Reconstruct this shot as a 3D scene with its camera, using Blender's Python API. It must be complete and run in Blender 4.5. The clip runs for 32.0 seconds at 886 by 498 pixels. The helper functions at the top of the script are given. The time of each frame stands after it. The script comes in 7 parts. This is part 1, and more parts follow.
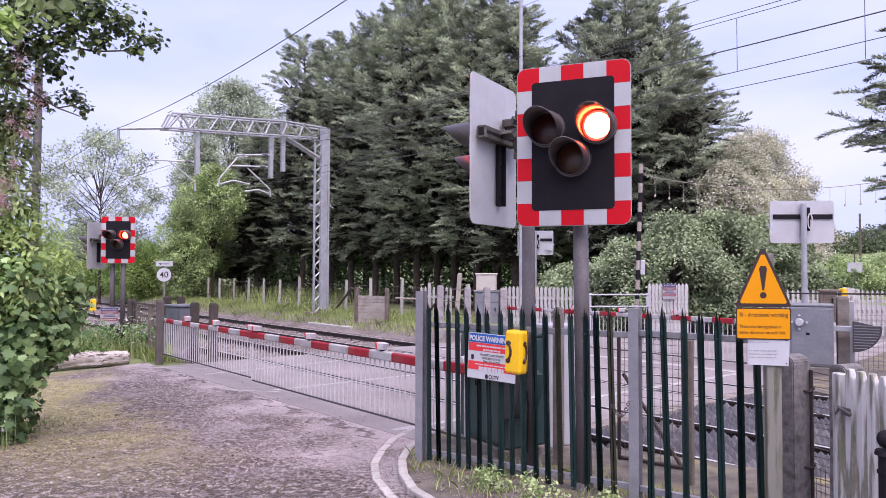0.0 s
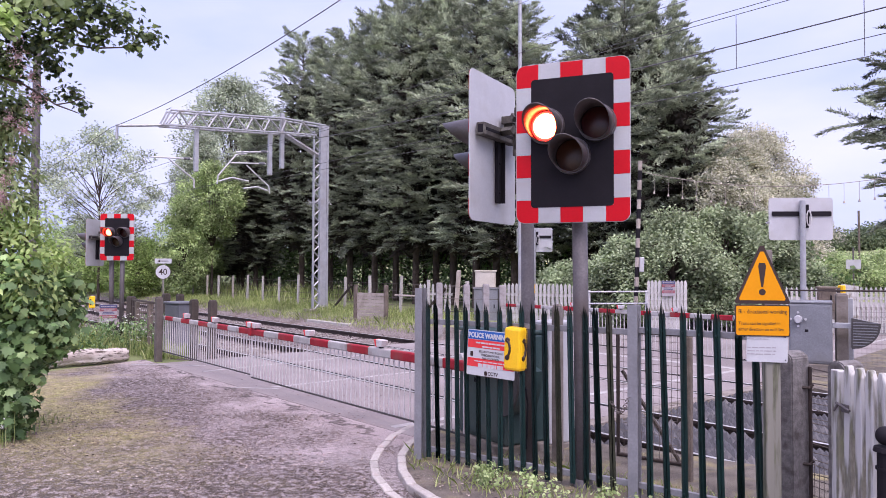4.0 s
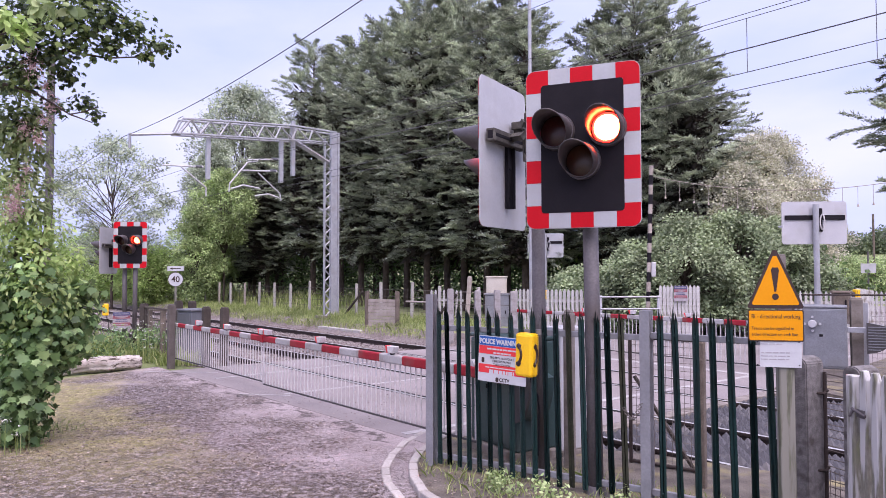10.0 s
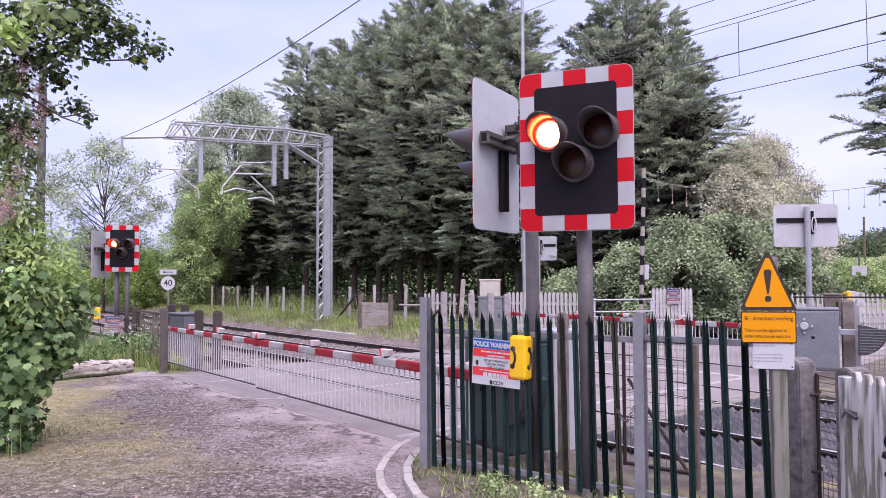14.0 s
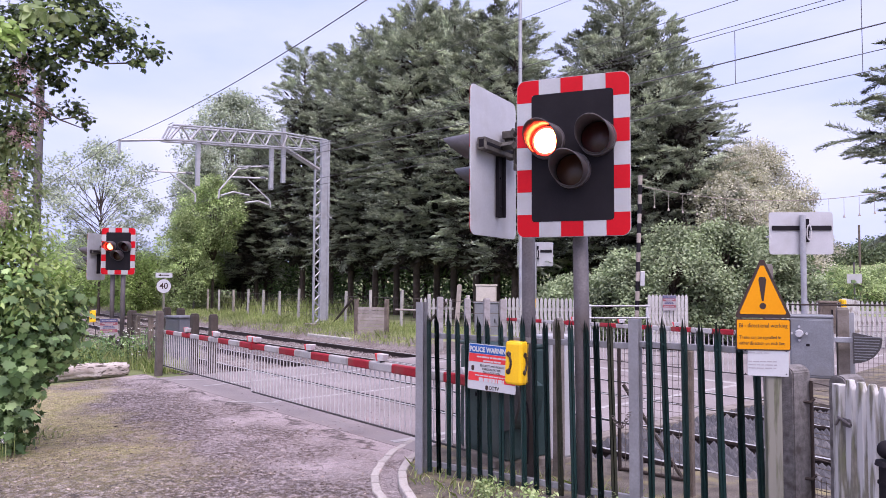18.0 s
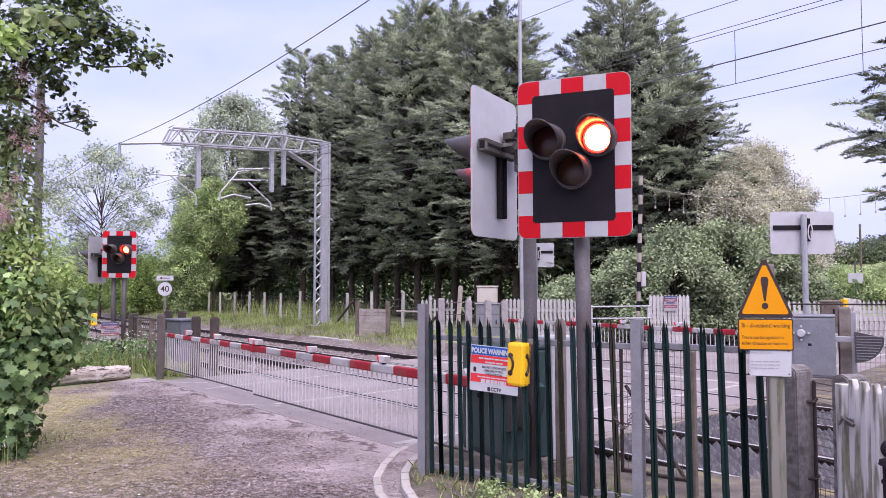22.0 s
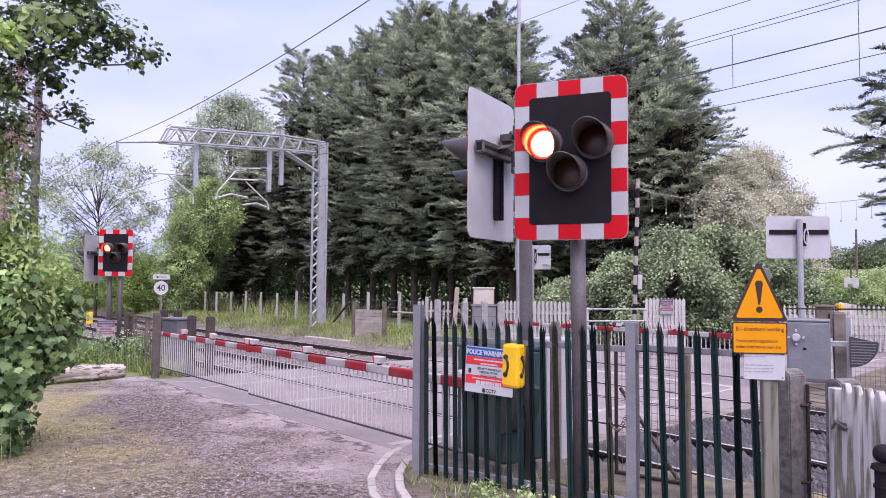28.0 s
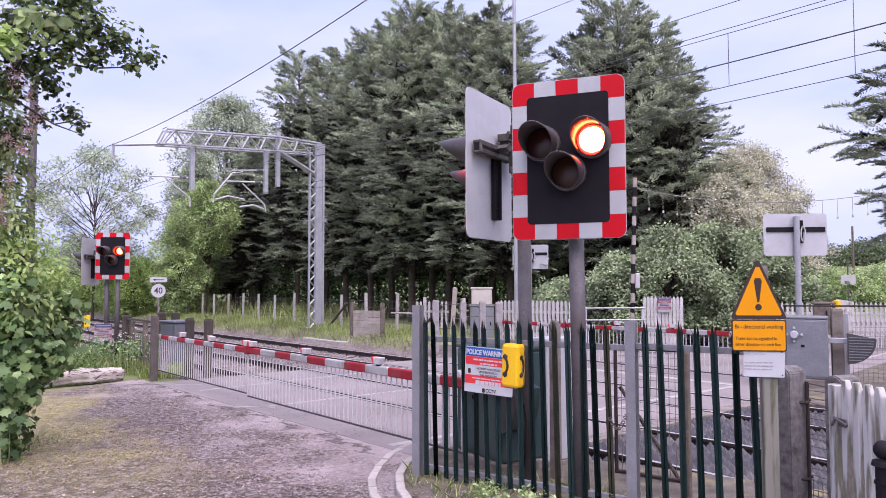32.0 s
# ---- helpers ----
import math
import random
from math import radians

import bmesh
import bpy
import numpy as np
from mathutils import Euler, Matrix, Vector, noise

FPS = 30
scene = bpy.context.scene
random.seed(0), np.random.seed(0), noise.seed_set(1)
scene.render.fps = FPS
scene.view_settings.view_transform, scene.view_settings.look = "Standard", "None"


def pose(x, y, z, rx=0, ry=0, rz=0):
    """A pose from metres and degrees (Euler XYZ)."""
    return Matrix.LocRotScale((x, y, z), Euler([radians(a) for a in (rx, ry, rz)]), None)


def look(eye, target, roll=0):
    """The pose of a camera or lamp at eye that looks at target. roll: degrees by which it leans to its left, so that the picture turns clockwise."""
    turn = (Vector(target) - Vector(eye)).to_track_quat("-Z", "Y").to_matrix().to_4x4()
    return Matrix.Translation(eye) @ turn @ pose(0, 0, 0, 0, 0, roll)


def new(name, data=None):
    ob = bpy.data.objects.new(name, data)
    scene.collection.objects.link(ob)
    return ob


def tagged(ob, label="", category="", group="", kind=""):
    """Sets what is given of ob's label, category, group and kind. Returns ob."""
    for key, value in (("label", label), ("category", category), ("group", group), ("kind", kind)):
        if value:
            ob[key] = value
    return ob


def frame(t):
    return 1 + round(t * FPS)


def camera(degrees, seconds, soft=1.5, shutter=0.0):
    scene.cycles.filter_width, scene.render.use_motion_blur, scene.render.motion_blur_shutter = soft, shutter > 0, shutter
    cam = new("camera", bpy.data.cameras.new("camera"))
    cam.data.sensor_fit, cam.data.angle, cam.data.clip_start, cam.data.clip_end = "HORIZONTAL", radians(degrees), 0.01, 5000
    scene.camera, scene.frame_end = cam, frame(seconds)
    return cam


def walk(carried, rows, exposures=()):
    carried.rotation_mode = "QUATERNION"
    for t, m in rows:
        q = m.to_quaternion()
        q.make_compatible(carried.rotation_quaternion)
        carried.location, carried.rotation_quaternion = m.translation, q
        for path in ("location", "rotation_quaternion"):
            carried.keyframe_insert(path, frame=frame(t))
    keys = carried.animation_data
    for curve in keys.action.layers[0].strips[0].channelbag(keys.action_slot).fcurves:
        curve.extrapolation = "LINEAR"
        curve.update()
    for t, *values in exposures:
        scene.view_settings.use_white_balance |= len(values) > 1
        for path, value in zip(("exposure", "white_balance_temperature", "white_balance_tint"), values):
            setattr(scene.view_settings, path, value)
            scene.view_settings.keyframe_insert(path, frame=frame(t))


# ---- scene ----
cam = camera(63.8, 32.0, soft=0.7)
PATH = [
    (0, (0.003, -0.021, 1.895), (0.005, 1.978, 1.958), 0.2),
    (0.5, (0.005, -0.022, 1.89), (0.004, 1.977, 1.956), 0.1),
    (1, (-0.001, -0.018, 1.891), (-0.001, 1.981, 1.955), 0.1),
    (1.5, (0.002, -0.022, 1.893), (0.001, 1.977, 1.955), -0.1),
    (2, (0.0, -0.021, 1.895), (-0.005, 1.978, 1.953), -0.2),
    (2.5, (0.0, -0.025, 1.892), (-0.004, 1.974, 1.951), -0.2),
    (3, (0.001, -0.023, 1.897), (0.002, 1.977, 1.956), 0.0),
    (3.5, (0.002, -0.022, 1.894), (0.006, 1.978, 1.949), 0.2),
    (5.5, (-0.001, -0.013, 1.893), (0.007, 1.986, 1.95), 0.1),
    (6, (0.002, -0.012, 1.892), (-0.005, 1.987, 1.952), 0.0),
    (6.5, (0.001, -0.02, 1.896), (-0.018, 1.979, 1.956), -0.1),
    (7, (0.004, -0.021, 1.899), (-0.019, 1.978, 1.962), -0.2),
    (7.5, (0.003, -0.02, 1.895), (-0.022, 1.979, 1.963), -0.2),
    (8, (-0.002, -0.026, 1.895), (-0.027, 1.973, 1.965), -0.1),
    (8.5, (-0.001, -0.023, 1.894), (-0.029, 1.975, 1.964), -0.1),
    (9, (0.003, -0.028, 1.897), (-0.025, 1.971, 1.96), -0.3),
    (9.5, (0.007, -0.022, 1.894), (-0.02, 1.977, 1.961), -0.2),
    (10, (0.005, -0.021, 1.894), (-0.021, 1.978, 1.966), -0.1),
    (10.5, (0.004, -0.017, 1.894), (-0.02, 1.981, 1.969), -0.1),
    (11, (0.004, -0.013, 1.893), (-0.012, 1.986, 1.971), -0.2),
    (11.5, (0.003, -0.017, 1.894), (-0.01, 1.981, 1.972), -0.2),
    (12, (0.003, -0.021, 1.894), (-0.005, 1.978, 1.97), 0.0),
    (12.5, (0.007, -0.011, 1.89), (0.006, 1.987, 1.968), 0.1),
    (13, (0.001, -0.016, 1.894), (0.001, 1.982, 1.973), 0.0),
    (13.5, (-0.002, -0.019, 1.892), (-0.004, 1.979, 1.973), -0.1),
    (14, (-0.001, -0.023, 1.89), (-0.008, 1.976, 1.971), -0.2),
    (14.5, (0.003, -0.028, 1.891), (-0.007, 1.971, 1.974), -0.3),
    (16.5, (0.003, -0.03, 1.892), (-0.002, 1.968, 1.99), 0.2),
    (17, (0.001, -0.03, 1.891), (0.001, 1.967, 1.987), 0.2),
    (17.5, (-0.002, -0.037, 1.889), (0.002, 1.961, 1.984), 0.2),
    (18, (-0.003, -0.04, 1.891), (0.0, 1.957, 1.986), 0.2),
    (18.5, (-0.003, -0.043, 1.889), (-0.006, 1.955, 1.983), 0.3),
    (19, (-0.001, -0.043, 1.89), (-0.004, 1.955, 1.989), 0.3),
    (19.5, (-0.005, -0.049, 1.888), (-0.011, 1.948, 1.987), -0.0),
    (20, (-0.002, -0.045, 1.889), (-0.013, 1.952, 1.99), -0.2),
    (20.5, (-0.006, -0.051, 1.889), (-0.023, 1.947, 1.99), -0.1),
    (21, (-0.004, -0.043, 1.891), (-0.016, 1.954, 1.99), 0.0),
    (21.5, (-0.007, -0.04, 1.891), (-0.006, 1.958, 1.991), 0.1),
    (22, (-0.009, -0.037, 1.892), (-0.008, 1.961, 1.991), -0.1),
    (22.5, (-0.008, -0.031, 1.892), (-0.001, 1.966, 1.992), -0.4),
    (23, (-0.008, -0.032, 1.891), (0.001, 1.966, 1.994), -0.3),
    (23.5, (-0.007, -0.025, 1.891), (-0.003, 1.972, 1.994), -0.2),
    (24, (-0.003, -0.034, 1.891), (0.002, 1.963, 1.995), -0.1),
    (24.5, (0.0, -0.035, 1.891), (0.006, 1.962, 1.993), -0.1),
    (25, (0.004, -0.042, 1.891), (0.011, 1.955, 1.995), -0.1),
    (25.5, (0.004, -0.043, 1.892), (0.013, 1.954, 1.998), -0.1),
    (27.5, (0.003, -0.045, 1.891), (0.013, 1.953, 1.993), 0.3),
    (28, (0.0, -0.045, 1.889), (0.009, 1.953, 1.992), 0.4),
    (28.5, (0.0, -0.047, 1.887), (0.008, 1.951, 1.981), 0.5),
    (29, (-0.004, -0.04, 1.894), (0.003, 1.958, 1.983), 0.4),
    (29.5, (-0.008, -0.037, 1.888), (0.005, 1.961, 1.976), 0.5),
    (30, (-0.012, -0.04, 1.89), (0.003, 1.958, 1.97), 0.6),
    (30.5, (-0.011, -0.04, 1.891), (0.001, 1.959, 1.97), 0.7),
    (31, (-0.01, -0.04, 1.892), (0.004, 1.957, 1.988), 0.5),
    (31.5, (-0.011, -0.04, 1.894), (0.017, 1.957, 1.993), 0.2),
    (32, (-0.013, -0.043, 1.889), (0.004, 1.955, 1.993), -0.1),
]
walk(cam, [(t, look(eye, target, roll)) for t, eye, target, roll in PATH],
     exposures=((0.0, 0.78, 6150, 29), (32.0, 0.78, 6150, 29)))

# ---- light ----
world = bpy.data.worlds.new("sky")
scene.world = world
world.use_nodes = True
wt = world.node_tree
sky = wt.nodes.new("ShaderNodeTexSky")
sky.sky_type, sky.sun_disc = "NISHITA", False
sky.sun_elevation, sky.sun_rotation = radians(63), radians(160)
sky.air_density, sky.dust_density, sky.ozone_density = 1.0, 3.0, 1.5
# thin overcast: soft cloud mixed over the sky
tc = wt.nodes.new("ShaderNodeTexCoord")
mp = wt.nodes.new("ShaderNodeMapping")
mp.inputs["Scale"].default_value = (1.2, 1.2, 3.5)
cl = wt.nodes.new("ShaderNodeTexNoise")
cl.inputs["Scale"].default_value, cl.inputs["Detail"].default_value, cl.inputs["Roughness"].default_value = 1.6, 6, 0.5
cr = wt.nodes.new("ShaderNodeValToRGB")
cr.color_ramp.elements[0].position, cr.color_ramp.elements[0].color = 0.36, (5.3, 6.4, 9.8, 1)
cr.color_ramp.elements[1].position, cr.color_ramp.elements[1].color = 0.66, (7.8, 8.3, 10.4, 1)
mx = wt.nodes.new("ShaderNodeMix")
mx.data_type = "RGBA"
mx.inputs["Factor"].default_value = 0.86
wt.links.new(tc.outputs["Generated"], mp.inputs["Vector"])
wt.links.new(mp.outputs["Vector"], cl.inputs["Vector"])
wt.links.new(cl.outputs["Fac"], cr.inputs["Fac"])
wt.links.new(sky.outputs["Color"], mx.inputs["A"])
wt.links.new(cr.outputs["Color"], mx.inputs["B"])
wt.links.new(mx.outputs["Result"], wt.nodes["Background"].inputs["Color"])
wt.nodes["Background"].inputs["Strength"].default_value = 0.075
sun = new("sun", bpy.data.lights.new("sun", "SUN"))
sun.data.energy, sun.data.angle, sun.data.color = 3.2, radians(70), (1.0, 0.95, 0.88)
sun.matrix_world = look((8, -12, 46), (0, 10, 0))


# ---- materials ----
def material(name, c1, c2, rough=0.7, metal=0.0, scale=6.0, fine=60.0, bump=0.2, c3=None, stain=1.2, depth=0.01,
             vary=0.0, spec=0.5, where="Object", amount=0.55):
    """Two tones by coarse noise, fine grain, an optional stain colour at a large scale, and relief."""
    m = bpy.data.materials.new(name)
    m.use_nodes = True
    nt = m.node_tree
    b = nt.nodes["Principled BSDF"]
    b.inputs["Roughness"].default_value, b.inputs["Metallic"].default_value = rough, metal
    b.inputs["Specular IOR Level"].default_value = spec
    co = nt.nodes.new("ShaderNodeTexCoord")

    def noisy(s, detail=4):
        n = nt.nodes.new("ShaderNodeTexNoise")
        n.inputs["Scale"].default_value, n.inputs["Detail"].default_value = s, detail
        nt.links.new(co.outputs[where], n.inputs["Vector"])
        return n

    def mixed(fac, a, bb, kind="MIX"):
        x = nt.nodes.new("ShaderNodeMix")
        x.data_type, x.blend_type = "RGBA", kind
        for v, s in ((fac, "Factor"), (a, "A"), (bb, "B")):
            if isinstance(v, (int, float, tuple)):
                x.inputs[s].default_value = (*v, 1) if isinstance(v, tuple) else v
            else:
                nt.links.new(v, x.inputs[s])
        return x.outputs["Result"]

    def ramp(out, lo, hi):
        r = nt.nodes.new("ShaderNodeMapRange")
        r.inputs["From Min"].default_value, r.inputs["From Max"].default_value = lo, hi
        nt.links.new(out, r.inputs["Value"])
        return r.outputs["Result"]

    n1, n2 = noisy(scale), noisy(fine, 3)
    col = mixed(ramp(n1.outputs["Fac"], 0.32, 0.68), c1, c2)
    g = ramp(n2.outputs["Fac"], 0.25, 0.75)
    dark = tuple(v * (1 - amount) for v in c1)
    col = mixed(g, mixed(0.5, dark, col), col)
    if c3:
        n3 = noisy(stain, 5)
        col = mixed(ramp(n3.outputs["Fac"], 0.52, 0.68), col, c3)
    if vary:
        oi = nt.nodes.new("ShaderNodeObjectInfo")
        h = nt.nodes.new("ShaderNodeHueSaturation")
        mr = nt.nodes.new("ShaderNodeMapRange")
        mr.inputs["To Min"].default_value, mr.inputs["To Max"].default_value = 1 - vary, 1 + vary
        nt.links.new(oi.outputs["Random"], mr.inputs["Value"])
        nt.links.new(mr.outputs["Result"], h.inputs["Value"])
        nt.links.new(col, h.inputs["Color"])
        col = h.outputs["Color"]
    nt.links.new(col, b.inputs["Base Color"])
    if bump:
        bp = nt.nodes.new("ShaderNodeBump")
        bp.inputs["Strength"].default_value, bp.inputs["Distance"].default_value = bump, depth
        nt.links.new(n2.outputs["Fac"], bp.inputs["Height"])
        nt.links.new(bp.outputs["Normal"], b.inputs["Normal"])
    return m


def leaf_material(name, c1, c2, c3, rough=0.55, glow=0.35, clump=0.55, swing=0.35):
    """Leaves: each one a little different, some light passing through."""
    m = bpy.data.materials.new(name)
    m.use_nodes = True
    nt = m.node_tree
    b = nt.nodes["Principled BSDF"]
    b.inputs["Roughness"].default_value, b.inputs["Specular IOR Level"].default_value = rough, 0.3
    ge = nt.nodes.new("ShaderNodeNewGeometry")
    r = nt.nodes.new("ShaderNodeValToRGB")
    r.color_ramp.elements[0].color, r.color_ramp.elements[1].color = (*c1, 1), (*c3, 1)
    e = r.color_ramp.elements.new(0.55)
    e.color = (*c2, 1)
    nt.links.new(ge.outputs["Random Per Island"], r.inputs["Fac"])
    co = nt.nodes.new("ShaderNodeTexCoord")
    n = nt.nodes.new("ShaderNodeTexNoise")
    n.inputs["Scale"].default_value, n.inputs["Detail"].default_value = clump, 3
    nt.links.new(co.outputs["Object"], n.inputs["Vector"])
    mr = nt.nodes.new("ShaderNodeMapRange")
    mr.inputs["From Min"].default_value, mr.inputs["From Max"].default_value = 0.3, 0.7
    mr.inputs["To Min"].default_value, mr.inputs["To Max"].default_value = 1 - swing, 1 + swing
    nt.links.new(n.outputs["Fac"], mr.inputs["Value"])
    h = nt.nodes.new("ShaderNodeHueSaturation")
    nt.links.new(mr.outputs["Result"], h.inputs["Value"])
    nt.links.new(r.outputs["Color"], h.inputs["Color"])
    nt.links.new(h.outputs["Color"], b.inputs["Base Color"])
    t = nt.nodes.new("ShaderNodeBsdfTranslucent")
    nt.links.new(h.outputs["Color"], t.inputs["Color"])
    ms = nt.nodes.new("ShaderNodeMixShader")
    ms.inputs["Fac"].default_value = glow
    nt.links.new(b.outputs["BSDF"], ms.inputs[1])
    nt.links.new(t.outputs["BSDF"], ms.inputs[2])
    nt.links.new(ms.outputs["Shader"], nt.nodes["Material Output"].inputs["Surface"])
    return m


def glowing(name, colour, strength):
    m = bpy.data.materials.new(name)
    m.use_nodes = True
    b = m.node_tree.nodes["Principled BSDF"]
    b.inputs["Base Color"].default_value = (*colour, 1)
    b.inputs["Emission Color"].default_value = (*colour, 1)
    b.inputs["Emission Strength"].default_value = strength
    return m


M_ROAD = material("road_asphalt", (0.225, 0.192, 0.192), (0.31, 0.268, 0.265), 0.85, scale=1.0, fine=120, bump=0.35, c3=(0.18, 0.155, 0.152), stain=0.5)
M_SOIL = material("leaf_litter", (0.10, 0.083, 0.07), (0.21, 0.178, 0.15), 0.95, scale=5, fine=70, bump=1.0, c3=(0.22, 0.185, 0.095), stain=3.0, depth=0.02)
M_GROUND = material("rough_grassland", (0.13, 0.165, 0.055), (0.21, 0.24, 0.095), 0.95, scale=0.6, fine=25, bump=0.6, c3=(0.25, 0.25, 0.12), stain=0.25, depth=0.05)
M_BALLAST = material("ballast_bed", (0.17, 0.138, 0.13), (0.30, 0.252, 0.242), 0.95, scale=9, fine=35, bump=1.0, c3=(0.13, 0.10, 0.085), stain=0.6, depth=0.05)
M_STONE = material("ballast_stone", (0.19, 0.155, 0.15), (0.32, 0.27, 0.262), 0.9, scale=3, fine=40, bump=0.3)
M_RAIL = material("rusty_rail_side", (0.03, 0.019, 0.017), (0.05, 0.033, 0.028), 0.75, 0.2, scale=4, fine=80, bump=0.3)
M_RAILTOP = material("polished_rail_head", (0.62, 0.61, 0.62), (0.74, 0.73, 0.74), 0.35, 0.55, scale=3, fine=60, bump=0.05)
M_SLEEPER = material("concrete_sleeper", (0.26, 0.235, 0.21), (0.36, 0.33, 0.30), 0.9, scale=6, fine=60, bump=0.4, vary=0.2)
M_CONCRETE = material("weathered_concrete", (0.165, 0.138, 0.122), (0.265, 0.23, 0.208), 0.92, scale=7, fine=40, bump=0.45, amount=0.3, c3=(0.085, 0.068, 0.052), stain=3.5, vary=0.12, depth=0.005)
M_KERB = material("pale_kerb", (0.36, 0.325, 0.30), (0.50, 0.455, 0.43), 0.9, scale=5, fine=60, bump=0.5, c3=(0.19, 0.155, 0.12), stain=4.5, vary=0.16)
M_PAINT = material("worn_white_line", (0.34, 0.315, 0.31), (0.47, 0.445, 0.44), 0.8, scale=8, fine=90, bump=0.3, c3=(0.28, 0.25, 0.25), stain=2.8)
M_GALV = material("galvanised_steel", (0.37, 0.37, 0.395), (0.46, 0.46, 0.49), 0.5, 0.4, scale=7, fine=45, bump=0.08, c3=(0.33, 0.32, 0.325), stain=2.0, amount=0.3)
M_GALVDULL = material("dull_galvanised_steel", (0.25, 0.245, 0.262), (0.33, 0.325, 0.345), 0.55, 0.35, scale=7, fine=45, bump=0.1, c3=(0.2, 0.19, 0.195), stain=2.0, amount=0.3)
M_POLE = material("dull_grey_steel", (0.108, 0.094, 0.098), (0.162, 0.142, 0.148), 0.6, 0.2, scale=4, fine=50, bump=0.12, c3=(0.085, 0.066, 0.06), stain=1.6)
M_GREEN = material("dark_green_paint", (0.009, 0.031, 0.030), (0.015, 0.046, 0.044), 0.42, scale=6, fine=60, bump=0.12, c3=(0.026, 0.028, 0.02), stain=2.2, vary=0.2)
M_GREENBOX = material("green_machine_paint", (0.03, 0.062, 0.062), (0.046, 0.085, 0.083), 0.38, scale=3, fine=50, bump=0.06, c3=(0.055, 0.07, 0.065), stain=1.6)
M_MOSSGREEN = material("algae_on_green_paint", (0.024, 0.03, 0.018), (0.055, 0.052, 0.028), 0.8, scale=8, fine=60, bump=0.3)
M_RED = material("signal_red", (0.50, 0.003, 0.009), (0.57, 0.005, 0.013), 0.5, scale=3, fine=50, bump=0.02, amount=0.12, spec=0.2)
M_WHITE = material("signal_white", (0.40, 0.40, 0.42), (0.46, 0.46, 0.48), 0.5, spec=0.25, scale=3, fine=50, bump=0.02, amount=0.08, c3=(0.37, 0.36, 0.37), stain=2.0)
M_BOOMRED = material("dirty_boom_red", (0.27, 0.012, 0.022), (0.36, 0.018, 0.03), 0.55, scale=4, fine=50, bump=0.04, amount=0.3, spec=0.25, c3=(0.22, 0.05, 0.05), stain=3.0)
M_BOOMWHITE = material("dirty_boom_white", (0.36, 0.345, 0.345), (0.44, 0.425, 0.425), 0.55, scale=4, fine=50, bump=0.04, amount=0.25, spec=0.25, c3=(0.24, 0.21, 0.2), stain=3.0)
M_RODWHITE = material("dull_white_rod", (0.56, 0.52, 0.52), (0.66, 0.62, 0.62), 0.6, 0.1, scale=4, fine=60, bump=0.05)
M_BLACK = material("matt_black", (0.011, 0.009, 0.012), (0.017, 0.014, 0.018), 0.75, spec=0.15, scale=4, fine=90, bump=0.05, amount=0.2)
M_HOOD = material("scuffed_hood", (0.075, 0.062, 0.066), (0.115, 0.095, 0.098), 0.4, scale=5, fine=60, bump=0.06)
M_BACK = material("grey_sheet_back", (0.46, 0.45, 0.47), (0.53, 0.52, 0.54), 0.5, 0.15, scale=3, fine=60, bump=0.03, amount=0.15, c3=(0.4, 0.38, 0.38), stain=1.8)
M_LENS = material("unlit_red_lens", (0.055, 0.006, 0.007), (0.075, 0.01, 0.01), 0.25, scale=40, fine=160, bump=0.15)
M_AMBERLENS = material("unlit_amber_lens", (0.07, 0.022, 0.012), (0.09, 0.03, 0.015), 0.25, scale=40, fine=160, bump=0.15)
M_GLOW = glowing("lit_red_lamp", (1.0, 0.05, 0.008), 150)
M_GLOWFAR = glowing("lit_red_lamp_off_axis", (1.0, 0.045, 0.009), 40)
M_GLOWRIM = glowing("lit_red_lamp_rim", (1.0, 0.02, 0.008), 7)
M_YELLOW = material("telephone_yellow", (0.85, 0.47, 0.005), (0.95, 0.56, 0.008), 0.35, scale=3, fine=60, bump=0.03, amount=0.12)
M_SIGNYELLOW = material("sign_yellow", (0.69, 0.262, 0.002), (0.75, 0.30, 0.003), 0.5, scale=3, fine=60, bump=0.01, amount=0.08, spec=0.12)
M_SIGNDARK = material("sign_brown_black", (0.035, 0.016, 0.012), (0.045, 0.02, 0.015), 0.45, scale=3, fine=60, bump=0.01)
M_SIGNWHITE = material("sign_white", (0.46, 0.46, 0.48), (0.52, 0.52, 0.54), 0.4, scale=3, fine=60, bump=0.01, amount=0.06)
M_SIGNRED = material("sign_red", (0.65, 0.03, 0.035), (0.72, 0.045, 0.05), 0.4, scale=3, fine=60, bump=0.01, amount=0.1)
M_SIGNBLUE = material("sign_blue", (0.02, 0.09, 0.33), (0.03, 0.12, 0.40), 0.5, scale=3, fine=60, bump=0.01, amount=0.1, spec=0.2)
M_TIMBER = material("grey_timber", (0.15, 0.115, 0.09), (0.25, 0.20, 0.165), 0.9, scale=6, fine=60, bump=0.6, c3=(0.09, 0.075, 0.055), stain=2.5, vary=0.2)
M_OLDTIMBER = material("weathered_brown_timber", (0.085, 0.07, 0.062), (0.145, 0.122, 0.11), 0.9, scale=6, fine=60, bump=0.6, vary=0.1)
M_DARKTIMBER = material("dark_timber", (0.045, 0.034, 0.028), (0.085, 0.066, 0.055), 0.9, scale=6, fine=60, bump=0.6, vary=0.2)
M_PALETIMBER = material("pale_timber", (0.34, 0.29, 0.25), (0.46, 0.40, 0.36), 0.9, scale=4, fine=50, bump=0.5, c3=(0.24, 0.2, 0.17), stain=2.5, vary=0.12)
M_FADEDBLUE = material("faded_sign_blue", (0.05, 0.055, 0.14), (0.08, 0.085, 0.19), 0.5, scale=6, fine=60, bump=0.01)
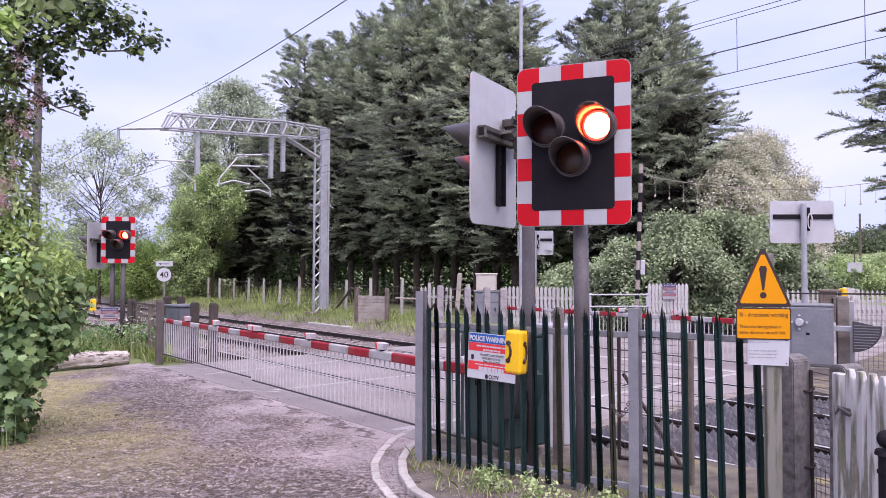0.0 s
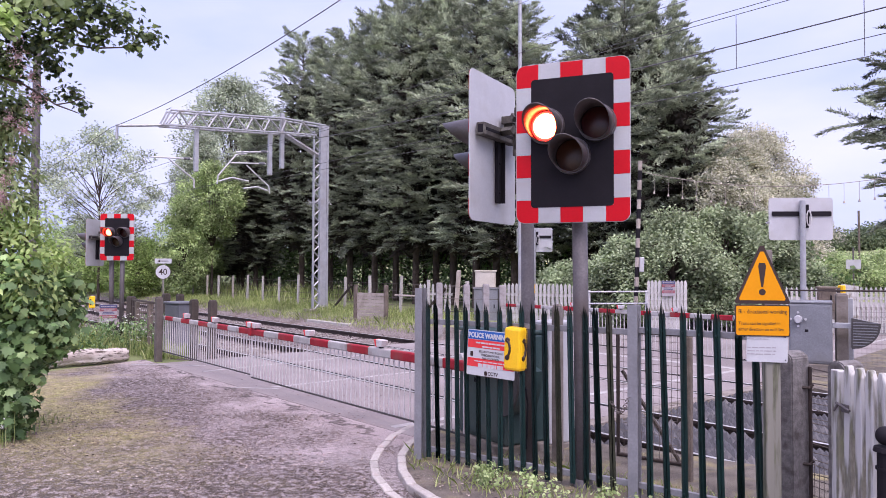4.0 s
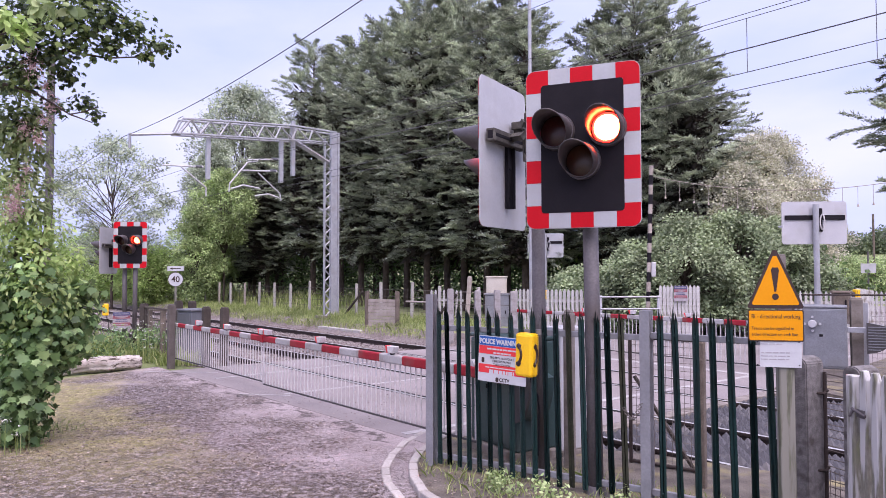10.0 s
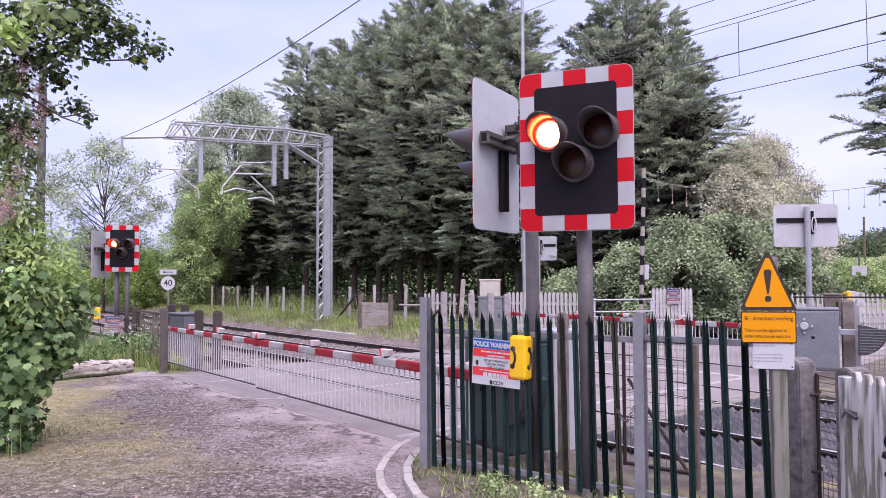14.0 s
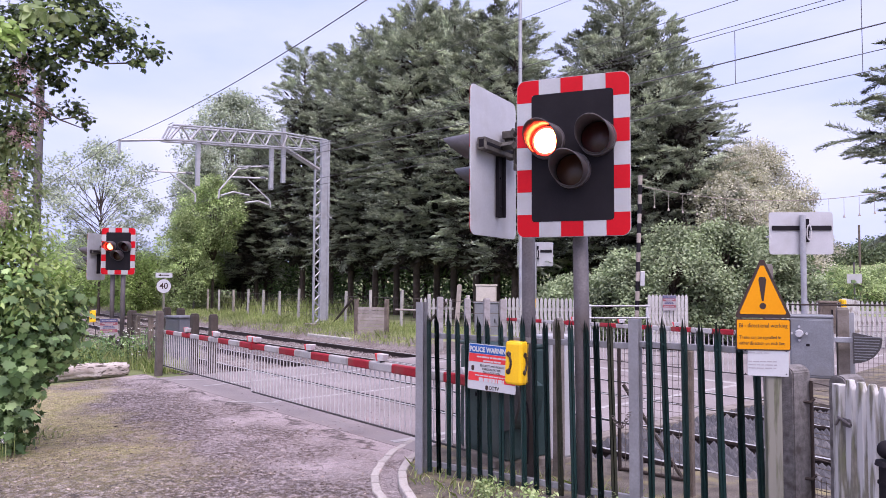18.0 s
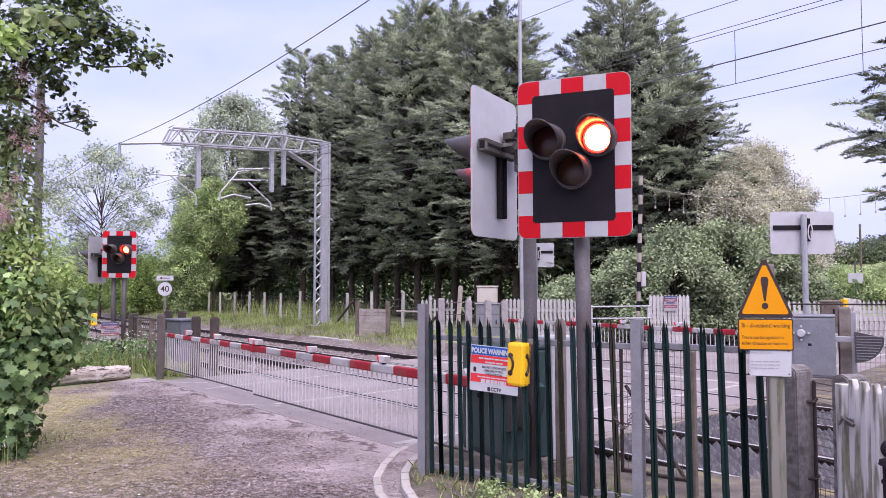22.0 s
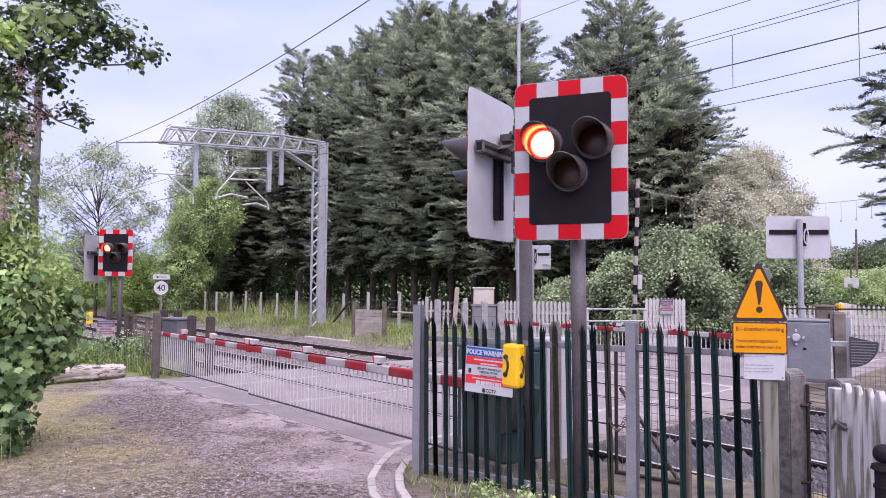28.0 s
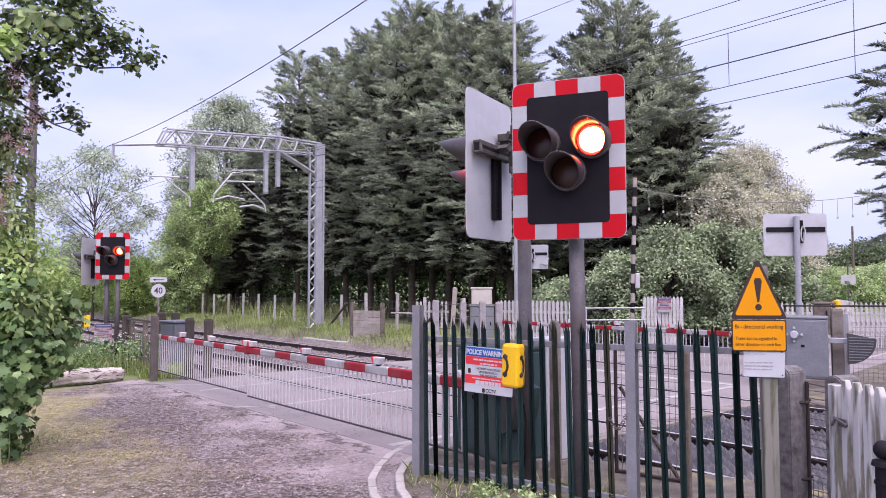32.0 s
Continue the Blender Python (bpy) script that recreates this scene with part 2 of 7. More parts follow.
M_FADEDRED = material("faded_sign_red", (0.26, 0.07, 0.085), (0.33, 0.10, 0.12), 0.5, scale=6, fine=60, bump=0.01)
M_FADEDWHITE = material("faded_sign_white", (0.34, 0.31, 0.33), (0.42, 0.39, 0.41), 0.5, scale=6, fine=60, bump=0.01)
M_PALEPOST = material("pale_lichened_post", (0.42, 0.39, 0.36), (0.55, 0.52, 0.49), 0.9, scale=5, fine=50, bump=0.4, c3=(0.3, 0.27, 0.24), stain=2.5, vary=0.12)
M_WHITEPAINT = material("flaking_white_paint", (0.46, 0.44, 0.42), (0.58, 0.56, 0.55), 0.75, scale=6, fine=60, bump=0.5, c3=(0.17, 0.14, 0.10), stain=5.0, vary=0.08)
M_BARK = material("bark", (0.06, 0.042, 0.033), (0.11, 0.08, 0.062), 0.95, scale=5, fine=40, bump=0.9, depth=0.03)
M_OLDCONCRETE = material("mottled_old_concrete", (0.125, 0.113, 0.112), (0.225, 0.205, 0.202), 0.92, scale=22, fine=90, bump=0.6, amount=0.45, c3=(0.07, 0.06, 0.055), stain=9, depth=0.006)
M_WIRE = material("dark_wire", (0.13, 0.125, 0.13), (0.18, 0.17, 0.18), 0.6, 0.3, bump=0)
M_MESHWIRE = material("rusty_mesh_wire", (0.12, 0.095, 0.085), (0.18, 0.15, 0.135), 0.7, 0.3, bump=0)
M_CABINET = material("grey_cabinet_paint", (0.125, 0.128, 0.145), (0.165, 0.168, 0.188), 0.45, 0.2, scale=3, fine=50, bump=0.06, c3=(0.11, 0.105, 0.108), stain=1.8)
M_CREAM = material("cream_cabinet_paint", (0.55, 0.49, 0.42), (0.63, 0.57, 0.50), 0.6, scale=3, fine=50, bump=0.06, c3=(0.4, 0.34, 0.28), stain=1.8)
M_RUBBER = material("grey_guard_rubber", (0.06, 0.057, 0.066), (0.10, 0.096, 0.108), 0.8, scale=4, fine=60, bump=0.3, c3=(0.13, 0.12, 0.122), stain=2.5)
M_BULB = material("pale_lamp_glass", (0.55, 0.52, 0.53), (0.66, 0.63, 0.64), 0.4, scale=5, fine=50, bump=0)

def streaked_paint(name, paint, worn, moss):
    """Paint flaked off in long upright streaks, bare wood and algae below."""
    m = bpy.data.materials.new(name)
    m.use_nodes = True
    nt = m.node_tree
    b = nt.nodes["Principled BSDF"]
    b.inputs["Roughness"].default_value = 0.8
    co = nt.nodes.new("ShaderNodeTexCoord")
    fac = []
    for sc, st in ((15, (1, 1, 0.12)), (70, (1, 1, 0.3)), (9, (1, 1, 0.5))):
        mp = nt.nodes.new("ShaderNodeMapping")
        mp.inputs["Scale"].default_value = st
        n = nt.nodes.new("ShaderNodeTexNoise")
        n.inputs["Scale"].default_value, n.inputs["Detail"].default_value = sc, 5
        oi = nt.nodes.new("ShaderNodeObjectInfo")
        ad = nt.nodes.new("ShaderNodeVectorMath")
        ad.operation = "ADD"
        nt.links.new(co.outputs["Object"], ad.inputs[0])
        nt.links.new(oi.outputs["Random"], ad.inputs[1])
        nt.links.new(ad.outputs[0], mp.inputs["Vector"])
        nt.links.new(mp.outputs["Vector"], n.inputs["Vector"])
        fac.append(n.outputs["Fac"])

    def mix(f, lo, hi, a, c):
        r = nt.nodes.new("ShaderNodeMapRange")
        r.inputs["From Min"].default_value, r.inputs["From Max"].default_value = lo, hi
        nt.links.new(f, r.inputs["Value"])
        x = nt.nodes.new("ShaderNodeMix")
        x.data_type = "RGBA"
        nt.links.new(r.outputs["Result"], x.inputs["Factor"])
        for v, k in ((a, "A"), (c, "B")):
            if isinstance(v, tuple):
                x.inputs[k].default_value = (*v, 1)
            else:
                nt.links.new(v, x.inputs[k])
        return x.outputs["Result"]

    wood = mix(fac[2], 0.4, 0.6, worn, moss)
    wood = mix(fac[1], 0.3, 0.7, wood, tuple(0.6 * v for v in worn))
    col = mix(fac[0], 0.46, 0.56, paint, wood)
    nt.links.new(col, b.inputs["Base Color"])
    bp = nt.nodes.new("ShaderNodeBump")
    bp.inputs["Strength"].default_value, bp.inputs["Distance"].default_value = 0.6, 0.004
    nt.links.new(col, bp.inputs["Height"])
    nt.links.new(bp.outputs["Normal"], b.inputs["Normal"])
    return m


def weathered_log(name, pale, mid, crack):
    """Bare wood bleached pale, with long dark drying cracks along its length."""
    m = bpy.data.materials.new(name)
    m.use_nodes = True
    nt = m.node_tree
    b = nt.nodes["Principled BSDF"]
    b.inputs["Roughness"].default_value = 0.95
    co = nt.nodes.new("ShaderNodeTexCoord")
    col, height = None, None
    for sc, st, lo, hi, a, c in ((7, (0.5, 1, 1), 0.35, 0.65, pale, mid), (26, (0.13, 1, 1), 0.55, 0.63, None, crack), (60, (0.3, 1, 1), 0.58, 0.72, None, crack)):
        mp = nt.nodes.new("ShaderNodeMapping")
        mp.inputs["Scale"].default_value = st
        n = nt.nodes.new("ShaderNodeTexNoise")
        n.inputs["Scale"].default_value, n.inputs["Detail"].default_value = sc, 6
        r = nt.nodes.new("ShaderNodeMapRange")
        r.inputs["From Min"].default_value, r.inputs["From Max"].default_value = lo, hi
        x = nt.nodes.new("ShaderNodeMix")
        x.data_type = "RGBA"
        nt.links.new(co.outputs["Object"], mp.inputs["Vector"])
        nt.links.new(mp.outputs["Vector"], n.inputs["Vector"])
        nt.links.new(n.outputs["Fac"], r.inputs["Value"])
        nt.links.new(r.outputs["Result"], x.inputs["Factor"])
        if a:
            x.inputs["A"].default_value = (*a, 1)
        else:
            nt.links.new(col, x.inputs["A"])
        x.inputs["B"].default_value = (*c, 1)
        col = x.outputs["Result"]
    nt.links.new(col, b.inputs["Base Color"])
    bp = nt.nodes.new("ShaderNodeBump")
    bp.inputs["Strength"].default_value, bp.inputs["Distance"].default_value = 0.8, 0.02
    nt.links.new(col, bp.inputs["Height"])
    nt.links.new(bp.outputs["Normal"], b.inputs["Normal"])
    return m


M_LOG = weathered_log("bleached_log", (0.50, 0.45, 0.41), (0.33, 0.28, 0.245), (0.075, 0.058, 0.047))
M_FLAKED = streaked_paint("streaked_white_paint", (0.47, 0.455, 0.45), (0.24, 0.22, 0.18), (0.165, 0.17, 0.10))
M_ALGAEPOST = streaked_paint("algae_streaked_post", (0.205, 0.195, 0.165), (0.145, 0.142, 0.10), (0.115, 0.12, 0.066))

L_CONIFER = leaf_material("cypress_sprays", (0.21, 0.24, 0.178), (0.385, 0.428, 0.32), (0.61, 0.64, 0.505), 0.7, 0.2, 0.9, 0.75)
# dead sprays, near-black so that their colour carries the shade between plumes
L_DEADSHADE = leaf_material("shade_dark_dead_sprays", (0.02, 0.016, 0.013), (0.035, 0.028, 0.022), (0.06, 0.048, 0.038), 0.9, 0.0, 1.5, 0.3)
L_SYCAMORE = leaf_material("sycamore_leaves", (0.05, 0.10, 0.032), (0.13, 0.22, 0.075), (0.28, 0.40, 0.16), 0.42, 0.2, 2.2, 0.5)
L_BUSH = leaf_material("shrub_leaves", (0.215, 0.275, 0.15), (0.315, 0.38, 0.22), (0.425, 0.485, 0.305), 0.6, 0.3, 1.3, 0.55)
L_SILVER = leaf_material("silvery_leaves", (0.24, 0.285, 0.20), (0.42, 0.47, 0.345), (0.60, 0.64, 0.51), 0.6, 0.45, 0.6, 0.45)
# leaf tones darkened for the shaded, backlit underside of the overhanging crown
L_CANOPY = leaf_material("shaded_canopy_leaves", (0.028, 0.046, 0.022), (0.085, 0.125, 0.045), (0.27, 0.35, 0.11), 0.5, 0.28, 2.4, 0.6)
L_LIME = leaf_material("fresh_green_leaves", (0.21, 0.31, 0.09), (0.38, 0.51, 0.17), (0.57, 0.67, 0.29), 0.45, 0.48, 2.2, 0.45)
L_HAW = leaf_material("hawthorn_leaves_and_blossom", (0.36, 0.375, 0.235), (0.55, 0.54, 0.41), (0.76, 0.72, 0.62), 0.6, 0.42, 1.0, 0.45)
L_FAR = leaf_material("distant_leaves", (0.10, 0.14, 0.08), (0.15, 0.19, 0.10), (0.2, 0.25, 0.13), 0.7, 0.3)
L_GRASS = leaf_material("grass_blades", (0.17, 0.23, 0.065), (0.33, 0.40, 0.135), (0.55, 0.56, 0.28), 0.6, 0.4)
L_FRESH = leaf_material("fresh_willow_leaves", (0.19, 0.265, 0.105), (0.355, 0.455, 0.19), (0.55, 0.635, 0.32), 0.55, 0.4, 0.9, 0.5)
L_PINK = leaf_material("pale_pink_blossom", (0.42, 0.24, 0.25), (0.52, 0.34, 0.34), (0.66, 0.52, 0.5), 0.6, 0.3)
L_WHITE = leaf_material("white_umbels", (0.6, 0.6, 0.56), (0.7, 0.7, 0.66), (0.8, 0.8, 0.76), 0.6, 0.3)

# ---- building helpers ----
TURN = -50.19  # the railway's frame: a runs along the rails, b across them, away from the camera


def at(a, b, z=0.0):
    return Vector((0.640 * a + 0.768 * b, -0.768 * a + 0.640 * b, z))


def railpose(a, b, z=0.0, turn=0.0):
    p = at(a, b, z)
    return pose(p.x, p.y, p.z, 0, 0, TURN + turn)


def thing(name, m, label, category, group="", kind=""):
    ob = new(name)
    ob.matrix_world = m
    return tagged(ob, label, category, group, kind)


def mesh_of(name, bm, mat, smooth=False):
    me = bpy.data.meshes.new(name)
    bm.to_mesh(me)
    bm.free()
    for m in (mat if isinstance(mat, (list, tuple)) else (mat,)):
        me.materials.append(m)
    if smooth:
        for p in me.polygons:
            p.use_smooth = True
    return me


def part(name, bm, mat, parent, label="", m=None, smooth=False):
    """One mesh part under a thing or a part."""
    ob = new(name, bm if isinstance(bm, bpy.types.Mesh) else mesh_of(name, bm, mat, smooth))
    ob.parent = parent
    if m is not None:
        ob.matrix_basis = m
    return tagged(ob, label)


def single(name, bm, mat, m, label, category, group="", kind="", smooth=False):
    ob = new(name, bm if isinstance(bm, bpy.types.Mesh) else mesh_of(name, bm, mat, smooth))
    ob.matrix_world = m
    return tagged(ob, label, category, group, kind)


def box(bm, x0, x1, y0, y1, z0, z1, bevel=0.0, m=None, mat=0):
    c = Matrix.LocRotScale(((x0 + x1) / 2, (y0 + y1) / 2, (z0 + z1) / 2), None, (abs(x1 - x0), abs(y1 - y0), abs(z1 - z0)))
    r = bmesh.ops.create_cube(bm, size=1, matrix=c if m is None else m @ c)
    if mat:
        for f in {f for v in r["verts"] for f in v.link_faces}:
            f.material_index = mat
    if bevel:
        es = list({e for v in r["verts"] for e in v.link_edges})
        bmesh.ops.bevel(bm, geom=es, offset=bevel, segments=2, affect="EDGES", profile=0.5)
    return bm


def tube(bm, p0, p1, r0, r1=None, n=12, caps=True):
    """A straight bar from p0 to p1, round or n-sided, tapered."""
    p0, p1 = Vector(p0), Vector(p1)
    r1 = r0 if r1 is None else r1
    d = p1 - p0
    q = d.to_track_quat("Z", "Y").to_matrix().to_4x4()
    bmesh.ops.create_cone(bm, cap_ends=caps, segments=n, radius1=r0, radius2=r1, depth=d.length,
                          matrix=Matrix.Translation((p0 + p1) / 2) @ q)
    return bm


def path_tube(bm, pts, r, n=6, taper=None):
    """One bent bar through the points."""
    pts = [Vector(p) for p in pts]
    prev, up = None, Vector((0.31, 0.17, 0.93))
    for i, p in enumerate(pts):
        d = (pts[min(i + 1, len(pts) - 1)] - pts[max(i - 1, 0)]).normalized()
        s = d.cross(up)
        if s.length < 0.05:
            s = d.cross(Vector((1, 0, 0)))
        s.normalize()
        q = d.cross(s)
        rr = r if taper is None else r + (taper - r) * i / (len(pts) - 1)
        ring = [bm.verts.new(p + rr * (s * math.cos(2 * math.pi * k / n) + q * math.sin(2 * math.pi * k / n))) for k in range(n)]
        if prev:
            for k in range(n):
                bm.faces.new((prev[k], prev[(k + 1) % n], ring[(k + 1) % n], ring[k]))
        else:
            bm.faces.new(ring[::-1])
        prev = ring
    bm.faces.new(prev)
    bmesh.ops.recalc_face_normals(bm, faces=bm.faces[:])
    return bm


def slab(bm, pts, z0, z1, mat=0):
    """A flat plate with the outline pts (x, y), from z0 to z1."""
    lo = [bm.verts.new((x, y, z0)) for x, y in pts]
    hi = [bm.verts.new((x, y, z1)) for x, y in pts]
    n = len(pts)
    fs = [bm.faces.new(hi), bm.faces.new(lo[::-1])]
    fs += [bm.faces.new((lo[i], lo[(i + 1) % n], hi[(i + 1) % n], hi[i])) for i in range(n)]
    for f in fs:
        f.material_index = mat
    return bm


def plate(bm, pts, y0, y1, mat=0):
    """An upright plate with the outline pts (x, z), from y0 to y1."""
    lo = [bm.verts.new((x, y0, z)) for x, z in pts]
    hi = [bm.verts.new((x, y1, z)) for x, z in pts]
    n = len(pts)
    fs = [bm.faces.new(lo), bm.faces.new(hi[::-1])]
    fs += [bm.faces.new((lo[(i + 1) % n], lo[i], hi[i], hi[(i + 1) % n])) for i in range(n)]
    for f in fs:
        f.material_index = mat
    bmesh.ops.recalc_face_normals(bm, faces=fs)
    return bm


def rounded(x0, x1, z0, z1, r, n=4):
    """The outline of a rectangle with rounded corners."""
    out = []
    for cx, cz, s in ((x1 - r, z1 - r, 0), (x0 + r, z1 - r, 90), (x0 + r, z0 + r, 180), (x1 - r, z0 + r, 270)):
        for i in range(n + 1):
            w = radians(s + 90 * i / n)
            out.append((cx + r * math.cos(w), cz + r * math.sin(w)))
    return out


def raw(name, verts, faces, mats, smooth=False):
    """A mesh from arrays of numbers worked out in code."""
    me = bpy.data.meshes.new(name)
    me.from_pydata(verts, [], faces)
    for m in mats if isinstance(mats, (list, tuple)) else (mats,):
        me.materials.append(m)
    if smooth:
        me.polygons.foreach_set("use_smooth", [True] * len(me.polygons))
    me.update()
    return me


def quads(name, verts, per, mat):
    """Many small leaves at once: verts of shape (n, per, 3); each leaf is one face."""
    n = len(verts)
    me = bpy.data.meshes.new(name)
    me.vertices.add(n * per)
    me.vertices.foreach_set("co", np.ascontiguousarray(verts, dtype=np.float32).ravel())
    me.loops.add(n * per)
    me.loops.foreach_set("vertex_index", np.arange(n * per, dtype=np.int32))
    me.polygons.add(n)
    me.polygons.foreach_set("loop_start", np.arange(0, n * per, per, dtype=np.int32))
    me.materials.append(mat)
    me.update(calc_edges=True)
    return me


def text_mesh(words, size, mat, name="lettering", align="CENTER", stretch=1.0, bold=0.0):
    cu = bpy.data.curves.new(name, "FONT")
    cu.body, cu.size, cu.align_x, cu.align_y, cu.extrude, cu.offset = words, size, align, "CENTER", 0.0008, bold
    tmp = bpy.data.objects.new(name, cu)
    scene.collection.objects.link(tmp)
    me = bpy.data.meshes.new_from_object(tmp.evaluated_get(bpy.context.evaluated_depsgraph_get()))
    bpy.data.objects.remove(tmp)
    bpy.data.curves.remove(cu)
    for v in me.vertices:
        v.co.x *= stretch
    me.materials.clear()
    me.materials.append(mat)
    me.name = name
    return me


# ---- ground, lane, road, railway ----
def spread(lo, hi, mid0, mid1, step, grow=1.35):
    out = list(np.arange(mid0, mid1 + 0.001, step))
    s, v = step, mid1
    while v < hi:
        s *= grow
        v += s
        out.append(v)
    s, v = step, mid0
    while v > lo:
        s *= grow
        v -= s
        out.insert(0, v)
    return np.array(out)


def smooth(x, lo, hi):
    t = np.clip((x - lo) / (hi - lo), 0, 1)
    return t * t * (3 - 2 * t)


def ground_height(a, b):
    road = smooth(a, -15.6, -14.6) * (1 - smooth(a, -5.6, -4.8))
    bed = smooth(b, 5.2, 5.9) * (1 - smooth(b, 12.3, 13.0))
    z = -0.03 - 0.34 * bed * (1 - road)
    z = z + 0.30 * smooth(b, 12.6, 14.2) * (1 - smooth(a, -15.6, -14.6)) * (1 - smooth(b, 20, 30))
    z = z + np.clip(0.065 * (b - 70), 0, 14) + np.clip(0.02 * (-a - 90), 0, 5)
    return z


def build_ground():
    aa, bb = spread(-1500, 1500, -46, 12, 0.5), spread(-1200, 1800, -8, 22, 0.35)
    A, B = np.meshgrid(aa, bb)
    Z = ground_height(A, B)
    rng = np.random.default_rng(3)
    Z = Z + rng.normal(0, 0.008, Z.shape) * ((B > 13) | (A < -15.5))
    n = len(aa)
    v = np.stack([A, B, Z], -1).reshape(-1, 3)
    i = np.arange(len(bb) - 1)[:, None] * n + np.arange(n - 1)[None, :]
    f = np.stack([i, i + 1, i + n + 1, i + n], -1).reshape(-1, 4)
    me = raw("ground", v.tolist(), f.tolist(), M_GROUND, True)
    single("ground", me, None, railpose(0, 0), "rough grassy ground reaching the horizon", "ground", kind="structure")


build_ground()


def lane_material():
    """Worn asphalt with leaf litter lying on it and moss creeping in from its edge."""
    m = bpy.data.materials.new("littered_lane")
    m.use_nodes = True
    nt = m.node_tree
    b = nt.nodes["Principled BSDF"]
    b.inputs["Roughness"].default_value = 0.92
    co = nt.nodes.new("ShaderNodeTexCoord")

    def noisy(s, d=4, r=0.55, stretch=None):
        n = nt.nodes.new("ShaderNodeTexNoise")
        n.inputs["Scale"].default_value, n.inputs["Detail"].default_value, n.inputs["Roughness"].default_value = s, d, r
        src = co.outputs["Object"]
        if stretch:
            mp = nt.nodes.new("ShaderNodeMapping")
            mp.inputs["Scale"].default_value = stretch
            nt.links.new(src, mp.inputs["Vector"])
            src = mp.outputs["Vector"]
        nt.links.new(src, n.inputs["Vector"])
        return n.outputs["Fac"]

    def calc(op, a, c):
        x = nt.nodes.new("ShaderNodeMath")
        x.operation = op
        for k, v in enumerate((a, c)):
            if isinstance(v, (int, float)):
                x.inputs[k].default_value = v
            else:
                nt.links.new(v, x.inputs[k])
        return x.outputs[0]

    def ramp(o, lo, hi, t0=0.0, t1=1.0):
        r = nt.nodes.new("ShaderNodeMapRange")
        for k, v in (("From Min", lo), ("From Max", hi), ("To Min", t0), ("To Max", t1)):
            r.inputs[k].default_value = v
        nt.links.new(o, r.inputs["Value"])
        return r.outputs["Result"]

    def mixed(f, a, c):
        x = nt.nodes.new("ShaderNodeMix")
        x.data_type = "RGBA"
        for v, s in ((f, "Factor"), (a, "A"), (c, "B")):
            if isinstance(v, (int, float, tuple)):
                x.inputs[s].default_value = (*v, 1) if isinstance(v, tuple) else v
            else:
                nt.links.new(v, x.inputs[s])
        return x.outputs["Result"]

    sx = nt.nodes.new("ShaderNodeSeparateXYZ")
    nt.links.new(co.outputs["Object"], sx.inputs[0])
    x, y = sx.outputs[0], sx.outputs[1]
    across = calc("ADD", calc("MULTIPLY", x, 0.768), calc("MULTIPLY", y, 0.640))
    grain = noisy(85, 4, 0.65)
    base = mixed(ramp(noisy(1.1), 0.3, 0.7), (0.40, 0.335, 0.338), (0.50, 0.425, 0.43))
    base = mixed(ramp(grain, 0.36, 0.64), mixed(0.7, base, (0.10, 0.078, 0.074)), base)
    # litter: broken flecks, thickest in the foreground and to the hedge side
    patch = calc("ADD", ramp(noisy(0.62, 5, 0.62), 0.3, 0.7, 0.2, 0.8), calc("ADD", ramp(across, 2.1, 4.9, 0.17, -0.34), ramp(x, -4.5, 1.0, 0.10, -0.02)))
    fleck = noisy(17, 7, 0.75)
    lit = calc("MULTIPLY", ramp(patch, 0.22, 0.48), ramp(fleck, 0.49, 0.52))
    litter = mixed(ramp(noisy(65, 2), 0.35, 0.65), (0.042, 0.028, 0.022), (0.21, 0.152, 0.122))
    col = mixed(lit, base, litter)
    # matted clumps of old leaves
    clump = calc("MULTIPLY", ramp(patch, 0.36, 0.66), ramp(noisy(7.5, 9, 0.8), 0.507, 0.54))
    col = mixed(calc("MULTIPLY", clump, 0.8), col, (0.062, 0.041, 0.032))
    # pale dry chips between them
    chip = calc("MULTIPLY", ramp(patch, 0.24, 0.5), ramp(noisy(38, 4, 0.7), 0.575, 0.61))
    col = mixed(calc("MULTIPLY", chip, 0.6), col, (0.56, 0.465, 0.405))
    # crumbling seam where the lane meets the crossing
    wavy = calc("ADD", across, ramp(noisy(2.6, 6, 0.65), 0.2, 0.8, -0.38, 0.38))
    seam = calc("MULTIPLY", ramp(calc("ABSOLUTE", calc("SUBTRACT", wavy, 4.68), 0.0), 0.025, 0.085, 1.0, 0.0), ramp(noisy(1.4, 3), 0.42, 0.52))
    col = mixed(calc("MULTIPLY", seam, 0.85), col, (0.06, 0.045, 0.042))
    # moss along the hedge side
    edge = calc("ADD", calc("MULTIPLY", x, -1.0), calc("ADD", calc("MULTIPLY", y, -0.68), 2.75))
    edge = calc("ADD", edge, ramp(noisy(0.9, 5, 0.6), 0.2, 0.8, -1.5, 1.5))
    moss = mixed(ramp(noisy(5, 4), 0.35, 0.65), (0.60, 0.50, 0.27), (0.46, 0.43, 0.145))
    moss = mixed(ramp(fleck, 0.42, 0.58), mixed(0.6, moss, (0.15, 0.11, 0.065)), moss)
    col = mixed(calc("MULTIPLY", ramp(edge, -0.1, 1.3, 0.0, 0.9), ramp(y, 6.0, 8.5, 0.1, 1.0)), col, moss)
    # fine cracks in patches
    vo = nt.nodes.new("ShaderNodeTexVoronoi")
    vo.feature = "DISTANCE_TO_EDGE"
    vo.inputs["Scale"].default_value = 1.3
    wob = nt.nodes.new("ShaderNodeVectorMath")
    wob.operation = "ADD"
    wn = nt.nodes.new("ShaderNodeTexNoise")
    wn.inputs["Scale"].default_value = 3.0
    nt.links.new(co.outputs["Object"], wn.inputs["Vector"])
    nt.links.new(co.outputs["Object"], wob.inputs[0])
